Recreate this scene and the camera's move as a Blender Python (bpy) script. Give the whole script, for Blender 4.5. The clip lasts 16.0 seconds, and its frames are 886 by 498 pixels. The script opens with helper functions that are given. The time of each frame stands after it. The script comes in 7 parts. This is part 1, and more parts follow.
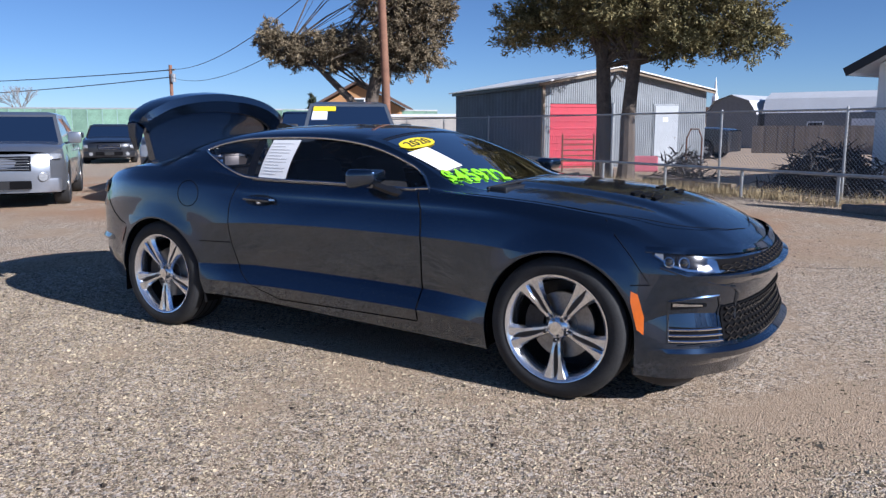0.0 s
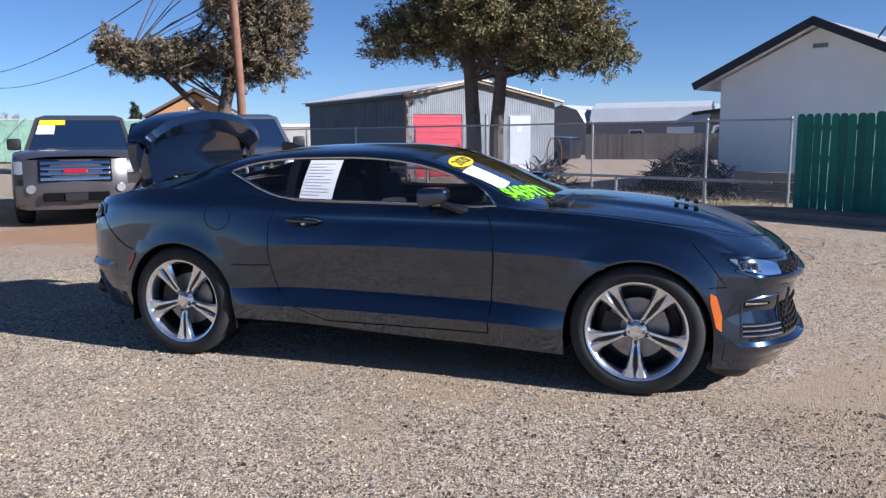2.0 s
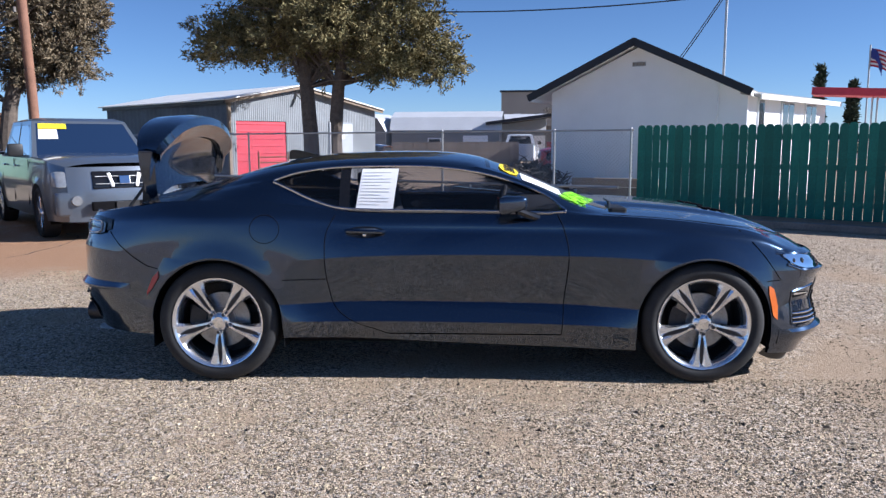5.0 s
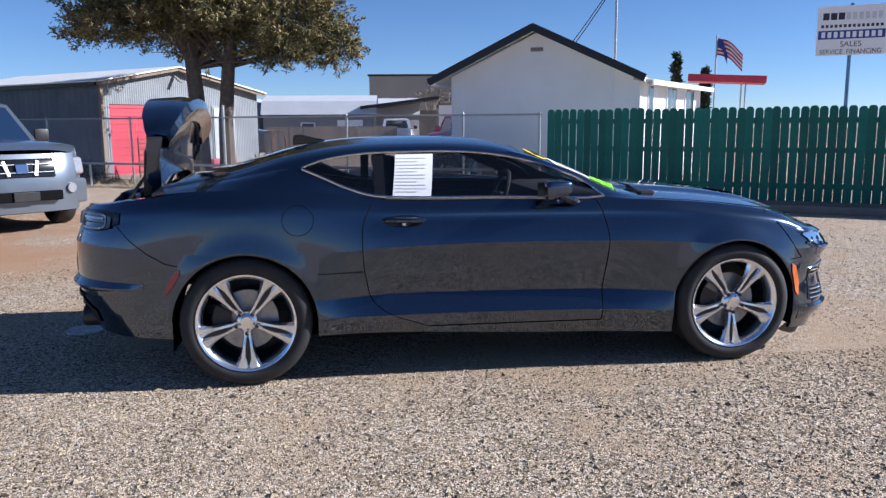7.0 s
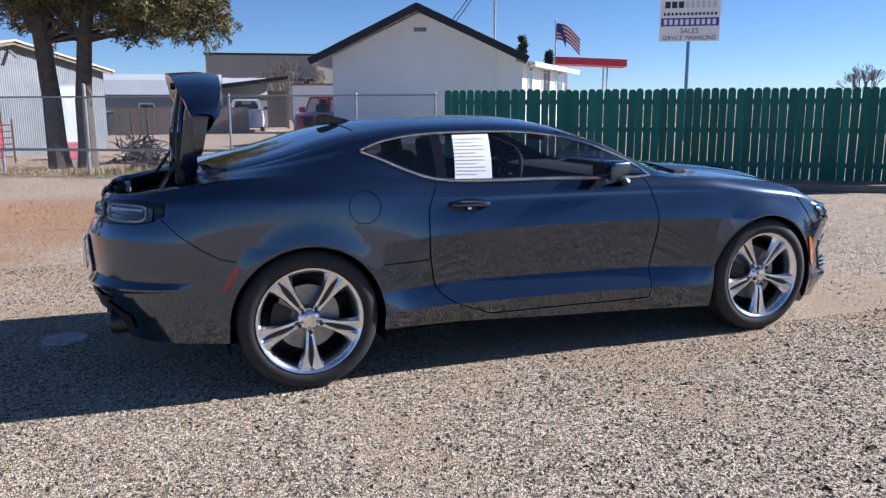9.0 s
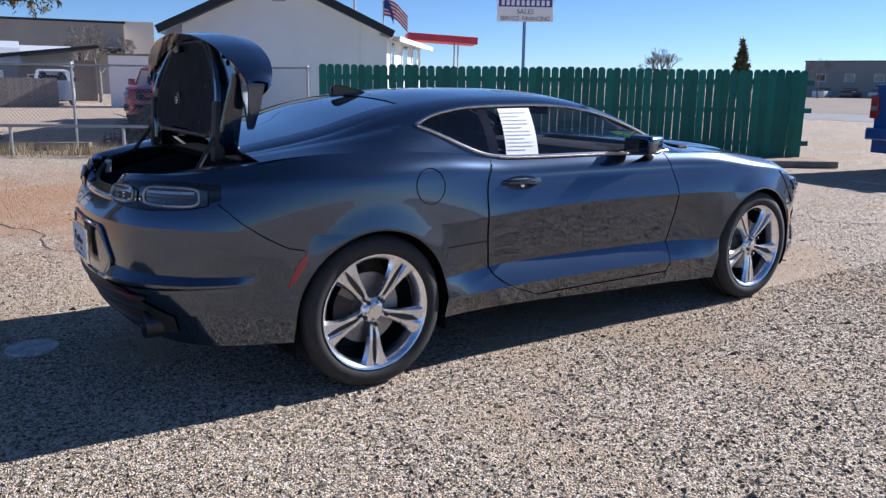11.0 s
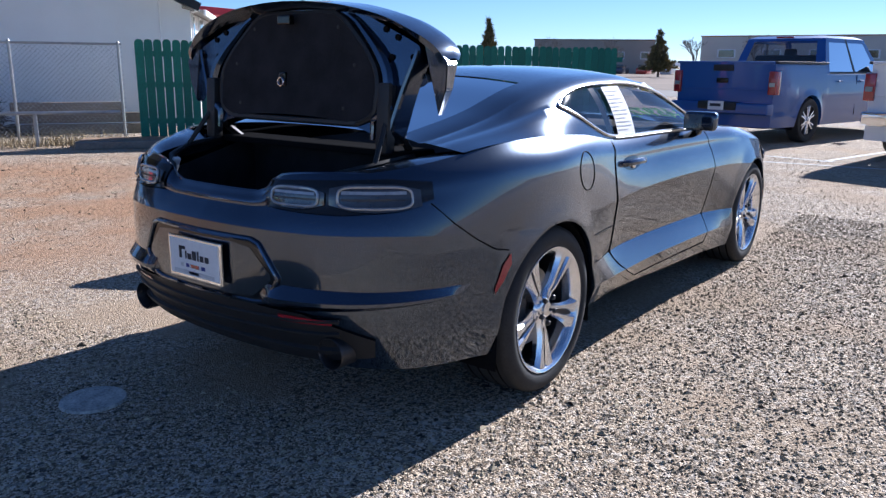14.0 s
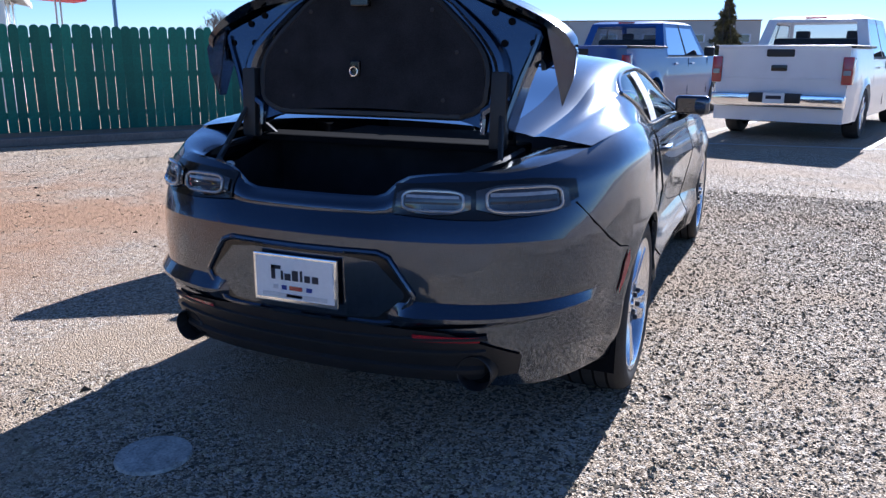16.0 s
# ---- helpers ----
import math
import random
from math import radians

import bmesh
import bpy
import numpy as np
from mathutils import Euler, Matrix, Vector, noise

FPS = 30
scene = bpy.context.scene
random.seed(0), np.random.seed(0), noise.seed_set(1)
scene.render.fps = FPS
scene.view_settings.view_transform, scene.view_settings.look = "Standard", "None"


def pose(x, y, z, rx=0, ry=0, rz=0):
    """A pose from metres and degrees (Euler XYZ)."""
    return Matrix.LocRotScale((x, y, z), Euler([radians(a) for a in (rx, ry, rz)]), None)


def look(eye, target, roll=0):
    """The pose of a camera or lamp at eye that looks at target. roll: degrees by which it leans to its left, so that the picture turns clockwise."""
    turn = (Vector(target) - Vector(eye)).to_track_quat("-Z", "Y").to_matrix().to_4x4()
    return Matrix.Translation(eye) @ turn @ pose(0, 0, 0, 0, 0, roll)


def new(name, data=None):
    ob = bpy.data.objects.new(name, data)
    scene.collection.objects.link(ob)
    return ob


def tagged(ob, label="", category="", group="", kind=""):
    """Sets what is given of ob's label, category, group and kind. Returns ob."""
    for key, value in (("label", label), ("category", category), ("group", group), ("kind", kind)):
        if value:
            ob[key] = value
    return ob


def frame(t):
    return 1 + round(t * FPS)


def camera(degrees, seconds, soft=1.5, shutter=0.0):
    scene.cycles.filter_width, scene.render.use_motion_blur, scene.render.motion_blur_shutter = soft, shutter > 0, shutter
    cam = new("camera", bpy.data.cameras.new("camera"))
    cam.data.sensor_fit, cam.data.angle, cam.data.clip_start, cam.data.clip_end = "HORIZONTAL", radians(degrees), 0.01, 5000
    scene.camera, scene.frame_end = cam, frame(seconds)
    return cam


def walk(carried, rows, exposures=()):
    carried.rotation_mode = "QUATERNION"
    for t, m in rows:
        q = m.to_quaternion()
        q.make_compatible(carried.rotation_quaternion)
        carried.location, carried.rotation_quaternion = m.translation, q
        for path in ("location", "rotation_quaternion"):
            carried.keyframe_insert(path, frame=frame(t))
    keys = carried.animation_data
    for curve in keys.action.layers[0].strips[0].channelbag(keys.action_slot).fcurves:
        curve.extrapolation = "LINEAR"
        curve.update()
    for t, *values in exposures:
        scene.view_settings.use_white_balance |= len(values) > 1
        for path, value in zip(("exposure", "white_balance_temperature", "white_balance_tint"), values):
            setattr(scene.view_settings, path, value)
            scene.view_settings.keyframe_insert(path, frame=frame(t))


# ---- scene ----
cam = camera(59.7, 16.0, soft=1.4)
PATH = [
    (0, (2.798, -4.267, 1.313), (1.784, -2.571, 1.001), -0.1),
    (0.5, (2.539, -4.447, 1.344), (1.61, -2.703, 1.036), -0.1),
    (1, (2.235, -4.693, 1.375), (1.405, -2.899, 1.072), -0.3),
    (1.5, (1.935, -4.819, 1.367), (1.215, -2.977, 1.065), -0.3),
    (2, (1.666, -4.949, 1.384), (1.054, -3.067, 1.091), -0.5),
    (2.5, (1.393, -5.139, 1.411), (0.885, -3.226, 1.126), -0.5),
    (3, (1.15, -5.178, 1.384), (0.736, -3.24, 1.111), -0.4),
    (3.5, (0.885, -5.205, 1.394), (0.561, -3.25, 1.128), -0.3),
    (4, (0.575, -5.261, 1.402), (0.341, -3.293, 1.136), -0.2),
    (6.5, (-0.692, -5.135, 1.389), (-0.481, -3.169, 1.085), -0.3),
    (7, (-0.971, -5.033, 1.398), (-0.672, -3.081, 1.081), -0.3),
    (7.5, (-1.303, -4.99, 1.406), (-0.91, -3.058, 1.072), -0.3),
    (8, (-1.552, -4.857, 1.394), (-1.056, -2.951, 1.049), -0.4),
    (8.5, (-1.79, -4.673, 1.403), (-1.192, -2.798, 1.046), -0.4),
    (9, (-2.104, -4.544, 1.39), (-1.403, -2.707, 1.025), -0.2),
    (11.5, (-3.263, -3.552, 1.357), (-2.059, -2.015, 0.922), 0.8),
    (12, (-3.477, -3.313, 1.358), (-2.187, -1.851, 0.909), 0.7),
    (12.5, (-3.62, -3.066, 1.34), (-2.254, -1.68, 0.881), 0.7),
    (13, (-3.768, -2.822, 1.353), (-2.332, -1.51, 0.89), 0.7),
    (13.5, (-3.989, -2.586, 1.361), (-2.489, -1.348, 0.895), 0.7),
    (14, (-4.117, -2.353, 1.339), (-2.557, -1.192, 0.872), 0.6),
    (14.5, (-4.212, -2.1, 1.346), (-2.597, -1.019, 0.875), 0.6),
    (15, (-4.339, -1.849, 1.339), (-2.667, -0.863, 0.858), 0.7),
    (15.5, (-4.428, -1.588, 1.336), (-2.696, -0.716, 0.845), 0.6),
    (16, (-4.437, -1.31, 1.337), (-2.651, -0.562, 0.838), 0.3),
]
walk(cam, [(t, look(eye, target, roll)) for t, eye, target, roll in PATH], [(0.0, 0.56, 5650, 14), (3.0, 0.80, 5650, 14), (9.0, 0.86, 5700, 14), (12.5, 0.90, 5600, 14), (14.3, 0.96, 5550, 14), (16.0, 1.12, 5400, 14)])

# ---- light ----
SUN_AZ, SUN_EL = radians(-5.3), radians(28.3)
world = bpy.data.worlds.new("sky")
scene.world = world
world.use_nodes = True
wn = world.node_tree
sky = wn.nodes.new("ShaderNodeTexSky")
sky.sky_type = 'NISHITA'
sky.sun_disc = False
sky.sun_elevation = SUN_EL
sky.sun_rotation = radians(90) - SUN_AZ
sky.altitude = 1500
sky.air_density, sky.dust_density, sky.ozone_density = 0.8, 0.1, 5.0
wn.links.new(sky.outputs[0], wn.nodes["Background"].inputs[0])
wn.nodes["Background"].inputs[1].default_value = 0.062
sun_data = bpy.data.lights.new("sun", 'SUN')
sun_data.energy, sun_data.angle, sun_data.color = 5.0, radians(0.5), (1.0, 0.94, 0.86)
sun_dir = Vector((math.cos(SUN_EL) * math.cos(SUN_AZ), math.cos(SUN_EL) * math.sin(SUN_AZ), math.sin(SUN_EL)))
sun = new("sun", sun_data)
sun.matrix_world = look(sun_dir * 60, (0, 0, 0))


# ---- materials ----
def mat(name, base, rough=0.6, metal=0.0, vary=0.12, scale=6.0, fine=60.0, bump=0.0, coat=0.0, tint=None, rand=0.0, spec=0.5):
    """A surface with two scales of variation: large blotches and a fine grain, and a bump of the grain."""
    m = bpy.data.materials.new(name)
    m.use_nodes = True
    n, l = m.node_tree.nodes, m.node_tree.links
    p = n["Principled BSDF"]
    p.inputs["Roughness"].default_value = rough
    p.inputs["Metallic"].default_value = metal
    p.inputs["Coat Weight"].default_value = coat
    p.inputs["Coat Roughness"].default_value = 0.03
    p.inputs["Specular IOR Level"].default_value = spec
    co = n.new("ShaderNodeTexCoord")
    big, small = n.new("ShaderNodeTexNoise"), n.new("ShaderNodeTexNoise")
    big.inputs["Scale"].default_value, big.inputs["Detail"].default_value = scale, 4
    small.inputs["Scale"].default_value, small.inputs["Detail"].default_value = fine, 3
    l.new(co.outputs["Object"], big.inputs["Vector"])
    l.new(co.outputs["Object"], small.inputs["Vector"])
    add = n.new("ShaderNodeMath")
    add.operation = 'ADD'
    l.new(big.outputs["Fac"], add.inputs[0])
    l.new(small.outputs["Fac"], add.inputs[1])
    ramp = n.new("ShaderNodeMapRange")
    ramp.inputs["From Min"].default_value, ramp.inputs["From Max"].default_value = 0.7, 1.3
    l.new(add.outputs[0], ramp.inputs["Value"])
    mix = n.new("ShaderNodeMix")
    mix.data_type = 'RGBA'
    c2 = tint or [min(1, c * (1 + vary)) for c in base]
    c1 = [c * (1 - vary) for c in base]
    mix.inputs["A"].default_value = (*c1, 1)
    mix.inputs["B"].default_value = (*c2, 1)
    l.new(ramp.outputs[0], mix.inputs["Factor"])
    out = mix.outputs["Result"]
    if rand:
        info, hsv, rr = n.new("ShaderNodeObjectInfo"), n.new("ShaderNodeHueSaturation"), n.new("ShaderNodeMapRange")
        rr.inputs["To Min"].default_value, rr.inputs["To Max"].default_value = 1 - rand, 1 + rand
        l.new(info.outputs["Random"], rr.inputs["Value"])
        l.new(rr.outputs[0], hsv.inputs["Value"])
        l.new(out, hsv.inputs["Color"])
        out = hsv.outputs[0]
    l.new(out, p.inputs["Base Color"])
    if bump:
        b = n.new("ShaderNodeBump")
        b.inputs["Strength"].default_value, b.inputs["Distance"].default_value = bump, 0.01
        l.new(small.outputs["Fac"], b.inputs["Height"])
        l.new(b.outputs[0], p.inputs["Normal"])
    return m


def glass(name, tint=(0.03, 0.035, 0.04), clear=0.5):
    """Car glass: a clear share that lets the view through, tinted, under a mirror-like gloss."""
    m = bpy.data.materials.new(name)
    m.use_nodes = True
    n, l = m.node_tree.nodes, m.node_tree.links
    out = n["Material Output"]
    n.remove(n["Principled BSDF"])
    tr, gl, df, fr = n.new("ShaderNodeBsdfTransparent"), n.new("ShaderNodeBsdfGlossy"), n.new("ShaderNodeBsdfDiffuse"), n.new("ShaderNodeFresnel")
    tr.inputs[0].default_value = (clear, clear, clear * 1.02, 1)
    gl.inputs["Roughness"].default_value = 0.02
    df.inputs[0].default_value = (*tint, 1)
    fr.inputs["IOR"].default_value = 1.5
    a, b = n.new("ShaderNodeMixShader"), n.new("ShaderNodeMixShader")
    a.inputs[0].default_value = 0.06
    l.new(tr.outputs[0], a.inputs[1]); l.new(df.outputs[0], a.inputs[2])
    l.new(fr.outputs[0], b.inputs[0]); l.new(a.outputs[0], b.inputs[1]); l.new(gl.outputs[0], b.inputs[2])
    l.new(b.outputs[0], out.inputs[0])
    return m


def paint(name, base, metal=0.55, rough=0.32, dust=0.25, ior=1.45):
    """Metallic car paint with clear coat, faint flake and a film of dust near the sills."""
    m = mat(name, base, rough, metal, 0.06, 3.0, 900.0, 0.0, 1.0)
    n, l = m.node_tree.nodes, m.node_tree.links
    p = n["Principled BSDF"]
    p.inputs["Coat IOR"].default_value = ior
    co, tex, rr = n.new("ShaderNodeTexCoord"), n.new("ShaderNodeTexNoise"), n.new("ShaderNodeMapRange")
    tex.inputs["Scale"].default_value, tex.inputs["Detail"].default_value = 25, 8
    rr.inputs["From Min"].default_value, rr.inputs["From Max"].default_value = 0.4, 0.75
    rr.inputs["To Min"].default_value, rr.inputs["To Max"].default_value = 0.045, 0.045 + 0.16 * dust
    l.new(co.outputs["Object"], tex.inputs["Vector"])
    l.new(tex.outputs["Fac"], rr.inputs["Value"])
    l.new(rr.outputs[0], p.inputs["Coat Roughness"])
    return m


def gravel_material():
    """Chip-seal lot: small pale and dark stones in worn binder, bare dusty and reddish soil patches."""
    m = bpy.data.materials.new("gravel_lot")
    m.use_nodes = True
    n, l = m.node_tree.nodes, m.node_tree.links
    p = n["Principled BSDF"]
    p.inputs["Roughness"].default_value = 0.9
    p.inputs["Specular IOR Level"].default_value = 0.25
    co = n.new("ShaderNodeTexCoord")

    def noise_tex(scale, detail=5, rough=0.6):
        t = n.new("ShaderNodeTexNoise")
        t.inputs["Scale"].default_value, t.inputs["Detail"].default_value, t.inputs["Roughness"].default_value = scale, detail, rough
        l.new(co.outputs["Object"], t.inputs["Vector"])
        return t

    def band(src, a, b, lo=0.0, hi=1.0):
        r = n.new("ShaderNodeMapRange")
        r.interpolation_type = 'SMOOTHSTEP'
        for key, v in (("From Min", a), ("From Max", b), ("To Min", lo), ("To Max", hi)):
            r.inputs[key].default_value = v
        l.new(src, r.inputs["Value"])
        return r.outputs[0]

    def mixc(fac, a, b, mode='MIX'):
        x = n.new("ShaderNodeMix")
        x.data_type, x.blend_type = 'RGBA', mode
        for key, v in (("Factor", fac), ("A", a), ("B", b)):
            if isinstance(v, (tuple, float)):
                x.inputs[key].default_value = (*v, 1) if isinstance(v, tuple) else v
            else:
                l.new(v, x.inputs[key])
        return x.outputs["Result"]

    stones = n.new("ShaderNodeTexVoronoi")
    stones.inputs["Scale"].default_value = 130
    l.new(co.outputs["Object"], stones.inputs["Vector"])
    big_stones = n.new("ShaderNodeTexVoronoi")
    big_stones.inputs["Scale"].default_value = 62
    l.new(co.outputs["Object"], big_stones.inputs["Vector"])
    ramp = n.new("ShaderNodeValToRGB")
    e = ramp.color_ramp.elements
    e[0].position, e[0].color = 0.0, (0.095, 0.071, 0.051, 1)
    e[1].position, e[1].color = 1.0, (0.74, 0.62, 0.477, 1)
    for pos, col in ((0.28, (0.198, 0.145, 0.099, 1)), (0.5, (0.442, 0.336, 0.23, 1)), (0.75, (0.687, 0.548, 0.4, 1))):
        k = e.new(pos)
        k.color = col
    sep = n.new("ShaderNodeSeparateColor")
    l.new(stones.outputs["Color"], sep.inputs[0])
    l.new(sep.outputs[0], ramp.inputs[0])
    ramp2 = n.new("ShaderNodeValToRGB")
    e = ramp2.color_ramp.elements
    e[0].position, e[0].color = 0.0, (0.045, 0.036, 0.029, 1)
    e[1].position, e[1].color = 1.0, (0.705, 0.603, 0.493, 1)
    sep2 = n.new("ShaderNodeSeparateColor")
    l.new(big_stones.outputs["Color"], sep2.inputs[0])
    l.new(sep2.outputs[1], ramp2.inputs[0])
    chips = mixc(band(sep2.outputs[0], 0.70, 0.72), ramp.outputs[0], ramp2.outputs[0])
    # worn stretches: smoother, browner binder with fewer stones
    wear = noise_tex(0.55, 6, 0.65)
    fine = noise_tex(240, 2)
    dust = mixc(fine.outputs["Fac"], (0.326, 0.234, 0.149), (0.524, 0.391, 0.267))
    colour = mixc(band(wear.outputs["Fac"], 0.48, 0.62, 0.0, 0.82), chips, dust)
    dark = noise_tex(1.7, 8, 0.7)
    colour = mixc(band(dark.outputs["Fac"], 0.56, 0.74, 0.0, 0.5), colour, (0.108, 0.089, 0.072))
    # reddish soil behind the lot's edge
    soil = noise_tex(0.42, 6, 0.62)
    sepx = n.new("ShaderNodeSeparateXYZ")
    l.new(co.outputs["Object"], sepx.inputs[0])
    place = n.new("ShaderNodeMath")
    place.operation = 'MULTIPLY'
    l.new(band(sepx.outputs[1], 1.6, 3.6), place.inputs[0])
    l.new(band(sepx.outputs[1], 9.5, 7.5), place.inputs[1])
    place2 = n.new("ShaderNodeMath")
    place2.operation = 'MULTIPLY'
    l.new(place.outputs[0], place2.inputs[0])
    l.new(band(sepx.outputs[0], 3.0, 0.5), place2.inputs[1])
    place3 = n.new("ShaderNodeMath")
    place3.operation = 'MULTIPLY'
    l.new(place2.outputs[0], place3.inputs[0])
    l.new(band(soil.outputs["Fac"], 0.34, 0.55), place3.inputs[1])
    colour = mixc(place3.outputs[0], colour, mixc(fine.outputs["Fac"], (0.326, 0.178, 0.097), (0.469, 0.289, 0.17)))
    l.new(colour, p.inputs["Base Color"])
    bump = n.new("ShaderNodeBump")
    bump.inputs["Strength"].default_value, bump.inputs["Distance"].default_value = 0.85, 0.007
    bump.invert = True
    l.new(stones.outputs["Distance"], bump.inputs["Height"])
    bump2 = n.new("ShaderNodeBump")
    bump2.inputs["Strength"].default_value, bump2.inputs["Distance"].default_value = 0.5, 0.03
    l.new(dark.outputs["Fac"], bump2.inputs["Height"])
    l.new(bump2.outputs[0], bump.inputs["Normal"])
    l.new(bump.outputs[0], p.inputs["Normal"])
    return m


M_ground = gravel_material()
M_paint = paint("slate_blue_metallic_paint", (0.023, 0.042, 0.078), .93, .25, .05, 1.75)
M_black = mat("black_plastic", (0.014, 0.014, 0.015), 0.5, 0, 0.3, 8, 200, 0.05)
M_gloss = mat("gloss_black", (0.01, 0.01, 0.011), 0.12, 0, 0.2, 5, 60)
M_dark = mat("dark_void", (0.006, 0.006, 0.007), 0.95, 0, 0.2, spec=0.1)
M_felt = mat("black_trunk_felt", (0.022, 0.022, 0.025), 0.95, 0, 0.4, 9, 300, 0.2, spec=0.2)
M_rubber = mat("tyre_rubber", (0.020, 0.020, 0.021), 0.75, 0, 0.35, 12, 120, 0.1)
M_alloy = mat("machined_alloy", (0.84, 0.85, 0.88), 0.20, 0.92, 0.06, 6, 80)
M_pocket = mat("dark_wheel_pocket", (0.05, 0.05, 0.055), 0.4, 0.7, 0.2)
M_steel = mat("brake_steel", (0.35, 0.34, 0.33), 0.4, 1.0, 0.25, 20, 200, 0.1)
M_chrome = mat("chrome", (0.85, 0.86, 0.88), 0.08, 1.0, 0.03)
M_amber = mat("amber_lens", (0.62, 0.13, 0.01), 0.25, 0, 0.1, coat=1)
M_redlens = mat("red_lens", (0.30, 0.012, 0.02), 0.25, 0, 0.15, coat=1)
M_smoke = mat("smoked_lens", (0.03, 0.031, 0.034), 0.08, 0, 0.2, coat=1)
M_clearlens = mat("clear_lens", (0.34, 0.355, 0.37), 0.12, 0.3, 0.15, 20, 80, coat=1)
M_paper = mat("white_paper", (0.80, 0.80, 0.80), 0.8, 0, 0.04)
M_print = mat("grey_print", (0.60, 0.61, 0.63), 0.8)
M_ink = mat("dark_ink", (0.03, 0.03, 0.04), 0.7)
M_blueink = mat("blue_ink", (0.03, 0.05, 0.25), 0.7)
M_yellow = mat("yellow_sticker", (0.85, 0.66, 0.02), 0.5, 0, 0.05)
M_lime = mat("fluorescent_lime_paint", (0.30, 0.95, 0.01), 0.6, 0, 0.15, 30, 90)
M_tint = glass("tinted_glass", clear=0.70)
M_screen = glass("windscreen_glass", clear=0.80)
M_lens = glass("clear_lamp_cover", clear=0.92)
M_satin = mat("satin_bright_trim", (0.62, 0.63, 0.65), 0.16, 1.0, 0.04)
M_cabin = mat("dark_cabin_trim", (0.02, 0.02, 0.022), 0.8, 0, 0.3, 10, 150)
M_greytrim = mat("grey_door_trim", (0.25, 0.26, 0.28), 0.7)
M_green = mat("green_fence_paint", (0.014, 0.165, 0.115), 0.65, 0, 0.22, 3, 45, 0.15, rand=0.22)
M_rail = mat("galvanised_steel", (0.42, 0.43, 0.43), 0.45, 0.7, 0.2, 8, 90, 0.05)
M_white = mat("white_painted_block", (0.84, 0.845, 0.86), 0.75, 0, 0.05, 1.5, 80, 0.12)
M_trimblack = mat("black_roof_trim", (0.012, 0.013, 0.018), 0.5, 0, 0.2)
M_shingle = mat("grey_roof_shingle", (0.33, 0.32, 0.30), 0.9, 0, 0.2, 3, 60, 0.3)
M_corr = mat("galvanised_sheet", (0.25, 0.27, 0.285), 0.55, 0.3, 0.22, 1.6, 30, 0.05)
M_dullsheet = mat("weathered_blue_grey_sheet", (0.115, 0.14, 0.17), 0.7, 0.1, 0.3, 1.2, 24, 0.1)
M_roofwhite = mat("white_roof_sheet", (0.78, 0.78, 0.76), 0.5, 0.1, 0.12, 1.2, 20, 0.05)
M_reddoor = mat("red_painted_door", (0.50, 0.035, 0.06), 0.55, 0, 0.2, 2, 30, 0.05)
M_greydoor = mat("pale_grey_door", (0.42, 0.45, 0.48), 0.6, 0, 0.08)
M_bark = mat("juniper_bark", (0.12, 0.095, 0.075), 0.95, 0, 0.4, 8, 50, 0.6)
M_polewood = mat("reddish_pole_wood", (0.24, 0.12, 0.075), 0.85, 0, 0.25, 4, 40, 0.3)
M_wood = mat("weathered_wood", (0.24, 0.19, 0.14), 0.9, 0, 0.3, 4, 40, 0.2)
M_concrete = mat("dirty_concrete", (0.22, 0.195, 0.17), 0.9, 0, 0.25, 3, 50, 0.25)
M_kerbdirt = mat("reddish_dirt", (0.30, 0.20, 0.13), 0.95, 0, 0.3, 3, 40, 0.4)


# ---- mesh helpers ----
def link(name, verts, faces, material, parent=None, label="", smooth=True, sharp=None):
    me = bpy.data.meshes.new(name)
    me.from_pydata([tuple(v) for v in verts], [], faces)
    me.update()
    if isinstance(material, (list, tuple)):
        for k in material:
            me.materials.append(k)
    elif material:
        me.materials.append(material)
    if smooth:
        me.shade_smooth()
        if sharp:
            me.set_sharp_from_angle(angle=radians(sharp))
    ob = new(name, me)
    if parent:
        ob.parent = parent
    if label:
        ob["label"] = label
    return ob


def part(name, bm, material, parent=None, label="", smooth=False, sharp=35):
    bmesh.ops.recalc_face_normals(bm, faces=bm.faces)
    me = bpy.data.meshes.new(name)
    bm.to_mesh(me)
    bm.free()
    me.materials.append(material)
    if smooth:
        me.shade_smooth()
        me.set_sharp_from_angle(angle=radians(sharp))
    ob = new(name, me)
    if parent:
        ob.parent = parent
    if label:
        ob["label"] = label
    return ob


def box_bm(size, at=(0, 0, 0), bevel=0.0, bm=None, turn=None, seg=2):
    bm = bm or bmesh.new()
    r = bmesh.ops.create_cube(bm, size=1.0)
    vs = r["verts"]
    for v in vs:
        v.co = Vector((v.co.x * size[0], v.co.y * size[1], v.co.z * size[2]))
    if bevel:
        es = list({e for v in vs for e in v.link_edges})
        q = bmesh.ops.bevel(bm, geom=es, offset=bevel, segments=seg, affect='EDGES', profile=0.6)
        vs = list({v for f in q["faces"] for v in f.verts} | {v for v in vs if v.is_valid})
    mtx = Matrix.Translation(at) @ (turn or Matrix.Identity(4))
    for v in vs:
        v.co = mtx @ v.co
    return bm


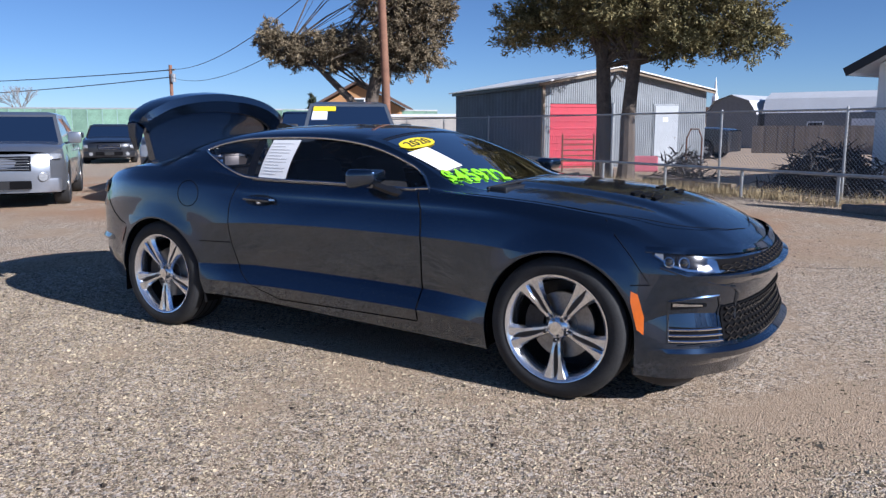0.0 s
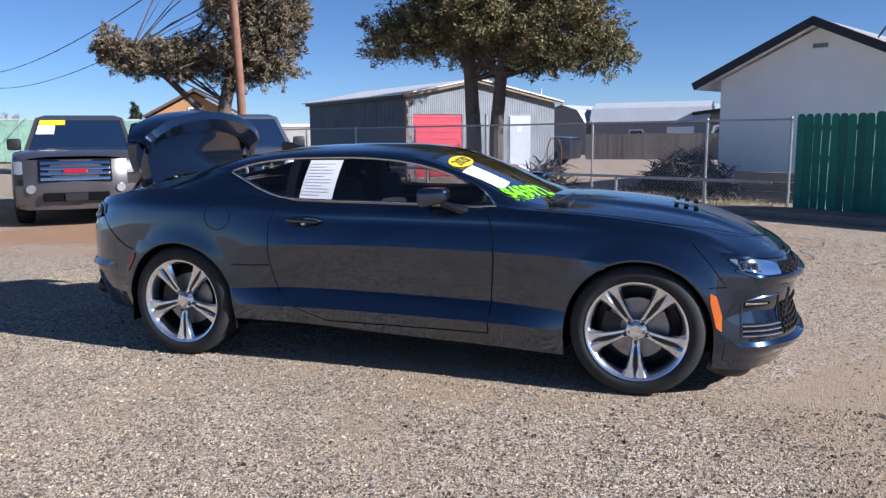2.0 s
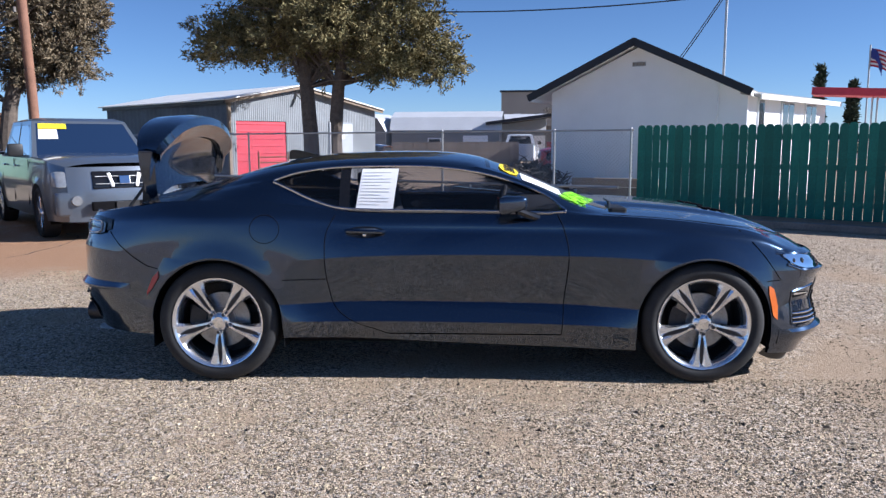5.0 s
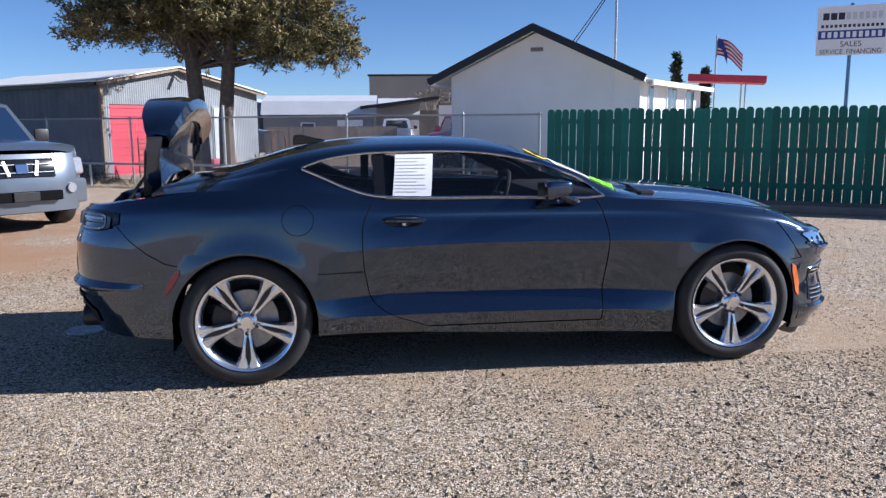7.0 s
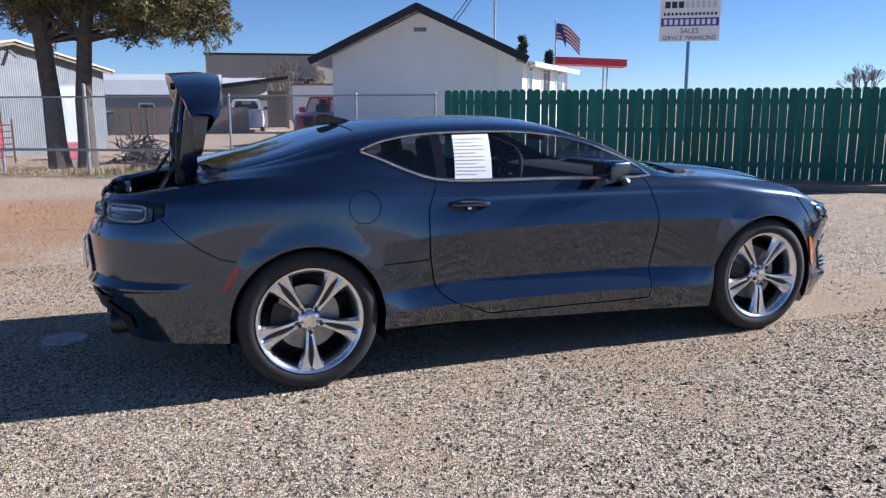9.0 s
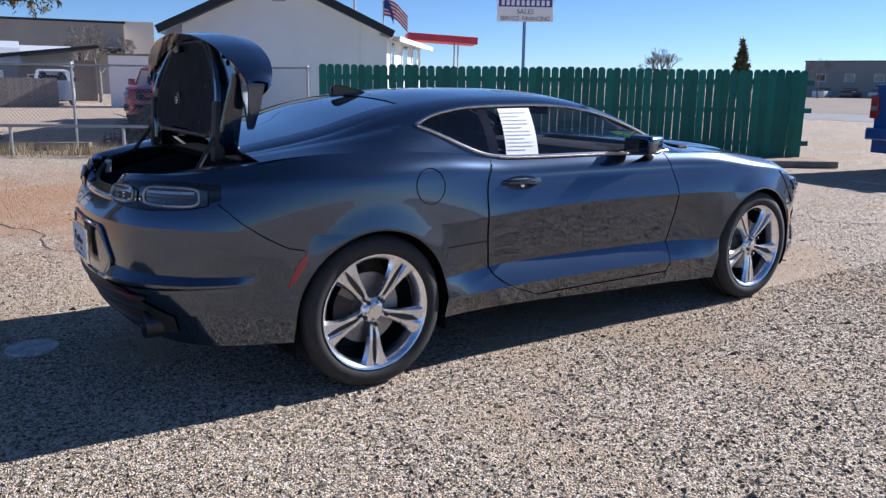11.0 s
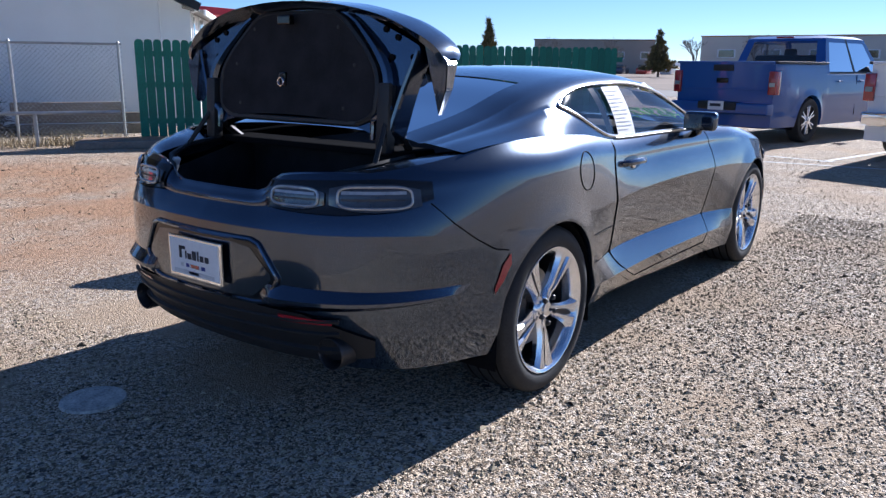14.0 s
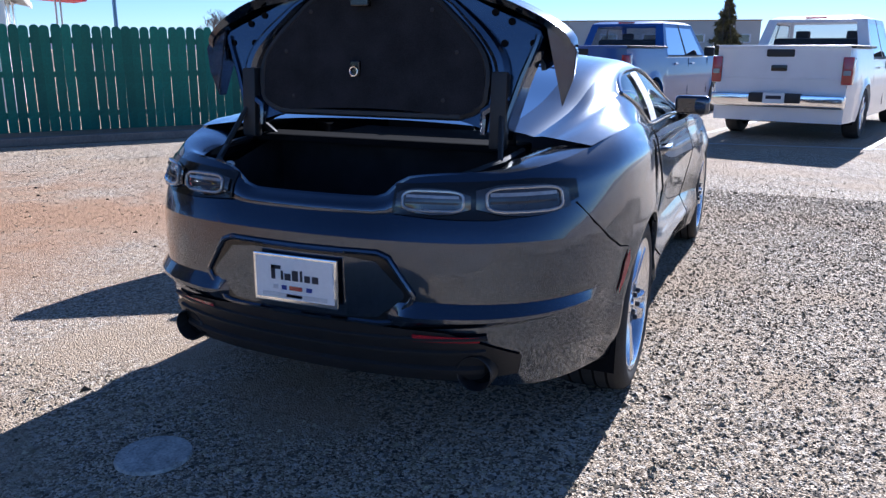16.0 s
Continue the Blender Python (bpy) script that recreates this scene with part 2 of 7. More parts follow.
def tube(points, radius, sides=8, bm=None, cap=True):
    """A tube along points; radius is a number or one number per point."""
    bm = bm or bmesh.new()
    pts = [Vector(p) for p in points]
    rings = []
    for i, p in enumerate(pts):
        t = (pts[min(i + 1, len(pts) - 1)] - pts[max(i - 1, 0)]).normalized()
        a = t.orthogonal().normalized() if not rings else (axis - t * axis.dot(t)).normalized()
        axis = a
        b = t.cross(a)
        r = radius[i] if isinstance(radius, (list, tuple)) else radius
        rings.append([bm.verts.new(p + (a * math.cos(k * 2 * math.pi / sides) + b * math.sin(k * 2 * math.pi / sides)) * r) for k in range(sides)])
    for q, w in zip(rings, rings[1:]):
        for k in range(sides):
            bm.faces.new((q[k], q[(k + 1) % sides], w[(k + 1) % sides], w[k]))
    if cap:
        bm.faces.new(rings[0][::-1])
        bm.faces.new(rings[-1])
    return bm


def lathe(profile, sides=48, axis='y', bm=None):
    """Turn (r, h) pairs about an axis."""
    bm = bm or bmesh.new()
    rings = []
    for r, h in profile:
        ring = []
        for k in range(sides):
            a = 2 * math.pi * k / sides
            c, s = r * math.cos(a), r * math.sin(a)
            ring.append(bm.verts.new((c, h, s) if axis == 'y' else (c, s, h)))
        rings.append(ring)
    for q, w in zip(rings, rings[1:]):
        for k in range(sides):
            bm.faces.new((q[k], q[(k + 1) % sides], w[(k + 1) % sides], w[k]))
    return bm


def prism(outline, thick, bm=None, m=None):
    """Outline (x, z) pairs made into a slab of that thickness along y, centred."""
    bm = bm or bmesh.new()
    m = m or Matrix.Identity(4)
    a = [bm.verts.new(m @ Vector((x, -thick / 2, z))) for x, z in outline]
    b = [bm.verts.new(m @ Vector((x, thick / 2, z))) for x, z in outline]
    bm.faces.new(a)
    bm.faces.new(b[::-1])
    for i in range(len(a)):
        j = (i + 1) % len(a)
        bm.faces.new((a[j], a[i], b[i], b[j]))
    return bm


def thing(name, label, category, m=None, group="", kind=""):
    ob = new(name)
    ob.empty_display_size = 0.2
    if m:
        ob.matrix_basis = m
    return tagged(ob, label, category, group, kind)


def smooth_curve(keys, n):
    """Catmull-Rom through keys (tuples), n points evenly spaced along its length."""
    k = np.array(keys, float)
    p = np.vstack([2 * k[0] - k[1], k, 2 * k[-1] - k[-2]])
    out = []
    for i in range(1, len(p) - 2):
        for u in np.linspace(0, 1, 24, endpoint=False):
            a, b, c, d = p[i - 1:i + 3]
            out.append(0.5 * (2 * b + (c - a) * u + (2 * a - 5 * b + 4 * c - d) * u * u + (3 * b - a - 3 * c + d) * u ** 3))
    out.append(k[-1])
    out = np.array(out)
    s = np.concatenate([[0], np.cumsum(np.linalg.norm(np.diff(out, axis=0), axis=1))])
    t = np.linspace(0, s[-1], n)
    return np.stack([np.interp(t, s, out[:, j]) for j in range(out.shape[1])], 1)


def curve_of(pairs):
    """A smooth function through (x, value) pairs (monotone cubic)."""
    xs, ys = np.array([p[0] for p in pairs], float), np.array([p[1] for p in pairs], float)
    d = np.diff(ys) / np.diff(xs)
    m = np.concatenate([[d[0]], (d[:-1] + d[1:]) / 2, [d[-1]]])
    for i in range(len(d)):
        if abs(d[i]) < 1e-9:
            m[i] = m[i + 1] = 0
        else:
            a, b = m[i] / d[i], m[i + 1] / d[i]
            if a < 0: m[i] = 0
            if b < 0: m[i + 1] = 0
            q = a * a + b * b
            if q > 9:
                m[i], m[i + 1] = 3 * a / math.sqrt(q) * d[i], 3 * b / math.sqrt(q) * d[i]

    def f(x):
        x = min(max(x, xs[0]), xs[-1])
        i = min(int(np.searchsorted(xs, x, side='right')) - 1, len(xs) - 2)
        i = max(i, 0)
        h = xs[i + 1] - xs[i]
        u = (x - xs[i]) / h
        return float((1 + 2 * u) * (1 - u) ** 2 * ys[i] + u * (1 - u) ** 2 * h * m[i] + u * u * (3 - 2 * u) * ys[i + 1] + u * u * (u - 1) * h * m[i + 1])
    return f


def grid_mesh(name, pts, material, parent=None, label="", closed=False, sharp=40, flip=False):
    """Rows of points made into one smooth sheet."""
    rows, cols = len(pts), len(pts[0])
    faces = []
    for i in range(rows - 1):
        for j in range(cols - (0 if closed else 1)):
            k = (j + 1) % cols
            f = (i * cols + j, i * cols + k, (i + 1) * cols + k, (i + 1) * cols + j)
            faces.append(f[::-1] if flip else f)
    return link(name, [p for r in pts for p in r], faces, material, parent, label, True, sharp)


# ---- ground ----
gbm = bmesh.new()
for a, b in ((-1500, 1500),):
    q = [gbm.verts.new(p) for p in ((a, a, 0), (b, a, 0), (b, b, 0), (a, b, 0))]
    gbm.faces.new(q)
ground = tagged(part("ground", gbm, M_ground), "worn chip-seal gravel lot with dusty and reddish patches", "ground", kind="structure")

# ---- the coupe ----
RING = [(-2.42, 0), (-2.412, .2), (-2.385, .4), (-2.33, .57), (-2.23, .71), (-2.09, .81), (-1.9, .88), (-1.65, .93), (-1.35, .945), (-1.0, .93),
        (-.6, .905), (-.2, .895), (.3, .90), (.7, .91), (1.1, .93), (1.4, .938), (1.7, .915), (1.88, .865), (2.01, .79), (2.10, .69), (2.175, .55),
        (2.22, .36), (2.238, .18), (2.242, 0)]
RP = smooth_curve(RING, 400)
RS = np.concatenate([[0], np.cumsum(np.linalg.norm(np.diff(RP, axis=0), axis=1))])
SMAX = RS[-1]


def ring_at(s):
    x, y = np.interp(s, RS, RP[:, 0]), np.interp(s, RS, RP[:, 1])
    e = 0.02
    a, b = max(s - e, 0), min(s + e, SMAX)
    tx, ty = np.interp(b, RS, RP[:, 0]) - np.interp(a, RS, RP[:, 0]), np.interp(b, RS, RP[:, 1]) - np.interp(a, RS, RP[:, 1])
    k = math.hypot(tx, ty)
    nx, ny = -ty / k, tx / k
    if s < 0.02: nx, ny = -1, 0
    if s > SMAX - 0.02: nx, ny = 1, 0
    return x, y, nx, ny


def s_of_x(x):
    return float(np.interp(x, RP[:, 0], RS))


S_REAR_END, S_FRONT = s_of_x(-1.9), s_of_x(1.9)


def s_rear(y):
    i = int(np.argmax(RP[:, 0] > -1.9))
    return float(np.interp(y, RP[:i, 1], RS[:i]))


def s_front(y):
    i = int(np.argmax(RP[:, 0] > 1.9))
    return float(np.interp(-y, -RP[i:, 1], RS[i:]))


# stations round the car, and at each the heights and offsets of six lines along the body
STN = [0.0, s_rear(.25), s_rear(.35), s_rear(.66), s_of_x(-2.05), s_of_x(-1.75), s_of_x(-1.4), s_of_x(-1.0), s_of_x(-.6), s_of_x(0), s_of_x(.6), s_of_x(.95),
       s_of_x(1.4), s_of_x(1.75), s_of_x(1.94), s_front(.62), s_front(.35), SMAX]
LZ = [
    [.30, .30, .30, .28, .27, .27, .27, .26, .25, .22, .20, .19, .19, .18, .16, .15, .14, .14],
    [.42, .42, .42, .42, .40, .38, .37, .36, .36, .355, .345, .33, .30, .28, .30, .295, .29, .29],
    [.50, .50, .50, .50, .49, .48, .47, .46, .47, .465, .455, .44, .42, .41, .47, .46, .45, .45],
    [.775, .775, .775, .775, .765, .74, .72, .72, .74, .75, .745, .735, .70, .66, .655, .64, .63, .625],
    [.84, .842, .86, .88, .91, .95, .96, .95, .90, .89, .885, .88, .86, .81, .745, .705, .685, .68],
    [.885, .888, .955, .975, 1.005, 1.05, 1.06, 1.04, .995, .985, .975, .965, .925, .865, .79, .745, .72, .712],
]
LD = [
    [-.10, -.10, -.09, -.07, -.05, -.03, -.02, -.04, -.05, -.05, -.05, -.04, -.02, -.02, -.03, -.06, -.05, -.05],
    [-.03, -.03, -.03, -.02, -.01, .0, .0, -.005, .0, .0, .0, -.005, .0, .0, .012, .02, .03, .03],
    [-.005, -.005, -.005, .0, .0, .0, .0, -.020, -.056, -.060, -.056, -.028, .0, .0, -.012, -.02, -.025, -.025],
    [.0, .0, .0, .0, .0, .0, .0, -.008, -.002, .0, .0, .0, .0, -.01, .006, .018, .025, .025],
    [-.052, -.052, -.050, -.042, -.03, -.018, -.016, -.035, -.043, -.045, -.045, -.040, -.042, -.04, -.02, -.02, -.02, -.02],
    [-.085, -.085, -.085, -.085, -.085, -.085, -.10, -.10, -.09, -.085, -.085, -.085, -.12, -.11, -.08, -.06, -.06, -.06],
]
FZ = [curve_of(list(zip(STN, row))) for row in LZ]
FD = [curve_of(list(zip(STN, row))) for row in LD]
WX, WR, AR, AZ = 1.406, 0.352, 0.382, 0.345


def body_d(s, z):
    zs, ds = [f(s) for f in FZ], [f(s) for f in FD]
    i = 0
    while i < 4 and z > zs[i + 1]:
        i += 1
    u = (z - zs[i]) / (zs[i + 1] - zs[i])
    u = min(max(u, 0), 1)
    d = ds[i] + (ds[i + 1] - ds[i]) * u
    # the panels belly a little between their lines
    belly = (0.0, 0.0, 0.002, 0.003, 0.004, 0.012)[min(i + 1, 5)]
    d += belly * 4 * u * (1 - u)
    # flares round the wheels
    x = float(np.interp(s, RS, RP[:, 0]))
    for w in (-WX, WX):
        r = math.hypot(x - w, z - AZ)
        if r < AR + .10:
            d += 0.012 * max(0, 1 - abs(r - AR - .01) / .09)
    return d


def body_pt(s, z, off=0.0, side=-1):
    x, y, nx, ny = ring_at(s)
    d = body_d(s, z) + off
    return Vector((x + nx * d, side * (y + ny * d), z))


def z_low(s):
    x = float(np.interp(s, RS, RP[:, 0]))
    z = FZ[0](s)
    for w in (-WX, WX):
        dx = abs(x - w)
        if dx < AR and S_REAR_END * .6 < s < SMAX - .4:
            z = max(z, AZ + math.sqrt(AR * AR - dx * dx))
    return z


def columns():
    xs = list(np.linspace(0, SMAX, 150))
    for w in (-WX, WX):
        for k in range(41):
            xs.append(s_of_x(w - AR * .9999 * math.cos(math.pi * k / 40)))
        xs += [s_of_x(w - AR - .001), s_of_x(w + AR + .001)]
    return sorted(set(round(v, 5) for v in xs))


COLS = columns()


def crisp(ob, width, lines, by_column):
    """Mark the folds along given rows or columns of a sheet as sharp."""
    for e in ob.data.edges:
        a, b = e.vertices
        if by_column and a % width == b % width and a % width in lines:
            e.use_edge_sharp = True
        if not by_column and a // width == b // width and a // width in lines:
            e.use_edge_sharp = True
    return ob


car = thing("coupe", "dark slate-blue metallic two-door coupe with open trunk lid on gravel", "car")

for side in (-1, 1):
    grid = []
    for s in COLS:
        lo, levels = z_low(s), [f(s) for f in FZ]
        levels[0] = lo
        for i in range(1, 6):
            levels[i] = max(levels[i], lo + .004 * i)
        zs = []
        for i in range(5):
            zs += list(np.linspace(levels[i], levels[i + 1], 6, endpoint=False))
        zs.append(levels[5])
        col = [body_pt(s, lo, -.022, side)] + [body_pt(s, z, 0, side) for z in zs]
        # the upper edge turns over into the top panels
        grid.append(col)
    crisp(grid_mesh("body_side", grid, M_paint, car, "", flip=(side > 0), sharp=40), len(grid[0]), (7, 13, 19), True)

# --- upper body: cabin, hood, deck edge ---
EDGE = lambda s, side=-1: body_pt(s, FZ[5](s), 0, side)
hood_z = curve_of([(.55, 1.0), (.8, 1.005), (1.0, 1.003), (1.3, .985), (1.6, .95), (1.85, .895), (2.0, .84), (2.12, .775), (2.19, .735), (2.3, .712)])


def hood_pt(x, y, ye, ze):
    """Height of the hood at y, between the fender's edge at ye and the middle."""
    u = min(abs(y) / max(ye, 1e-6), 1)
    top = max(hood_z(x), ze)
    z = ze + (top - ze) * (1 - u ** 2.4)
    if x < 2.15:
        w = min(1, (2.15 - x) / .5)
        z += .013 * w * (1 / (1 + math.exp((abs(y) - .40 - .05 * (x - 1.4)) / .018)))
        z -= .006 * w * math.exp(-((abs(y) - .47) / .05) ** 2)
    return z


for side in (-1, 1):
    rows = []
    for s in [c for c in COLS if s_of_x(.72) <= c]:
        e = EDGE(s, side)
        ye = abs(e.y)
        rows.append([Vector((e.x, side * ye * (1 - u), hood_pt(e.x, ye * (1 - u), ye, e.z))) for u in np.linspace(0, 1, 40)])
    grid_mesh("hood", rows, M_paint, car, "", flip=(side > 0), sharp=35)

# cabin sections: belt edge, roof rail, centre line
rail_y = curve_of([(-2.0, .60), (-1.83, .62), (-1.5, .655), (-1.1, .665), (-.7, .655), (-.3, .64), (0, .63), (.2, .635), (.45, .665), (.7, .715), (.8, .735), (.95, .74)])
rail_z = curve_of([(-2.0, 1.045), (-1.83, 1.065), (-1.5, 1.13), (-1.2, 1.215), (-.9, 1.262), (-.6, 1.28), (-.3, 1.282), (0, 1.262), (.2, 1.222), (.45, 1.132), (.7, 1.018), (.76, .998), (.95, .972)])
cen_z = curve_of([(-2.0, 1.05), (-1.83, 1.10), (-1.5, 1.175), (-1.2, 1.262), (-.9, 1.312), (-.6, 1.33), (-.3, 1.333), (0, 1.318), (.2, 1.278), (.45, 1.183), (.7, 1.075), (.85, 1.022), (.95, 1.000)])


def cabin_pt(x, u, side=-1, off=0.0):
    """u 0 at the belt, 1 at the rail, 2 at the middle of the roof."""
    s = s_of_x(x)
    e = EDGE(s)
    yb, zb = abs(e.y), e.z
    yr, zr, zc = rail_y(x), rail_z(x), cen_z(x)
    zr = max(zr, zb + .003) if x > -1.9 else zr
    if u <= 1:
        y = yb + (yr - yb) * u
        z = zb + (zr - zb) * u
        bul = .022 * 4 * u * (1 - u) * min(1, (zr - zb) / .2)
        y, z = y + bul, z
    else:
        k = u - 1
        y = yr * (1 - k)
        z = zr + (zc - zr) * (1 - (1 - k) ** 2.3)
    # soften the rail
    if .86 < u < 1.14 and x < .1:
        w = 1 - abs(u - 1) / .14
        y, z = y - .012 * w * w, z - .006 * w * w
    n = Vector((0, yr * .9, zr - .9)).normalized() if u <= 1 else Vector((0, .1, 1)).normalized()
    if u <= 1:
        n = Vector((0, .86, .5))
    elif x > .15:
        n = Vector((.45, 0, .9))
    elif x < -1.05:
        n = Vector((-.3, 0, .95))
    else:
        n = Vector((0, 0, 1))
    p = Vector((x, y, z)) + n * off
    return Vector((p.x, side * p.y, p.z))


# windows as u-ranges along x
dlo_low = curve_of([(-1.09, .62), (-1.0, .42), (-.88, .20), (-.7, .055), (-.6, .05), (0, .05), (.5, .06), (.62, .2)])
dlo_top = curve_of([(-1.09, .64), (-1.0, .76), (-.88, .83), (-.7, .87), (-.3, .88), (0, .87), (.2, .86), (.4, .84), (.55, .70), (.62, .25)])
XW = sorted(set([round(v, 4) for v in np.linspace(-1.88, .93, 110)] + [-1.09, -1.05, -.70, -.64, .62, .585]))


def column_u(x):
    """Rows shared by all columns: belt to window, window, window to rail, roof."""
    if -1.09 <= x <= .62:
        a, b = dlo_low(x), dlo_top(x)
    else:
        a, b = (.63, .63) if x < 0 else (.22, .22)
    return list(np.linspace(0, a, 4)) + list(np.linspace(a, b, 7))[1:] + list(np.linspace(b, 1, 5))[1:]


for side in (-1, 1):
    pts, faces, cols = [], [], len(column_u(0))
    for x in XW:
        pts += [cabin_pt(x, u, side) for u in column_u(x)]
    for i in range(len(XW) - 1):
        mid = (XW[i] + XW[i + 1]) / 2
        for j in range(cols - 1):
            if -1.09 < mid < .62 and 3 <= j < 9:
                continue
            f = (i * cols + j, (i + 1) * cols + j, (i + 1) * cols + j + 1, i * cols + j + 1)
            faces.append(f if side < 0 else f[::-1])
    link("side_pillar", pts, faces, M_paint, car, "", True, 40)
    # glass: quarter window, door window, black divider
    for nm, x0, x1, material in (("quarter_window", -1.09, -.70, M_tint), ("door_window", -.64, .62, M_tint), ("window_divider", -.70, -.64, M_gloss)):
        if side > 0 and nm == "door_window":
            material = M_screen
        g = []
        for x in [v for v in XW if x0 - 1e-6 <= v <= x1 + 1e-6]:
            a, b = dlo_low(x), dlo_top(x)
            g.append([cabin_pt(x, a + (b - a) * k / 6, side, -.006) for k in range(7)])
        ob = grid_mesh(nm, g, material, car, "dark tinted side glass" if "window" in nm and nm != "window_divider" else "", flip=(side < 0))
    # bright moulding round the windows
    for x0, x1 in ((-1.09, .62),):
        xs = [v for v in XW if x0 - 1e-6 <= v <= x1 + 1e-6]
        loop = [cabin_pt(x, dlo_low(x) - .012, side, .003) for x in xs] + [cabin_pt(x, dlo_top(x) + .012, side, .003) for x in reversed(xs)]
        part("window_moulding", tube(loop + [loop[0]], .0075, 6), M_satin, car, "satin bright window surround", True)
    bm = tube([cabin_pt(x, dlo_low(x) - .035, side, .003) for x in XW if -.66 < x < .55], .007, 6)
    part("belt_moulding", bm, M_steel, car, "satin metal belt strip", True)

# roof, windscreen and rear glass
def roof_sheet(name, x0, x1, u0, u1, material, off=0.0, label="", trim=None, n=26):
    xs = [x0] + [v for v in XW if x0 < v < x1] + [x1]
    pts = []
    for x in xs:
        a = u0(x) if callable(u0) else u0
        row = [cabin_pt(x, a + (2 - a) * k / n, -1, off) for k in range(n + 1)]
        row += [Vector((p.x, -p.y, p.z)) for p in reversed(row[:-1])]
        pts.append(row)
    return grid_mesh(name, pts, material, car, label, sharp=40, flip=False)


roof_sheet("roof", -1.07, .16, 1.0, 2, M_paint)
for side in (-1, 1):
    for x0, x1, w in ((.16, .93, .09), (-1.88, -1.07, .20)):
        xs = [x0] + [v for v in XW if x0 < v < x1] + [x1]
        g = [[cabin_pt(x, 1 + w * k / 5, side) for k in range(6)] for x in xs]
        grid_mesh("screen_pillar", g, M_paint, car, flip=(side > 0))
roof_sheet("windscreen", .16, .93, 1.085, 2, M_screen, -.004, "raked windscreen glass with price paint and stickers")
roof_sheet("windscreen_band", .145, .19, 1.085, 2, M_gloss, -.0025, "black windscreen band")
roof_sheet("rear_window", -1.86, -1.07, 1.19, 2, M_tint, -.004, "dark sloping rear glass")
# cowl under the windscreen and wipers
bm = box_bm((.10, 1.30, .03), (.955, 0, .985), .012)
part("cowl", bm, M_black, car)
for y0, y1 in ((-.12, -.66), (.52, -.02)):
    part("wiper", tube([(.955, y0, 1.012), (.945, (y0 + y1) / 2, 1.012), (.90, y1, .992)], .008, 6), M_black, car, "black wiper blade", True)

# shark-fin aerial
bm = prism([(-1.165, 1.275), (-1.16, 1.338), (-1.12, 1.345), (-1.03, 1.325), (-.96, 1.31), (-.955, 1.30)], .035)
bmesh.ops.bevel(bm, geom=bm.edges[:], offset=.008, segments=2, affect='EDGES')
part("aerial_fin", bm, M_gloss, car, "shark-fin aerial", True)


# --- doors, panel lines and skin details ---
def side_pt(x, z, off, side=-1):
    return body_pt(s_of_x(x), z, off, side)


door_rear = curve_of([(.27, -.40), (.30, -.46), (.335, -.56), (.42, -.70), (.56, -.755), (.75, -.775), (.87, -.765), (1.0, -.70)])
door_front = curve_of([(.27, .595), (.5, .61), (.74, .63), (.9, .60), (1.0, .555)])


def line_on_side(name, pts, side=-1, r=.0026, material=None, off=.0018):
    return part(name, tube([side_pt(x, z, off, side) for x, z in pts], r, 5), material or M_dark, car, "", True)


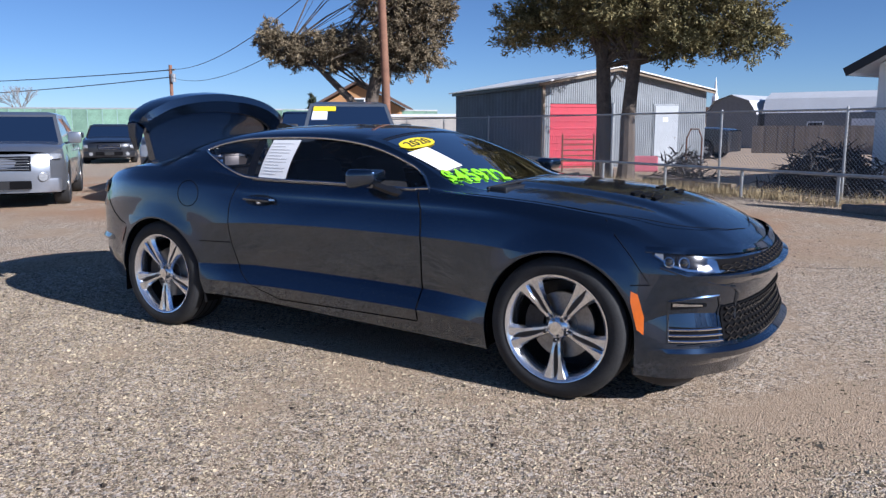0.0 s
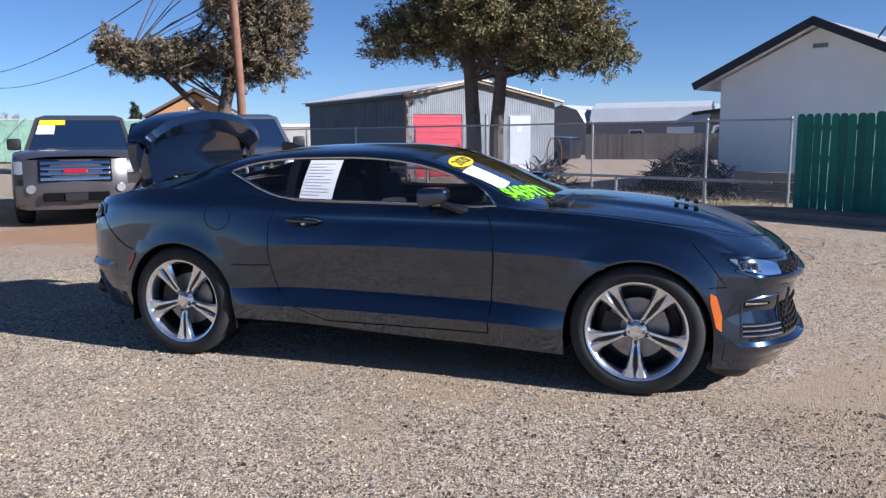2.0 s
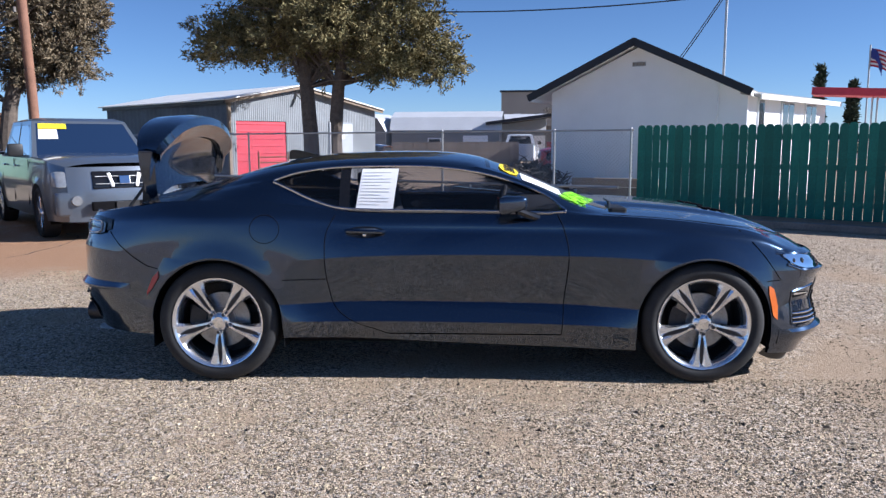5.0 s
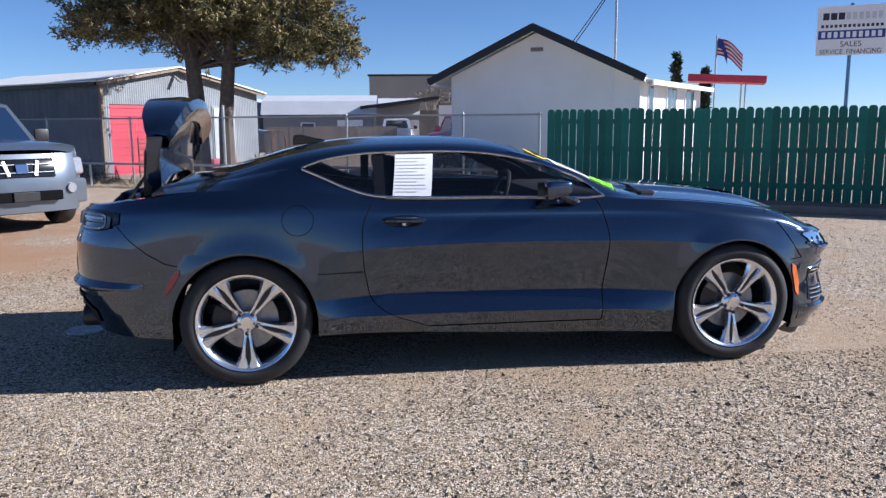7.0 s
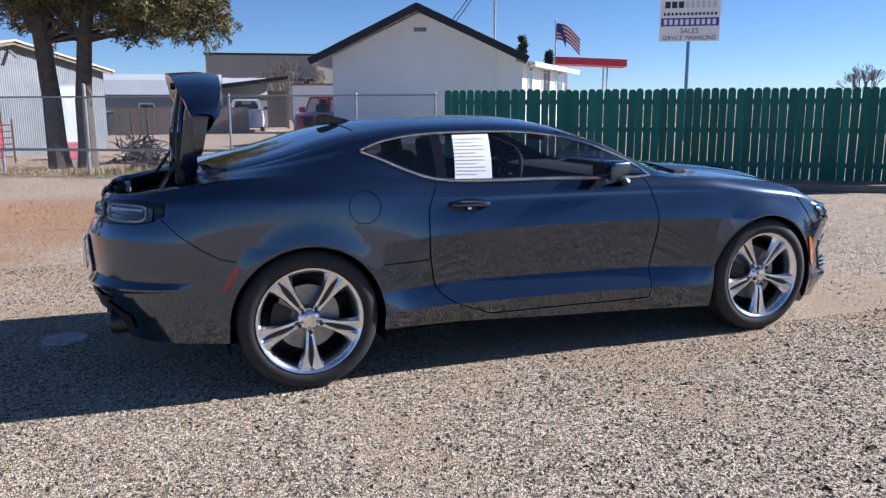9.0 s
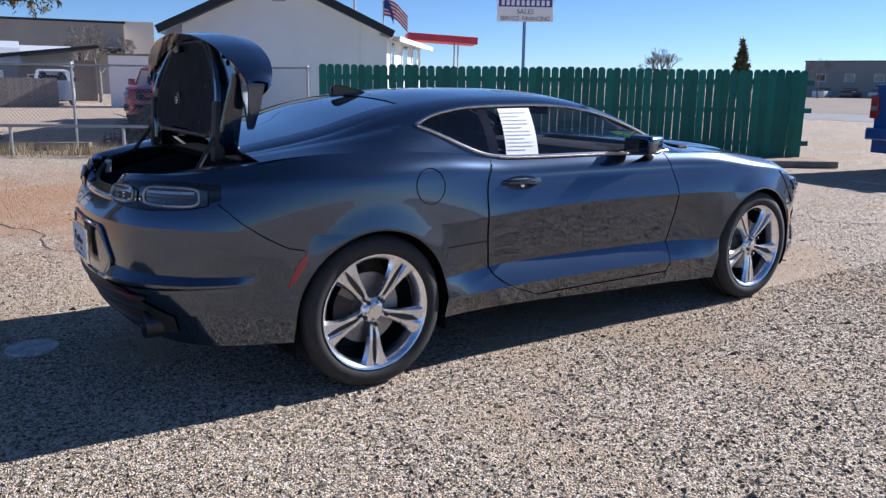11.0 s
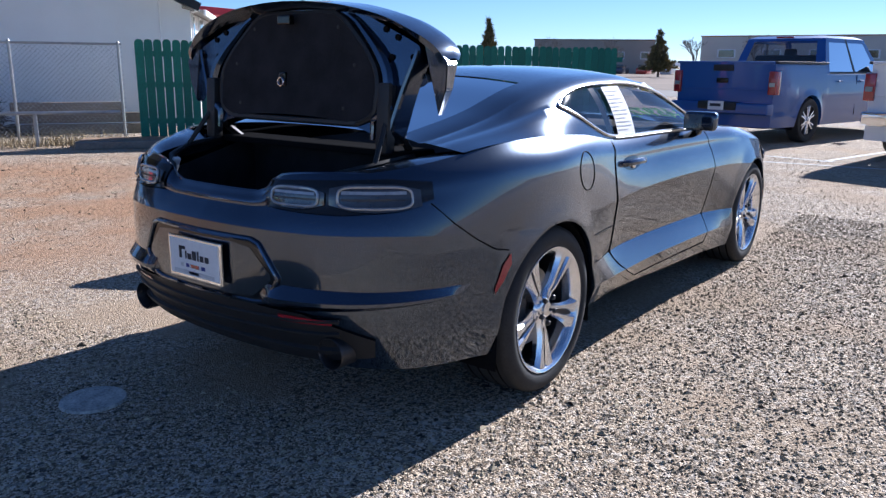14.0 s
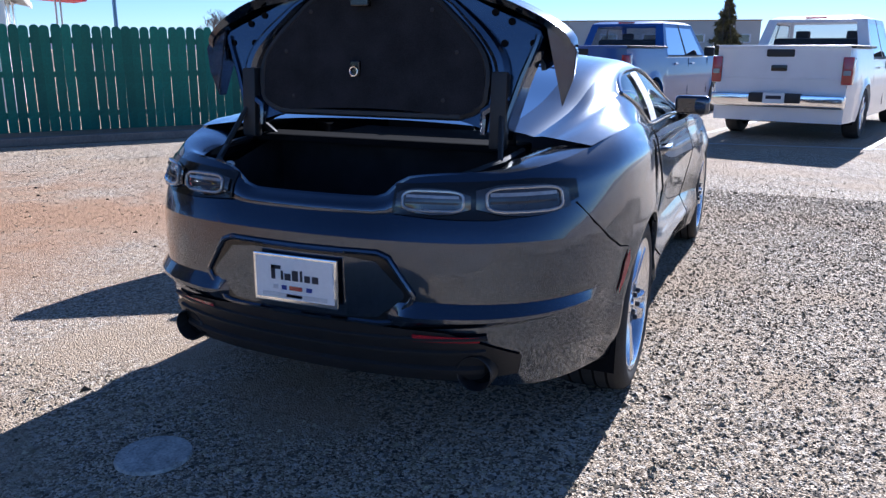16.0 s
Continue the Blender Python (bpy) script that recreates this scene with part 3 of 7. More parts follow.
for side in (-1, 1):
    zs = list(np.linspace(.285, .975, 40))
    lv = lambda x: [.285] + [f(s_of_x(x)) for f in FZ[1:5]] + [FZ[5](s_of_x(x)) - .006]
    rows = []
    for q in range(31):
        i_, u_ = min(q // 6, 4), (q - 6 * min(q // 6, 4)) / 6
        zz = lambda x: lv(x)[i_] + (lv(x)[i_ + 1] - lv(x)[i_]) * u_
        a, b = door_rear(zz(-.5)) + .004, door_front(zz(.5)) - .004
        rows.append([side_pt(x, zz(x), .0025, side) for x in np.linspace(a, b, 45)])
    door = crisp(grid_mesh("door", rows, M_paint, car, "", flip=(side < 0), sharp=40), 45, (6, 12, 18), False)
    loop = [(door_rear(z), z) for z in zs[::-1]] + [(x, .278 + .0 * x) for x in np.linspace(-.40, .59, 20)] + [(door_front(z), z) for z in zs]
    line_on_side("door_gap", loop, side)
    # handle: cup and grip
    g = [side_pt(-.54 + .115 * math.cos(a), .878 + .034 * math.sin(a), .0035, side) for a in np.linspace(0, 2 * math.pi, 28, endpoint=False)]
    bm = bmesh.new()
    bm.faces.new([bm.verts.new(p) for p in g])
    part("handle_cup", bm, M_gloss, door)
    y0 = side_pt(-.54, .88, 0, side).y
    bm = tube([(-.655, y0 - side * -.002, .885), (-.64, y0 + side * .028, .888), (-.60, y0 + side * .038, .889), (-.48, y0 + side * .038, .887), (-.445, y0 + side * .028, .884), (-.43, y0, .882)],
              [.011, .014, .016, .016, .014, .010], 8)
    part("door_handle", bm, M_paint, door, "body-coloured pull handle", True)
    bm = bmesh.new()
    bmesh.ops.create_uvsphere(bm, u_segments=12, v_segments=8, radius=.014, matrix=Matrix.Translation((-.545, y0 + side * .012, .866)))
    part("lock_cap", bm, M_alloy, door, "", True)
    # bumper cuts and sill line
    line_on_side("bumper_gap", [(-2.07, .875), (-1.99, .80), (-1.90, .735), (-1.81, .685), (-1.745, .672)], side)
    line_on_side("fender_gap", [(1.62, .885), (1.68, .82), (1.75, .74), (1.82, .64), (1.845, .605), (1.76, .60)], side)
    line_on_side("quarter_seam", [(-1.02, .605), (-.9, .606), (-.775, .608)], side, .0025)
    # mirror: stalk and bevelled shell
    m = Matrix.Translation((.31, -.912, 1.042) if side < 0 else (.50, 1.10, 1.035)) @ Euler((0, 0, side * radians(-8))).to_matrix().to_4x4()
    bm = box_bm((.145, .19, .105), (0, 0, 0), .034, None, m, 4)
    inv = m.inverted()
    for v in bm.verts:
        # the shell narrows forwards and towards its outer end, and its underside rises
        q = inv @ v.co
        k = 1 - max(0, q.x + .03) * 3.6
        q.y, q.z = q.y * (.45 + .55 * k), q.z * k + .10 * max(0, q.x + .03) + .04 * q.x
        q.x += .25 * q.y * side * -1 * (q.x < 0) - .10 * abs(q.y)
        v.co = m @ q
    mirror = part("door_mirror", bm, M_paint, car, "body-coloured door mirror", True)
    g = box_bm((.006, .150, .080), (-.079, 0, -.003), .002, None, m)
    part("mirror_glass", g, M_smoke, mirror, "mirror glass")
    bm = tube([(.33, -.90, 1.005), (.41, -.86, .972), (.48, -.79, .945)] if side < 0 else [(.52, 1.06, 1.0), (.54, .98, .975), (.57, .92, .965)], [.020, .024, .026], 8)
    part("mirror_stalk", bm, M_gloss, mirror, "", True)

# fuel flap, right side only
ang = np.linspace(0, 2 * math.pi, 41)
part("fuel_flap_gap", tube([side_pt(-1.115 + .083 * math.cos(a), .90 + .081 * math.sin(a), .0010) for a in ang], .0020, 5), M_dark, car, "", True)


def patch(name, s0, s1, lo, hi, material, off=.004, side=-1, n=16, m=6, parent=None, label=""):
    """A skin laid on the body between two curves of height."""
    g = []
    for i in range(n + 1):
        s = s0 + (s1 - s0) * i / n
        a, b = lo(i / n), hi(i / n)
        g.append([body_pt(s, a + (b - a) * k / m, off, side) for k in range(m + 1)])
    ob = grid_mesh(name, g, material, parent or car, label, flip=(side > 0))
    return ob


lin = lambda *v: (lambda u: float(np.interp(u, np.linspace(0, 1, len(v)), v)))

for side in (-1, 1):
    # side marker and reflector
    patch("side_marker", s_of_x(1.765), s_of_x(1.825), lin(.525, .40, .375), lin(.575, .560, .455), M_amber, .006, side, label="amber side marker")
    patch("side_reflector", s_of_x(-1.815), s_of_x(-1.735), lin(.515, .56, .62), lin(.535, .62, .66), M_redlens, .005, side, label="red side reflector")
    # tail lamp: dark housing, two clear lamps with bright inner bars
    housing = patch("tail_lamp", s_rear(.305), s_of_x(-2.06), lin(.852, .844, .842, .854, .89), lin(.940, .950, .955, .960, .948), M_gloss, .006, side, 22, 6, None, "smoked twin tail lamp")
    for a, b, z0, z1 in ((s_rear(.318), s_rear(.552), .859, .933), (s_rear(.567), s_of_x(-2.105), .856, .945)):
        patch("lamp_lens", a, b, lin(z0 + .018, z0, z0 - .004, z0, z0 + .014), lin(z1 - .016, z1, z1, z1 - .002, z1 - .020), M_smoke, .013, side, 14, 4, housing)
        c, d = a + (b - a) * .14, b - (b - a) * .16
        for q0, q1, mt in ((.62, .74, M_clearlens), (.38, .46, M_pocket)):
            patch("lamp_bar", c, d, lin(*[z0 + (z1 - z0) * q0] * 2), lin(*[z0 + (z1 - z0) * q1] * 2), mt, .0155, side, 10, 2, housing)
        # bright light guide running round inside the lens
        sm, zm, sw, zw = (a + b) / 2, (z0 + z1) / 2, (b - a) * .40, (z1 - z0) * .40
        ring_ = []
        for k in range(29):
            q = 2 * math.pi * k / 28
            cu, cv = math.cos(q), math.sin(q)
            ring_.append(body_pt(sm + sw * math.copysign(abs(cu) ** .45, cu), zm + zw * math.copysign(abs(cv) ** .55, cv), .0165, side))
        part("light_guide", tube(ring_, .0048, 6), M_clearlens, housing, "pale light guide", True)
    # rear bumper: crease ledge, diffuser, reflectors
    patch("diffuser", 0, s_rear(.70), lin(.29, .29, .30, .33), lin(.50, .50, .49, .40), M_black, .008, side, 20, 6, None, "black plastic rear diffuser")
    patch("rear_reflector", s_rear(.38), s_rear(.58), lin(.455, .46), lin(.482, .478), M_redlens, .014, side, label="red bumper reflector")
    bm = lathe([(.050, .10), (.054, .0), (.057, -.004), (.060, .0), (.060, .12)], 28)
    bmesh.ops.rotate(bm, verts=bm.verts, cent=(0, 0, 0), matrix=Euler((0, 0, radians(-90))).to_matrix())
    bmesh.ops.translate(bm, verts=bm.verts, vec=(-2.318, side * .56, .350))
    part("exhaust_tip", bm, M_pocket, car, "dark round exhaust tip", True)
    bm = lathe([(.053, .05), (.0, .05)], 20)
    bmesh.ops.rotate(bm, verts=bm.verts, cent=(0, 0, 0), matrix=Euler((0, 0, radians(-90))).to_matrix())
    bmesh.ops.translate(bm, verts=bm.verts, vec=(-2.318, side * .56, .350))
    part("exhaust_bore", bm, M_dark, car)
    # ledge above the diffuser
    g = []
    for i in range(25):
        u = i / 24
        s = s_rear(.30) + (s_of_x(-1.93) - s_rear(.30)) * u
        w = (1 - u) ** .6 * min(1, u / .10)
        g.append([body_pt(s, .588 - .012 * u, .001, side), body_pt(s, .543 + .006 * u, .036 * w + .002, side), body_pt(s, .528 + .012 * u, .036 * w + .002, side), body_pt(s, .490 + .05 * u, .0, side)])
    grid_mesh("bumper_ledge", g, M_paint, car, flip=(side < 0), sharp=20)
    # plate recess
    patch("plate_recess", 0, s_rear(.385), lin(.508, .508, .508, .512, .595), lin(.732, .732, .732, .722, .615), M_gloss, .003, side, 20, 5, None, "recessed plate panel")
    patch("recess_face", 0, s_rear(.355), lin(.520, .520, .520, .526, .595), lin(.716, .716, .716, .706, .615), M_paint, .0045, side, 20, 5)
    edge = [(0, .733), (.27, .735), (.305, .722), (.385, .605), (.375, .585), (.315, .512), (.27, .506), (0, .505)]
    pts = []
    for (ya, za), (yb, zb) in zip(edge, edge[1:]):
        pts += [body_pt(s_rear(ya + (yb - ya) * q / 5) if ya + (yb - ya) * q else 0.0, za + (zb - za) * q / 5, .003, side) for q in range(5)]
    part("recess_lip", tube(pts + [body_pt(0.0, .505, .003, side)], .010, 8), M_paint, car, "", True)
    # stepped lower edges of the diffuser
    for z, r in ((.335, .015), (.405, .009), (.455, .008)):
        part("diffuser_step", tube([body_pt(s_rear(.60) * q / 16, z + .02 * (q / 16) ** 2, .010, side) for q in range(17)], r, 6), M_black, car, "", True)

# licence plate in a bright dealer frame
plate = part("licence_plate", box_bm((.012, .310, .160), (-2.442, .005, .625), .004), M_chrome, car, "dealer plate in a bright frame")
part("plate_face", box_bm((.004, .288, .136), (-2.449, .005, .627), .001), M_paper, plate, "white dealer insert")


def words(name, text, size, m, material, parent=None, label="", depth=.0012, squash=1.0):
    cu = bpy.data.curves.new(name, 'FONT')
    cu.offset = .0 if size < .15 or size > .22 else .005
    cu.body, cu.size, cu.align_x, cu.align_y, cu.extrude = text, size, 'CENTER', 'CENTER', depth
    tmp = bpy.data.objects.new(name, cu)
    scene.collection.objects.link(tmp)
    me = bpy.data.meshes.new_from_object(tmp.evaluated_get(bpy.context.evaluated_depsgraph_get()))
    bpy.data.objects.remove(tmp)
    me.transform(m @ Matrix.Diagonal((squash, 1, 1, 1)))
    me.materials.clear()
    me.materials.append(material)
    ob = new(name, me)
    if parent:
        ob.parent = parent
    if label:
        ob["label"] = label
    return ob


face = Matrix(((0, 0, -1, 0), (-1, 0, 0, 0), (0, 1, 0, 0), (0, 0, 0, 1)))


def plate_bar(y0, y1, z0, z1, material, name="plate_mark"):
    part(name, box_bm((.002, y1 - y0, z1 - z0), (-2.4522, .005 + (y0 + y1) / 2, .627 + (z0 + z1) / 2)), material, plate)


# the dealer's name becomes dark bars, its badges small blocks
plate_bar(.070, .084, -.004, .042, M_ink)
plate_bar(.048, .084, .030, .042, M_ink)
for a, b, h in ((.040, .048, .030), (.012, .034, .022), (-.016, .006, .034), (-.032, -.024, .036), (-.060, -.040, .022), (-.090, -.068, .022)):
    plate_bar(a, b, -.004, -.004 + h, M_ink)
for a, b, mt in ((.06, .078, M_print), (.028, .046, M_blueink), (-.03, .018, M_redlens), (-.066, -.046, M_blueink)):
    plate_bar(a, b, -.036, -.022, mt)
plate_bar(-.12, .12, -.062, -.048, M_print)
plate_bar(-.03, .03, -.060, -.050, M_blueink)

# --- nose ---
for side in (-1, 1):
    h0, h1 = s_of_x(1.85), s_front(.70)
    hs = lambda u: h0 + (h1 - h0) * u
    lamp = patch("headlamp", h0, h1, lin(.742, .690, .668, .662, .662), lin(.752, .752, .744, .732, .712), M_gloss, .003, side, 22, 5, None, "slim clear headlamp with dark inner housing")
    for u, r in ((.24, .017), (.46, .020)):
        c = body_pt(hs(u), .717 - .022 * u, .004, side)
        bm = bmesh.new()
        bmesh.ops.create_uvsphere(bm, u_segments=14, v_segments=8, radius=r, matrix=Matrix.Translation(c))
        part("projector", bm, M_smoke, lamp, "", True)
        ring_ = [body_pt(hs(u) + (r + .004) * math.cos(q) , .717 - .022 * u + (r + .004) * math.sin(q), .008, side) for q in np.linspace(0, 2 * math.pi, 19)]
        part("bezel", tube(ring_, .0028, 5), M_chrome, lamp, "", True)
    patch("lamp_reflector", hs(.66), hs(.90), lin(.672, .676), lin(.684, .700), M_steel, .0065, side, 8, 3, lamp)
    patch("lamp_reflector", hs(.04), hs(.16), lin(.735, .715), lin(.749, .747), M_clearlens, .0065, side, 5, 2, lamp)
    patch("lamp_strip", hs(.03), h1, lin(.739, .692, .671, .666, .668), lin(.745, .701, .680, .675, .677), M_chrome, .009, side, 16, 1, lamp)
    patch("lamp_cover", h0, h1, lin(.742, .690, .668, .662, .662), lin(.752, .752, .744, .732, .712), M_lens, .016, side, 22, 5, lamp, "clear cover")
    # hood brow above the lamps, chin ledge below, and the ridge round the cheek
    g = []
    for i in range(31):
        u = i / 30
        sq = h0 - .03 + (SMAX - h0 + .03) * u
        zt, w = float(np.interp(u, (0, .4, 1), (.757, .738, .702))), min(1, u / .12)
        g.append([body_pt(sq, zt + .022, .001, side), body_pt(sq, zt + .008, .020 * w + .002, side), body_pt(sq, zt - .002, .020 * w + .001, side), body_pt(sq, zt - .006, .001, side)])
    grid_mesh("hood_brow", g, M_paint, car, flip=(side < 0), sharp=25)
    g = []
    for i in range(25):
        u = i / 24
        sq = hs(.45) + (SMAX - hs(.45)) * u
        zt, w = float(np.interp(u, (0, .4, 1), (.660, .652, .636))), min(1, u / .25)
        g.append([body_pt(sq, zt + .002, .002, side), body_pt(sq, zt - .008, .024 * w + .002, side), body_pt(sq, zt - .022, .024 * w + .001, side), body_pt(sq, zt - .055, .001, side)])
    grid_mesh("chin_ledge", g, M_paint, car, flip=(side < 0), sharp=25)
    ridge = [(hs(.12), .690), (hs(.45), .655), (hs(.85), .618), (s_front(.60), .580), (s_front(.575), .555), (s_front(.565), .48), (s_front(.57), .42)]
    part("cheek_ridge", tube([body_pt(a_, z_, .0, side) for a_, z_ in ridge], .009, 8), M_paint, car, "", True)
    upper = patch("upper_grille", s_front(.695), SMAX, lin(.672, .655, .646, .642), lin(.716, .708, .697, .692), M_dark, .004, side, 16, 4, None, "gloss black upper grille")
    for r in range(3):
        pts = [body_pt(s_front(.68) + (SMAX - s_front(.68)) * k / 20, .660 + .014 * r + (.005 if (k + r) % 2 else -.003), .008, side) for k in range(21)]
        part("grille_bar", tube(pts, .004, 4), M_gloss, upper)
    low = patch("lower_grille", s_front(.655), SMAX, lin(.345, .325, .32), lin(.495, .505, .505), M_dark, .004, side, 16, 5, None, "black lower grille mesh")
    for r in range(6):
        z = .340 + r * .028
        pts = []
        for k in range(29):
            s_ = s_front(.64) + (SMAX - s_front(.64)) * k / 28
            pts.append(body_pt(s_, z + (.009 if (k + r) % 2 else -.004), .010, side))
        part("grille_bar", tube(pts, .0055, 4), M_gloss, low)
    p0, p1 = s_of_x(1.925), s_front(.665)
    for nm, z_a, z_b, pts in (("pocket_edge", 0, 0, [(0, .335), (0, .53), (.45, .545), (.92, .55), (1, .50), (.96, .335), (0, .325)]),):
        loop = []
        for (u0, za), (u1, zb) in zip(pts, pts[1:]):
            loop += [body_pt(p0 + (p1 - p0) * (u0 + (u1 - u0) * q / 6), za + (zb - za) * q / 6, .001, side) for q in range(6)]
        part(nm, tube(loop, .006, 6), M_paint, car, "", True)
    patch("fog_slot", s_of_x(1.935), s_front(.73), lin(.492, .500), lin(.528, .514), M_dark, .003, side, 8, 2)
    patch("fog_strip", s_of_x(1.94), s_front(.75), lin(.508, .505), lin(.522, .512), M_chrome, .006, side, 8, 1)
    patch("intake_void", p0, p1, lin(.338, .338), lin(.415, .40), M_dark, .003, side, 8, 2)
    for z in (.350, .376, .402):
        part("chrome_blade", tube([body_pt(p0 + (p1 - p0) * k / 10, z - .008 * k / 10, .009, side) for k in range(11)], .006, 6), M_chrome, car, "chrome intake blade", True)
    # front lip
    g = []
    for i in range(31):
        s_ = s_of_x(1.84) + (SMAX - s_of_x(1.84)) * i / 30
        w = .05 + .95 * min(1, i / 12)
        g.append([body_pt(s_, .312, .002, side), body_pt(s_, .292, .030 * w, side), body_pt(s_, .262, .034 * w, side), body_pt(s_, .225, .004, side)])
    grid_mesh("front_lip", g, M_paint, car, flip=(side > 0), sharp=25)
    # rubber air dam ahead of the wheel
    g = []
    for i in range(13):
        s_ = s_of_x(1.78) + (s_front(.60) - s_of_x(1.78)) * i / 12
        w = math.sin(math.pi * min(1, i / 12 * .95 + .05)) ** .5
        g.append([body_pt(s_, .20, -.03, side), body_pt(s_, .20 - .10 * w, -.06, side), body_pt(s_, .20 - .10 * w, -.09, side)])
    grid_mesh("air_dam", g, M_black, car, "black rubber air dam", flip=(side < 0), sharp=25)
# hood vents and hood gap
for y in (-.235, .235):
    for k in range(3):
        part("hood_vent", box_bm((.026, .15, .010), (1.575 + .055 * k, y, hood_pt(1.575 + .055 * k, abs(y), .80, .90) + .003), .003, None, Euler((0, radians(10), 0)).to_matrix().to_4x4()), M_dark, car)
hood_edge = curve_of([(.78, .80), (1.2, .825), (1.45, .80), (1.7, .72), (1.87, .60), (1.99, .44), (2.06, .28), (2.10, .06)])
gap = []
for x in list(np.linspace(.78, 2.02, 36)) + [2.04, 2.06, 2.075, 2.09, 2.10]:
    e = EDGE(s_of_x(x))
    yy = min(abs(e.y) - .03, hood_edge(x))
    gap.append((x, yy, hood_pt(x, yy, abs(e.y), e.z) + .0008))
for side in (-1, 1):
    part("hood_gap", tube([(x, side * y, z) for x, y, z in gap], .0018, 5), M_dark, car, "", True)

# --- wheels, arches, underbody ---
def wheel(x, side, width):
    w = thing("wheel", "", "", Matrix.Translation((x, side * (.925 - width / 2), WR)) @ Euler((0, 0, 0 if side < 0 else math.pi)).to_matrix().to_4x4())
    w.parent = car
    h = width / 2
    part("tyre", lathe([(.262, -h + .012), (.275, -h + .001), (.30, -h - .006), (.33, -h + .002), (.346, -h + .018), (.352, -h + .04), (.353, 0), (.352, h - .04), (.346, h - .018), (.30, h), (.262, h)], 72), M_rubber, w, "black low-profile tyre", True)
    for k in range(4):
        part("tread_groove", lathe([(.3536, -.075 + .05 * k - .005), (.3540, -.075 + .05 * k), (.3536, -.075 + .05 * k + .005)], 48), M_dark, w, "", True)
    rim = part("rim", lathe([(.268, -h + .006), (.266, -h + .000), (.258, -h + .002), (.250, -h + .014), (.243, -h + .022), (.236, -h + .05), (.228, -h + .12), (.232, h - .02)], 72), M_alloy, w, "polished alloy rim", True, 50)
    part("barrel", lathe([(.2275, -h + .075), (.2265, h - .03), (.04, h - .03)], 40), M_pocket, w, "", True)
    part("brake_disc", lathe([(.165, -h + .125), (.165, -h + .10), (.08, -h + .10), (.08, -h + .09), (.03, -h + .09)], 40), M_steel, w, "steel brake disc", True)
    bm = prism([(.09 * math.cos(a), .09 * math.sin(a)) if k else (.185 * math.cos(a), .185 * math.sin(a)) for k, aa in ((0, np.linspace(radians(150), radians(205), 8)), (1, np.linspace(radians(205), radians(150), 8))) for a in aa], .05, None, Matrix.Translation((0, -h + .095, 0)))
    part("caliper", bm, M_pocket, w)
    for k in range(5):
        a0 = radians(270 + 72 * k)
        turn = Euler((0, -(a0 - math.pi / 2), 0)).to_matrix().to_4x4()
        # a spoke points along +z: two blades that part towards the rim, with a dark slot between
        for q in (-1, 1):
            bm = bmesh.new()
            secs = [(.040, .0, .024), (.080, .0012, .0265), (.108, .0055, .030), (.15, .0095, .0365), (.195, .0100, .050), (.232, .0055, .067), (.259, .0005, .090)]
            rings = []
            for r, near, far in secs:
                y0 = -h + .008 + (.024 if r < .1 else .016 * (1 - (r - .1) / .16))
                xs = (q * near, q * far)
                wd = far - near
                rings.append([bm.verts.new(turn @ Vector((xs[0], y0 + .010, r))), bm.verts.new(turn @ Vector((xs[0] + q * wd * .18, y0, r))),
                              bm.verts.new(turn @ Vector((xs[1] - q * wd * .30, y0 + .001, r))), bm.verts.new(turn @ Vector((xs[1], y0 + .020, r))), bm.verts.new(turn @ Vector(((xs[0] + xs[1]) / 2, y0 + .050, r)))])
            for u, v in zip(rings, rings[1:]):
                for j in range(5):
                    bm.faces.new((u[j], u[(j + 1) % 5], v[(j + 1) % 5], v[j]))
            bm.faces.new(rings[-1])
            part("spoke", bm, M_alloy, w, "", True, 30)
        bm = bmesh.new()
        sl = [bm.verts.new(turn @ Vector((x_, -h + y_, z_))) for x_, y_, z_ in ((-.006, .030, .085), (.006, .030, .085), (.016, .026, .24), (-.016, .026, .24))]
        bm.faces.new(sl)
        part("spoke_slot", bm, M_pocket, w)
        a1 = a0 + radians(36)
        c = Vector((.057 * math.cos(a0), -h + .018, .057 * math.sin(a0)))
        bm = lathe([(.011, .0), (.011, -.012), (.008, -.016), (.0, -.016)], 10)
        bmesh.ops.translate(bm, verts=bm.verts, vec=c)
        part("lug_nut", bm, M_pocket, w, "", True)
    part("hub", lathe([(.060, -h + .050), (.052, -h + .034), (.040, -h + .026), (.030, -h + .024)], 30), M_alloy, w, "", True)
    part("centre_cap", lathe([(.033, -h + .03), (.031, -h + .016), (.0, -h + .013)], 28), M_chrome, w, "bright centre cap", True)
    return w


for x, width in ((WX, .245), (-WX, .275)):
    for side in (-1, 1):
        wheel(x, side, width)
for x in (-WX, WX):
    for side in (-1, 1):
        g = []
        for k in range(25):
            a = math.pi * k / 24
            g.append([Vector((x + (AR + .004) * math.cos(a), side * y, AZ + (AR + .004) * math.sin(a) if 0 < k < 24 else .2)) for y in (.908 if x < 0 else .895, .80, .55)])
        grid_mesh("arch_liner", g, M_dark, car, "", flip=(side > 0))
part("underbody", box_bm((3.7, 1.30, .16), (.05, 0, .27), .03), M_dark, car)
part("axle_block", box_bm((2.0, 1.66, .12), (-.02, 0, .28), .02), M_dark, car)
part("nose_block", box_bm((.45, 1.2, .3), (1.88, 0, .38), .05), M_dark, car)

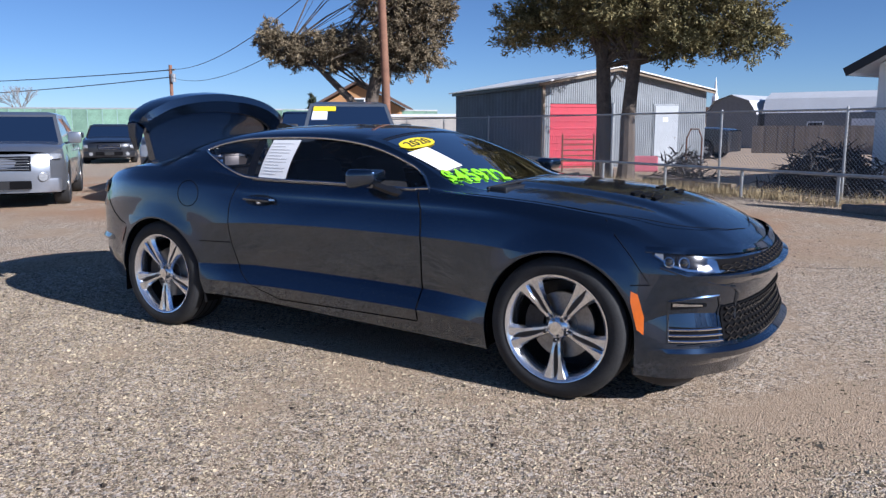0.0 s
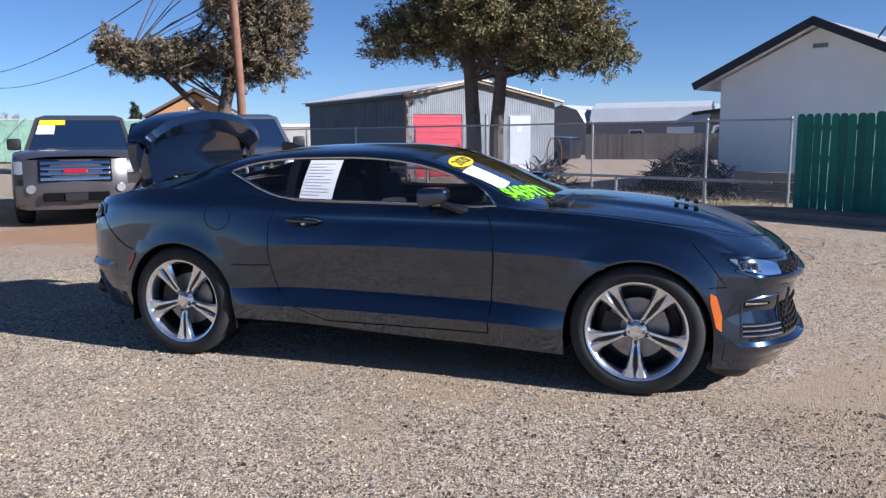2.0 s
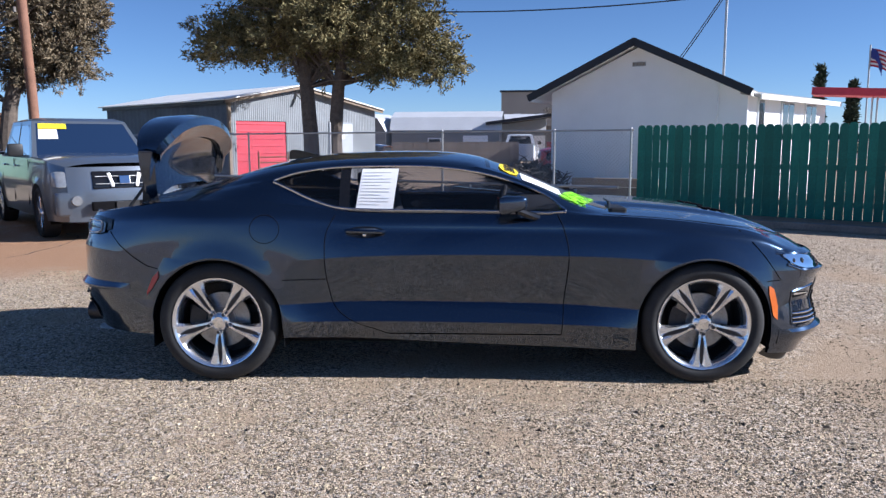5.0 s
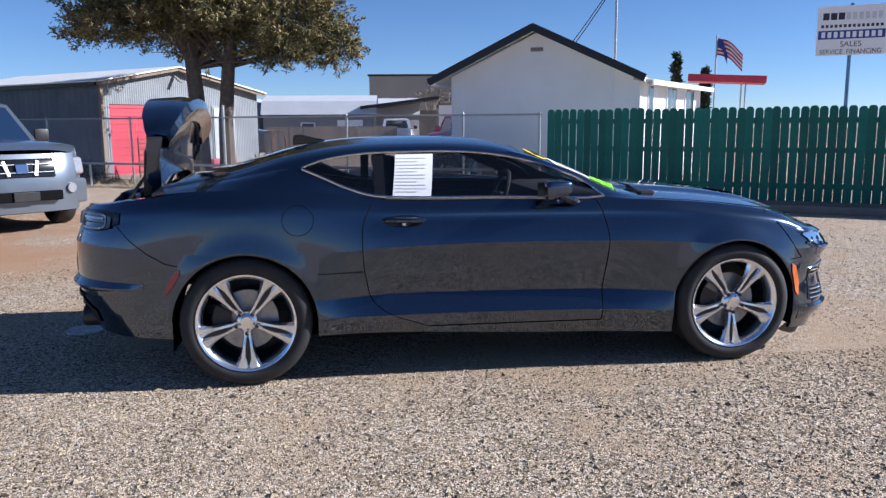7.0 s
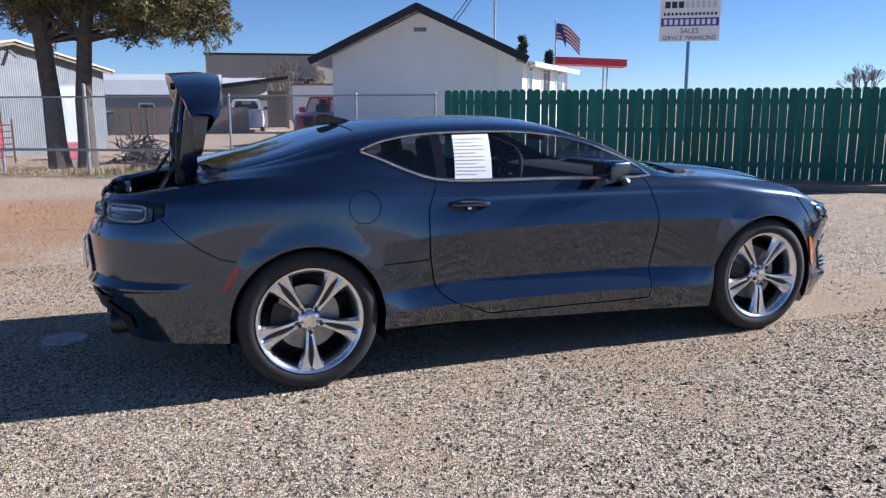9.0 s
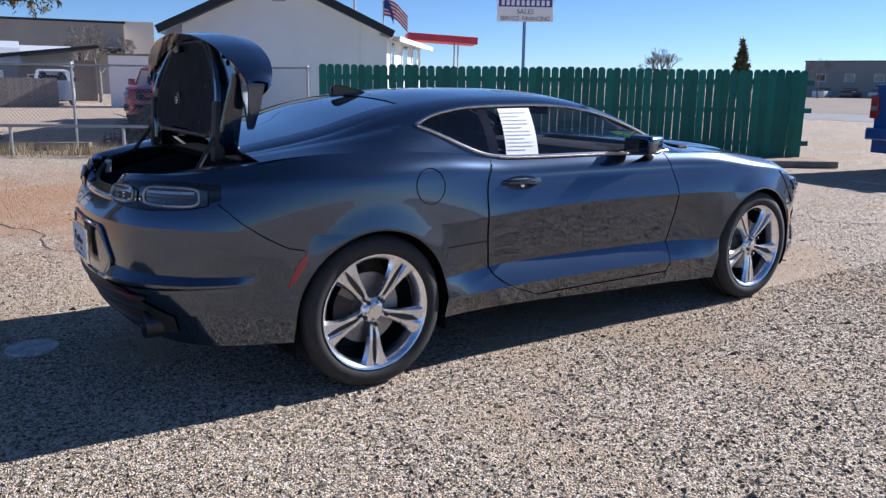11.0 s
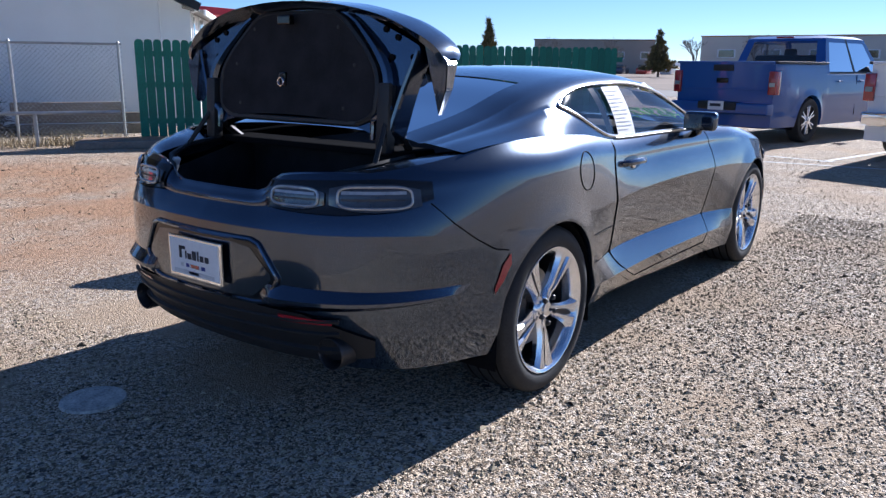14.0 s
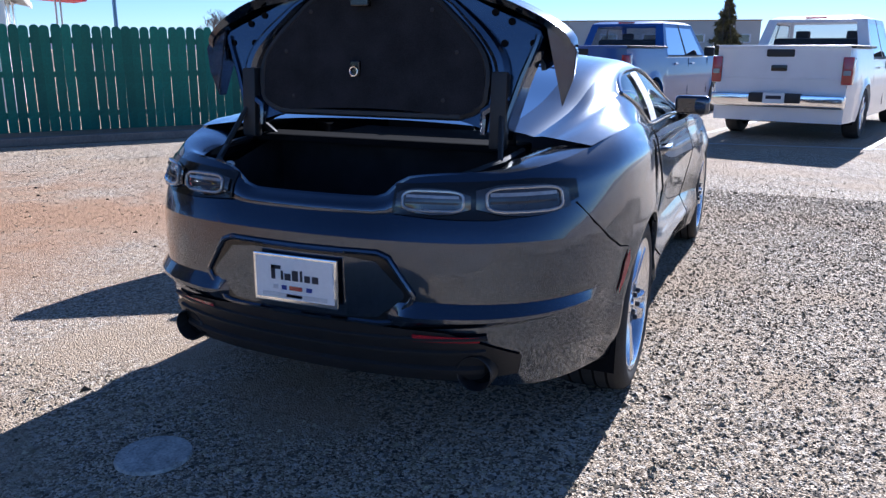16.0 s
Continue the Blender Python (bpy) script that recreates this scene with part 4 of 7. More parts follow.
# --- cabin inside ---
part("cabin_floor", box_bm((2.6, 1.5, .06), (-.4, 0, .40), .01), M_cabin, car)
for y in (-.37, .37):
    bm = box_bm((.50, .50, .16), (-.22, y, .55), .06)
    box_bm((.16, .48, .56), (-.50, y, .83), .06, bm, Euler((0, radians(-14), 0)).to_matrix().to_4x4())
    box_bm((.10, .24, .16), (-.585, y, 1.14), .045, bm, Euler((0, radians(-10), 0)).to_matrix().to_4x4())
    part("seat", bm, M_cabin, car, "black bucket seat", True)
part("rear_bench", box_bm((.5, 1.2, .5), (-1.15, 0, .72), .08), M_cabin, car, "", True)
part("dashboard", box_bm((.42, 1.46, .34), (.60, 0, .82), .08), M_cabin, car, "", True)
bm = tube([(.27 + .06 * math.sin(a) , .37 + .18 * math.cos(a), .90 + .17 * math.sin(a)) for a in np.linspace(0, 2 * math.pi, 25)], .016, 8)
tube([(.27, .21, .90), (.27, .53, .90)], .018, 6, bm)
tube([(.27, .37, .90), (.45, .37, .84)], .03, 6, bm)
part("steering_wheel", bm, M_cabin, car, "black steering wheel", True)
part("door_card", box_bm((1.1, .04, .5), (-.05, -.80, .68), .02), M_cabin, car)
part("rear_view_mirror", box_bm((.03, .20, .06), (.30, 0, 1.20), .012), M_gloss, car)

# driver's door, standing open on the far side
dm = Matrix.Translation((.60, .90, 0)) @ Euler((0, 0, radians(-58))).to_matrix().to_4x4()
bm = prism([(0, .30), (-1.0, .30), (-1.20, .45), (-1.28, .70), (-1.25, .98), (-.05, .98)], .10, None, dm)
bmesh.ops.bevel(bm, geom=bm.edges[:], offset=.02, segments=2, affect='EDGES')
far_door = part("open_door", bm, M_paint, car, "driver's door standing open", True)

# --- trunk: opening, well and raised lid ---
open_y = curve_of([(-2.40, .0), (-2.36, .26), (-2.30, .36), (-2.22, .50), (-2.05, .57), (-1.86, .575)])
for side in (-1, 1):
    rows = []
    for s in [c for c in COLS if c <= s_of_x(-1.85)]:
        e = EDGE(s, side)
        xi = max(e.x, -2.315)
        yi = min(open_y(e.x + .03), abs(e.y) - .02) if abs(e.y) > .05 else abs(e.y)
        zi = e.z - .012 if abs(e.y) < .34 else min(e.z - .015, .985 + .02 * (e.x + 2.2))
        row = []
        for k in range(7):
            u = k / 6
            row.append(Vector((e.x + (xi - e.x) * u, side * (abs(e.y) + (yi - abs(e.y)) * u), e.z + (zi - e.z) * u + .012 * math.sin(math.pi * u))))
        row.append(row[-1] + Vector((0.01, 0, -.05)))
        rows.append(row)
    grid_mesh("deck_edge", rows, M_paint, car, flip=(side > 0), sharp=35)
bm = bmesh.new()
x0, x1, yw, z0, z1 = -2.24, -1.70, .54, .50, .945
for f in (((x0, -yw, z0), (x1, -yw, z0), (x1, yw, z0), (x0, yw, z0)), ((x1, -yw, z0), (x1, -yw, 1.0), (x1, yw, 1.0), (x1, yw, z0)),
          ((x0, -yw, z0), (x0, -yw, z1 - .08), (x1, -yw, 1.0), (x1, -yw, z0)), ((x0, yw, z0), (x0, yw, z1 - .08), (x1, yw, 1.0), (x1, yw, z0)),
          ((x0, -yw, z0), (x0, yw, z0), (x0, yw, z1 - .08), (x0, -yw, z1 - .08))):
    bm.faces.new([bm.verts.new(p) for p in f])
part("trunk_well", bm, M_felt, car, "black felt-lined trunk")
part("trunk_seal", tube([(-1.86, -.56, 1.0), (-2.05, -.55, .985), (-2.2, -.47, .955), (-2.28, -.34, .90), (-2.315, -.22, .875), (-2.325, 0, .87), (-2.315, .22, .875), (-2.28, .34, .90), (-2.2, .47, .955), (-2.05, .55, .985), (-1.86, .56, 1.0)], .012, 6), M_black, car, "black rubber seal", True)
part("trunk_tray", box_bm((.16, 1.10, .03), (-1.79, 0, 1.0), .01), M_dark, car)
for side in (-1, 1):
    part("gas_strut", tube([(-2.06, side * .545, .985), (-1.93, side * .50, 1.17)], .010, 8), M_black, car, "black gas strut", True)
    part("lid_hinge", tube([(-1.80, side * .50, 1.0), (-1.87, side * .52, 1.06), (-1.92, side * .50, 1.10), (-1.90, side * .50, 1.2)], .016, 6), M_black, car, "black lid hinge arm", True)
part("trunk_latch_tab", box_bm((.03, .02, .07), (-2.22, .42, .92), .005, None, Euler((radians(30), 0, 0)).to_matrix().to_4x4()), M_paper, car)

lid = thing("trunk_lid", "", "")
lid.parent = car
lid["label"] = "raised trunk lid with ducktail spoiler"
lid_half = curve_of([(1.04, .525), (1.12, .55), (1.25, .59), (1.34, .625), (1.385, .638), (1.405, .62), (1.43, .56), (1.48, .44), (1.52, .34), (1.543, .24), (1.556, .0)])
lid_xo = curve_of([(1.04, -1.875), (1.2, -1.865), (1.35, -1.845), (1.45, -1.80), (1.556, -1.735)])
lid_xi = curve_of([(1.04, -1.955), (1.2, -1.930), (1.35, -1.908), (1.45, -1.893), (1.556, -1.882)])
LZS = list(np.linspace(1.04, 1.5, 24)) + list(np.linspace(1.505, 1.556, 8))


def lid_sheet(fx, fy, name, material, zs, flip, bulge=0.0, label=""):
    g = []
    for z in zs:
        w = fy(z)
        # the lower edge arches up between the hinges
        g.append([Vector((fx(z) + bulge * (1 - (k / 12 - 1) ** 2), w * (k / 12 - 1), z + .082 * (1 - (k / 12 - 1) ** 4) * max(0, (1.16 - z) / .12))) for k in range(25)])
    return grid_mesh(name, g, material, lid, label, flip=flip)


lid_sheet(lid_xo, lid_half, "outer_skin", M_paint, LZS, False, .02)
lid_sheet(lid_xi, lambda z: lid_half(z) * .985, "inner_skin", M_paint, LZS, True, .0)
# rim between the skins
g = []
zs2 = LZS
outl = [(lid_half(z), z) for z in zs2]
loop = [(-y, z) for y, z in outl] + [(y, z) for y, z in reversed(outl)]
grid_mesh("lid_rim", [[Vector((lid_xo(z), y, z)) for y, z in loop], [Vector((lid_xi(z), y * .985, z)) for y, z in loop]], M_paint, lid)
# felt trim panel inside, rounded towards the bottom
trim_half = curve_of([(1.135, .36), (1.16, .42), (1.22, .45), (1.3, .44), (1.38, .385), (1.45, .31), (1.50, .25), (1.525, .20)])
g = []
for z in np.linspace(1.135, 1.525, 22):
    w = trim_half(z)
    g.append([Vector((lid_xi(z) - .018 - .008 * (1 - (k / 10 - 1) ** 2), w * (k / 10 - 1), z - .02 * (k / 10 - 1) ** 2 * (1 if z < 1.3 else 0))) for k in range(21)])
grid_mesh("trim_panel", g, M_felt, lid, "black felt lid trim", flip=True)
ring = [(trim_half(z), z) for z in np.linspace(1.135, 1.525, 22)]
ring = [(-y, z) for y, z in ring] + [(y, z) for y, z in reversed(ring)]
part("trim_edge", tube([(lid_xi(z) - .008, y, z - (.02 if z < 1.2 else 0)) for y, z in ring] + [(lid_xi(ring[0][1]) - .008, ring[0][0], ring[0][1] - .02)], .014, 6), M_black, lid, "", True)
part("pull_cup", box_bm((.02, .04, .055), (-1.945, .045, 1.272), .006), M_gloss, lid, "pull handle recess")
part("pull_ring", tube([(-1.962, .045 + .016 * math.cos(a), 1.262 + .016 * math.sin(a)) for a in np.linspace(0, 2 * math.pi, 15)], .0032, 6), M_chrome, lid, "bright pull ring", True)
part("latch_block", box_bm((.03, .07, .035), (-1.945, .02, 1.50), .006), M_gloss, lid)
for side in (-1, 1):
    for y, z in ((.52, 1.43), (.60, 1.36), (.50, 1.36), (.46, 1.46)):
        bm = lathe([(.012, -.003), (.012, .0), (.0, .0)], 12)
        bmesh.ops.rotate(bm, verts=bm.verts, cent=(0, 0, 0), matrix=Euler((0, 0, radians(-90))).to_matrix())
        bmesh.ops.translate(bm, verts=bm.verts, vec=(lid_xi(z) - .003, side * y, z))
        part("access_hole", bm, M_dark, lid)
    for y, z in ((.30, 1.17), (.34, 1.33), (.24, 1.47)):
        bm = lathe([(.008, -.004), (.0, -.006)], 8)
        bmesh.ops.rotate(bm, verts=bm.verts, cent=(0, 0, 0), matrix=Euler((0, 0, radians(-90))).to_matrix())
        bmesh.ops.translate(bm, verts=bm.verts, vec=(lid_xi(z) - .024, side * y, z))
        part("trim_clip", bm, M_black, lid)
# pressed ribs of the inner panel beside the trim, with the hinge legs below
for side in (-1, 1):
    rib = [(lid_xi(z) - .010, side * (trim_half(min(max(z, 1.14), 1.52)) + .055 + .02 * (z < 1.2)), z) for z in np.linspace(1.06, 1.515, 20)]
    part("pressed_rib", tube(rib, [.010 + .016 * math.sin(math.pi * k / 19) for k in range(20)], 8), M_paint, lid, "", True)
    rib = [(lid_xi(z) - .004, side * (lid_half(z) - .022), z) for z in np.linspace(1.06, 1.385, 14)]
    part("flange", tube(rib, .011, 6), M_paint, lid, "", True)
    part("lid_arm", box_bm((.05, .06, .26), (-1.945, side * .50, 1.14), .014, None, Euler((0, radians(4), 0)).to_matrix().to_4x4()), M_black, lid, "black lid arm", True)
# spoiler: blade that caps the rim and ends in drooping tips
blade = [(.715, 1.345, .08), (.705, 1.375, .11), (.665, 1.408, .13), (.60, 1.445, .15), (.48, 1.495, .165), (.30, 1.535, .18), (.12, 1.553, .185), (0, 1.557, .187)]
bl = smooth_curve(blade, 26)
bl = [(-y, z, w) for y, z, w in bl] + [(y, z, w) for y, z, w in bl[::-1][1:]]
g = []
for y, z, w in bl:
    n = Vector((0, y * .55, z - 1.05)).normalized()
    c = Vector((-1.86, y, z))
    g.append([c + Vector((-.06 * min(1, w / .13) - .05 * max(0, (w - .13) / .05), 0, 0)) + n * .012, c + Vector((w * .2, 0, 0)) + n * .022, c + Vector((w * .75, 0, 0)) + n * .008,
              c + Vector((w * .72, 0, 0)) - n * .012, c + Vector((.0, 0, 0)) - n * .020, c + Vector((-.06 * min(1, w / .13), 0, 0)) - n * .010])
grid_mesh("spoiler", g, M_paint, lid, "ducktail spoiler", closed=True, sharp=35)
# face of the spoiler: a band standing proud of the outer skin, with a black tube under it as painted shadow
band_, shadow_line = [], []
for y, z, w in bl:
    n = Vector((0, y * .55, z - 1.05)).normalized()
    low = Vector((0, y, z)) - n * .125
    x_in = lid_xo(min(max(low.z, 1.04), 1.55)) + .012
    top_x = -1.86 + w * .75
    band_.append([Vector((top_x, y, z)) + n * .008, Vector((max(top_x, x_in + .04) + .012, y, z)) - n * .045, Vector((x_in + .034, low.y, low.z)), Vector((x_in - .004, low.y, low.z)) + n * .012])
    shadow_line.append(Vector((x_in + .006, low.y, low.z)) + n * .004)
grid_mesh("spoiler_face", band_, M_paint, lid, sharp=35)
part("spoiler_joint", tube(shadow_line, .008, 6), M_black, lid, "", True)
for side in (-1, 1):
    # drooping fin at the end of the blade: thick at the root, thin at the tip, clear of the lid
    bm = bmesh.new()
    fin = ((.635, 1.43), (.70, 1.395), (.742, 1.34), (.735, 1.25), (.70, 1.155), (.682, 1.23), (.655, 1.34))
    va = [bm.verts.new((-1.90 + .03 * (1.43 - z_), side * y_, z_)) for y_, z_ in fin]
    vb = [bm.verts.new((-1.80 - .20 * (1.43 - z_), side * (y_ - .012), z_)) for y_, z_ in fin]
    bm.faces.new(va)
    bm.faces.new(vb)
    for k in range(7):
        bm.faces.new((va[k], va[(k + 1) % 7], vb[(k + 1) % 7], vb[k]))
    bmesh.ops.recalc_face_normals(bm, faces=bm.faces[:])
    bmesh.ops.bevel(bm, geom=bm.edges[:], offset=.004, segments=2, affect='EDGES')
    part("spoiler_tip", bm, M_paint, lid)

# --- stickers and paint on the glass ---
def on_side_glass(x, u, off):
    return cabin_pt(x, u, -1, off)


g = []
for i in range(9):
    a = -.60 + .215 * i / 8
    g.append([on_side_glass(a + .028 * (k / 8), .06 + (dlo_top(a) - .10) * k / 8, .004) for k in range(9)])
sheet = tagged(grid_mesh("window_sheet", g, M_paper, None, "", flip=True), "white printed paper sheet taped inside side window", "paper")
for k in range(11):
    u = .14 + .62 * k / 10
    a, b = -.585 + .02 * u, -.585 + .02 * u + (.17 if k % 3 else .12)
    pts = [on_side_glass(a + (b - a) * j / 4, u, .0065) for j in range(5)]
    part("print_line", tube(pts, .0016, 4), M_print, sheet)


def on_screen(x, y, off):
    """A point on the windscreen, at x and across it at y."""
    k = 1 - min(abs(y) / rail_y(x), 1)
    return cabin_pt(x, 1 + k, -1 if y < 0 else 1, off)


def screen_patch(name, x0, x1, y0, y1, material, off, label, category, oval=False, slant=0.0):
    g = []
    for i in range(13):
        u = i / 12
        row = []
        for k in range(9):
            v = k / 8
            if oval:
                a = math.sqrt(max(0, 1 - (2 * u - 1) ** 2))
                v = .5 + (v - .5) * a
            row.append(on_screen(x0 + (x1 - x0) * v, y0 + (y1 - y0) * u + slant * v, off))
        g.append(row)
    return tagged(grid_mesh(name, g, material, None, ""), label, category)


year = screen_patch("year_sticker", .365, .245, -.60, -.25, M_yellow, .004, "yellow oval year sticker on the windscreen", "sticker", True)
price_sheet = screen_patch("price_sheet", .615, .375, -.640, -.425, M_paper, .004, "white printed price sheet behind windscreen", "paper")
for k in range(7):
    u = .12 + .76 * k / 6
    part("print_line", tube([on_screen(.595 - .20 * u, -.625 + .17 * j / 3 + (.01 if k % 2 else 0), .0055) for j in range(4)], .0014, 4), M_print, price_sheet)


def screen_words(text, size, p0, p1, material, parent, squash=1.0):
    """Characters set along a line on the windscreen, from p0 to p1 (x, y)."""
    n = len(text)
    for i, ch in enumerate(text):
        u = (i + .5) / n
        x, y = p0[0] + (p1[0] - p0[0]) * u, p0[1] + (p1[1] - p0[1]) * u
        p = on_screen(x, y, .006)
        right = (on_screen(x + (p1[0] - p0[0]) * .05, y + (p1[1] - p0[1]) * .05, .006) - p).normalized()
        slope = on_screen(x - .05, y, .006) - p
        up_ = (slope - right * slope.dot(right)).normalized()
        m = Matrix.Translation(p) @ Matrix((right, up_, right.cross(up_))).transposed().to_4x4()
        words("figure", ch, size, m, material, parent, "", .0015, squash)


screen_words("2020", .10, (.31, -.545), (.31, -.305), M_ink, year, 1.1)
price = thing("price_paint", "lime green painted price figures on the windscreen", "lettering")
screen_words("$45972", .205, (.66, -.69), (.80, -.25), M_lime, price, .68)

# the whole car stands a little towards the fence
for ob in (car, sheet, year, price_sheet, price):
    ob.location.y += .03

# ---- green board fence ----
GF_A, GF_B = Vector((3.30, 9.50, 0)), Vector((10.72, 4.27, 0))
gf_dir = (GF_B - GF_A).normalized()
gf_turn = Matrix((gf_dir, Vector((-gf_dir.y, gf_dir.x, 0)), Vector((0, 0, 1)))).transposed().to_4x4()
gf_len = (GF_B - GF_A).length
fence = thing("board_fence", "dark green painted dog-ear board fence along the lot", "fence", Matrix.Translation(GF_A) @ gf_turn)
bw = .142
boards = []
for v in range(3):
    bm = bmesh.new()
    w, h = bw - .004 - .004 * v, 1.68
    prism([(-w / 2, .03), (w / 2, .03), (w / 2, h - .06), (w * .42, h - .025), (w * .25, h - .005), (0, h), (-w * .25, h - .005), (-w * .42, h - .025), (-w / 2, h - .06)], .018, bm)
    ob = part("board", bm, M_green, fence)
    boards.append(ob)
for i, ob in enumerate(boards):
    ob.location = (bw * i + bw / 2, 0, 0)
rnd = random.Random(5)
for i in range(3, int(gf_len / bw)):
    ob = new("board", boards[rnd.randrange(3)].data)
    ob.parent = fence
    ob.location = (bw * i + bw / 2 + rnd.uniform(-.003, .003), rnd.uniform(-.004, .004), rnd.uniform(-.015, .012))
    ob.rotation_euler = (0, rnd.uniform(-.006, .006), 0)
for z in (.35, .95, 1.45):
    part("rail", box_bm((gf_len, .04, .09), (gf_len / 2, .03, z)), M_green, fence)

# ---- chain-link fence ----
CL_A, CL_B = Vector((-16.6, 21.45, 0)), Vector((3.30, 9.88, 0))
cl_dir = (CL_B - CL_A).normalized()
cl_turn = Matrix((cl_dir, Vector((-cl_dir.y, cl_dir.x, 0)), Vector((0, 0, 1)))).transposed().to_4x4()
cl_len = (CL_B - CL_A).length
chain = thing("chain_link_fence", "galvanised chain-link fence on steel posts", "fence", Matrix.Translation(CL_A) @ cl_turn)
post_x = [cl_len - .05, (Vector((1.87, 10.71, 0)) - CL_A).dot(cl_dir), (Vector((-.43, 12.1, 0)) - CL_A).dot(cl_dir), (Vector((-3.25, 13.68, 0)) - CL_A).dot(cl_dir)]
while post_x[-1] > 2.5:
    post_x.append(post_x[-1] - 2.75)
for x in post_x:
    thick = .036 if abs(x - post_x[3]) < .01 else .024
    top = 1.85 if thick > .03 else 1.62
    part("post", tube([(x, 0, 0), (x, 0, top)], thick, 10), M_rail, chain, "", True)
    part("post_cap", tube([(x, 0, top), (x, 0, top + .03)], [thick * 1.2, thick * .5], 10), M_rail, chain, "", True)
part("top_rail", tube([(0, 0, 1.60), (cl_len, 0, 1.60)], .019, 8), M_rail, chain, "", True)
part("bottom_wire", tube([(0, 0, .10), (cl_len, 0, .10)], .004, 4), M_rail, chain)
# woven mesh: zigzag wires
wires = bmesh.new()
pitch, z0, z1 = .075, .06, 1.60


def flat_wire(bm, a, b, r=.0022):
    d = (b - a).normalized()
    n1 = Vector((-d.z, 0, d.x)) * r
    n2 = Vector((0, r, 0))
    ring = []
    for p in (a, b):
        ring.append([bm.verts.new(p + n1), bm.verts.new(p + n2), bm.verts.new(p - n1 - n2)])
    for k in range(3):
        bm.faces.new((ring[0][k], ring[0][(k + 1) % 3], ring[1][(k + 1) % 3], ring[1][k]))


H = z1 - z0
k = -int(H / pitch)
while k * pitch < cl_len:
    for sgn in (1, -1):
        xa, xb = (k * pitch, k * pitch + H) if sgn > 0 else (k * pitch + H, k * pitch)
        za, zb = z0, z1
        a, b = Vector((xa, 0.004 * sgn, za)), Vector((xb, 0.004 * sgn, zb))
        if a.x > b.x:
            a, b = b, a
        if b.x < 0 or a.x > cl_len:
            continue
        if a.x < 0:
            a = a + (b - a) * (-a.x / (b.x - a.x))
        if b.x > cl_len:
            b = a + (b - a) * ((cl_len - a.x) / (b.x - a.x))
        flat_wire(wires, a, b)
    k += 1
part("wire_mesh", wires, M_rail, chain, "diamond wire mesh")

# low pipe rail in front of the mesh
prail = thing("pipe_rail", "low galvanised pipe rail on short posts", "rail", Matrix.Translation(CL_A + Vector((.35, -.62, 0)).to_3d() * 0) @ cl_turn)
off_y = -.55
for x in [cl_len - 1.35 - 1.96 * i for i in range(10)]:
    part("post", tube([(x, off_y, 0), (x, off_y, .50)], .03, 10), M_rail, prail, "", True)
part("rail", tube([(cl_len - 18.0, off_y, .52), (cl_len - .1, off_y, .52)], .028, 10), M_rail, prail, "", True)

# kerb strip with dirt along the fences
kerb = thing("kerb", "low dirty concrete kerb along the fence", "kerb", Matrix.Translation(GF_A) @ gf_turn, kind="structure")
part("kerb_stone", box_bm((gf_len + 1.0, .16, .12), (gf_len / 2 - .4, -.95, .06), .02), M_concrete, kerb)
part("dirt_bank", box_bm((gf_len + 1.0, .85, .10), (gf_len / 2 - .4, -.44, .05), .03), M_kerbdirt, kerb)

# ---- white house ----
HC = Vector((1.62, 13.83, 0))
HR = Vector((6.10, 11.57, 0))
hx = (HR - HC).normalized()
hy = Vector((-hx.y, hx.x, 0))
house_turn = Matrix((hx, hy, Vector((0, 0, 1)))).transposed().to_4x4()
house = thing("white_house", "small white painted block house with black gable trim", "house", Matrix.Translation(HC) @ house_turn)
W, D, EZ, RZ = (HR - HC).length, 9.5, 2.42, 3.60
wl, wr, wy = .42, W - .10, .40
apex = W / 2
slope = (RZ - EZ) / apex
bm = bmesh.new()
prism([(wl, 0), (wr, 0), (wr, EZ + slope * (W - wr) - .06), (apex, RZ - .08), (wl, EZ + slope * wl - .06)], .20, bm, Matrix.Translation((0, wy + .1, 0)))
part("gable_wall", bm, M_white, house)
part("side_wall", box_bm((.20, D, EZ), (wr - .10, wy + .2 + D / 2, EZ / 2)), M_white, house)
part("side_wall", box_bm((.20, D, EZ), (wl + .10, wy + .2 + D / 2, EZ / 2)), M_white, house)
# courses of block: fine proud ribs
for i in range(11):
    z = .2 + i * .2
    part("block_course", box_bm((wr - wl, .006, .012), ((wl + wr) / 2, wy - .001, z)), M_white, house)
for sx, sgn in ((0, 1), (W, -1)):
    n = Vector((-slope * sgn, 0, 1)).normalized()
    ang_ = math.atan(slope) * -sgn
    L_ = math.hypot(apex, RZ - EZ)
    mid = Vector(((sx + apex) / 2, 0, (EZ + RZ) / 2))
    t = Euler((0, ang_, 0)).to_matrix().to_4x4()
    part("roof_slope", box_bm((L_ + .05, D + 1.0, .05), mid + Vector((0, D / 2 + .42, .035)), 0, None, t), M_shingle, house)
    part("soffit", box_bm((L_, D + .9, .02), mid + Vector((0, D / 2 + .45, -.01)), 0, None, t), M_white, house)
    part("gable_trim", box_bm((L_ + .06, .05, .17), mid + Vector((0, -.06, .0)), .008, None, t), M_trimblack, house)
    part("eave_trim", box_bm((.04, D + .9, .13), (sx, D / 2 + .4, EZ - .02)), M_white, house)
vent = part("gable_vent", box_bm((.30, .03, .10), (apex + .02, wy - .012, 3.14), .004), M_greydoor, house)
for i in range(4):
    part("vent_slat", box_bm((.06, .01, .07), (apex - .09 + .073 * i, wy - .03, 3.14)), M_concrete, vent)
part("conduit", tube([(3.75, wy - .03, 3.05), (4.3, wy - .03, 2.72), (4.30, wy - .03, 1.2)], .018, 8), M_white, house, "", True)
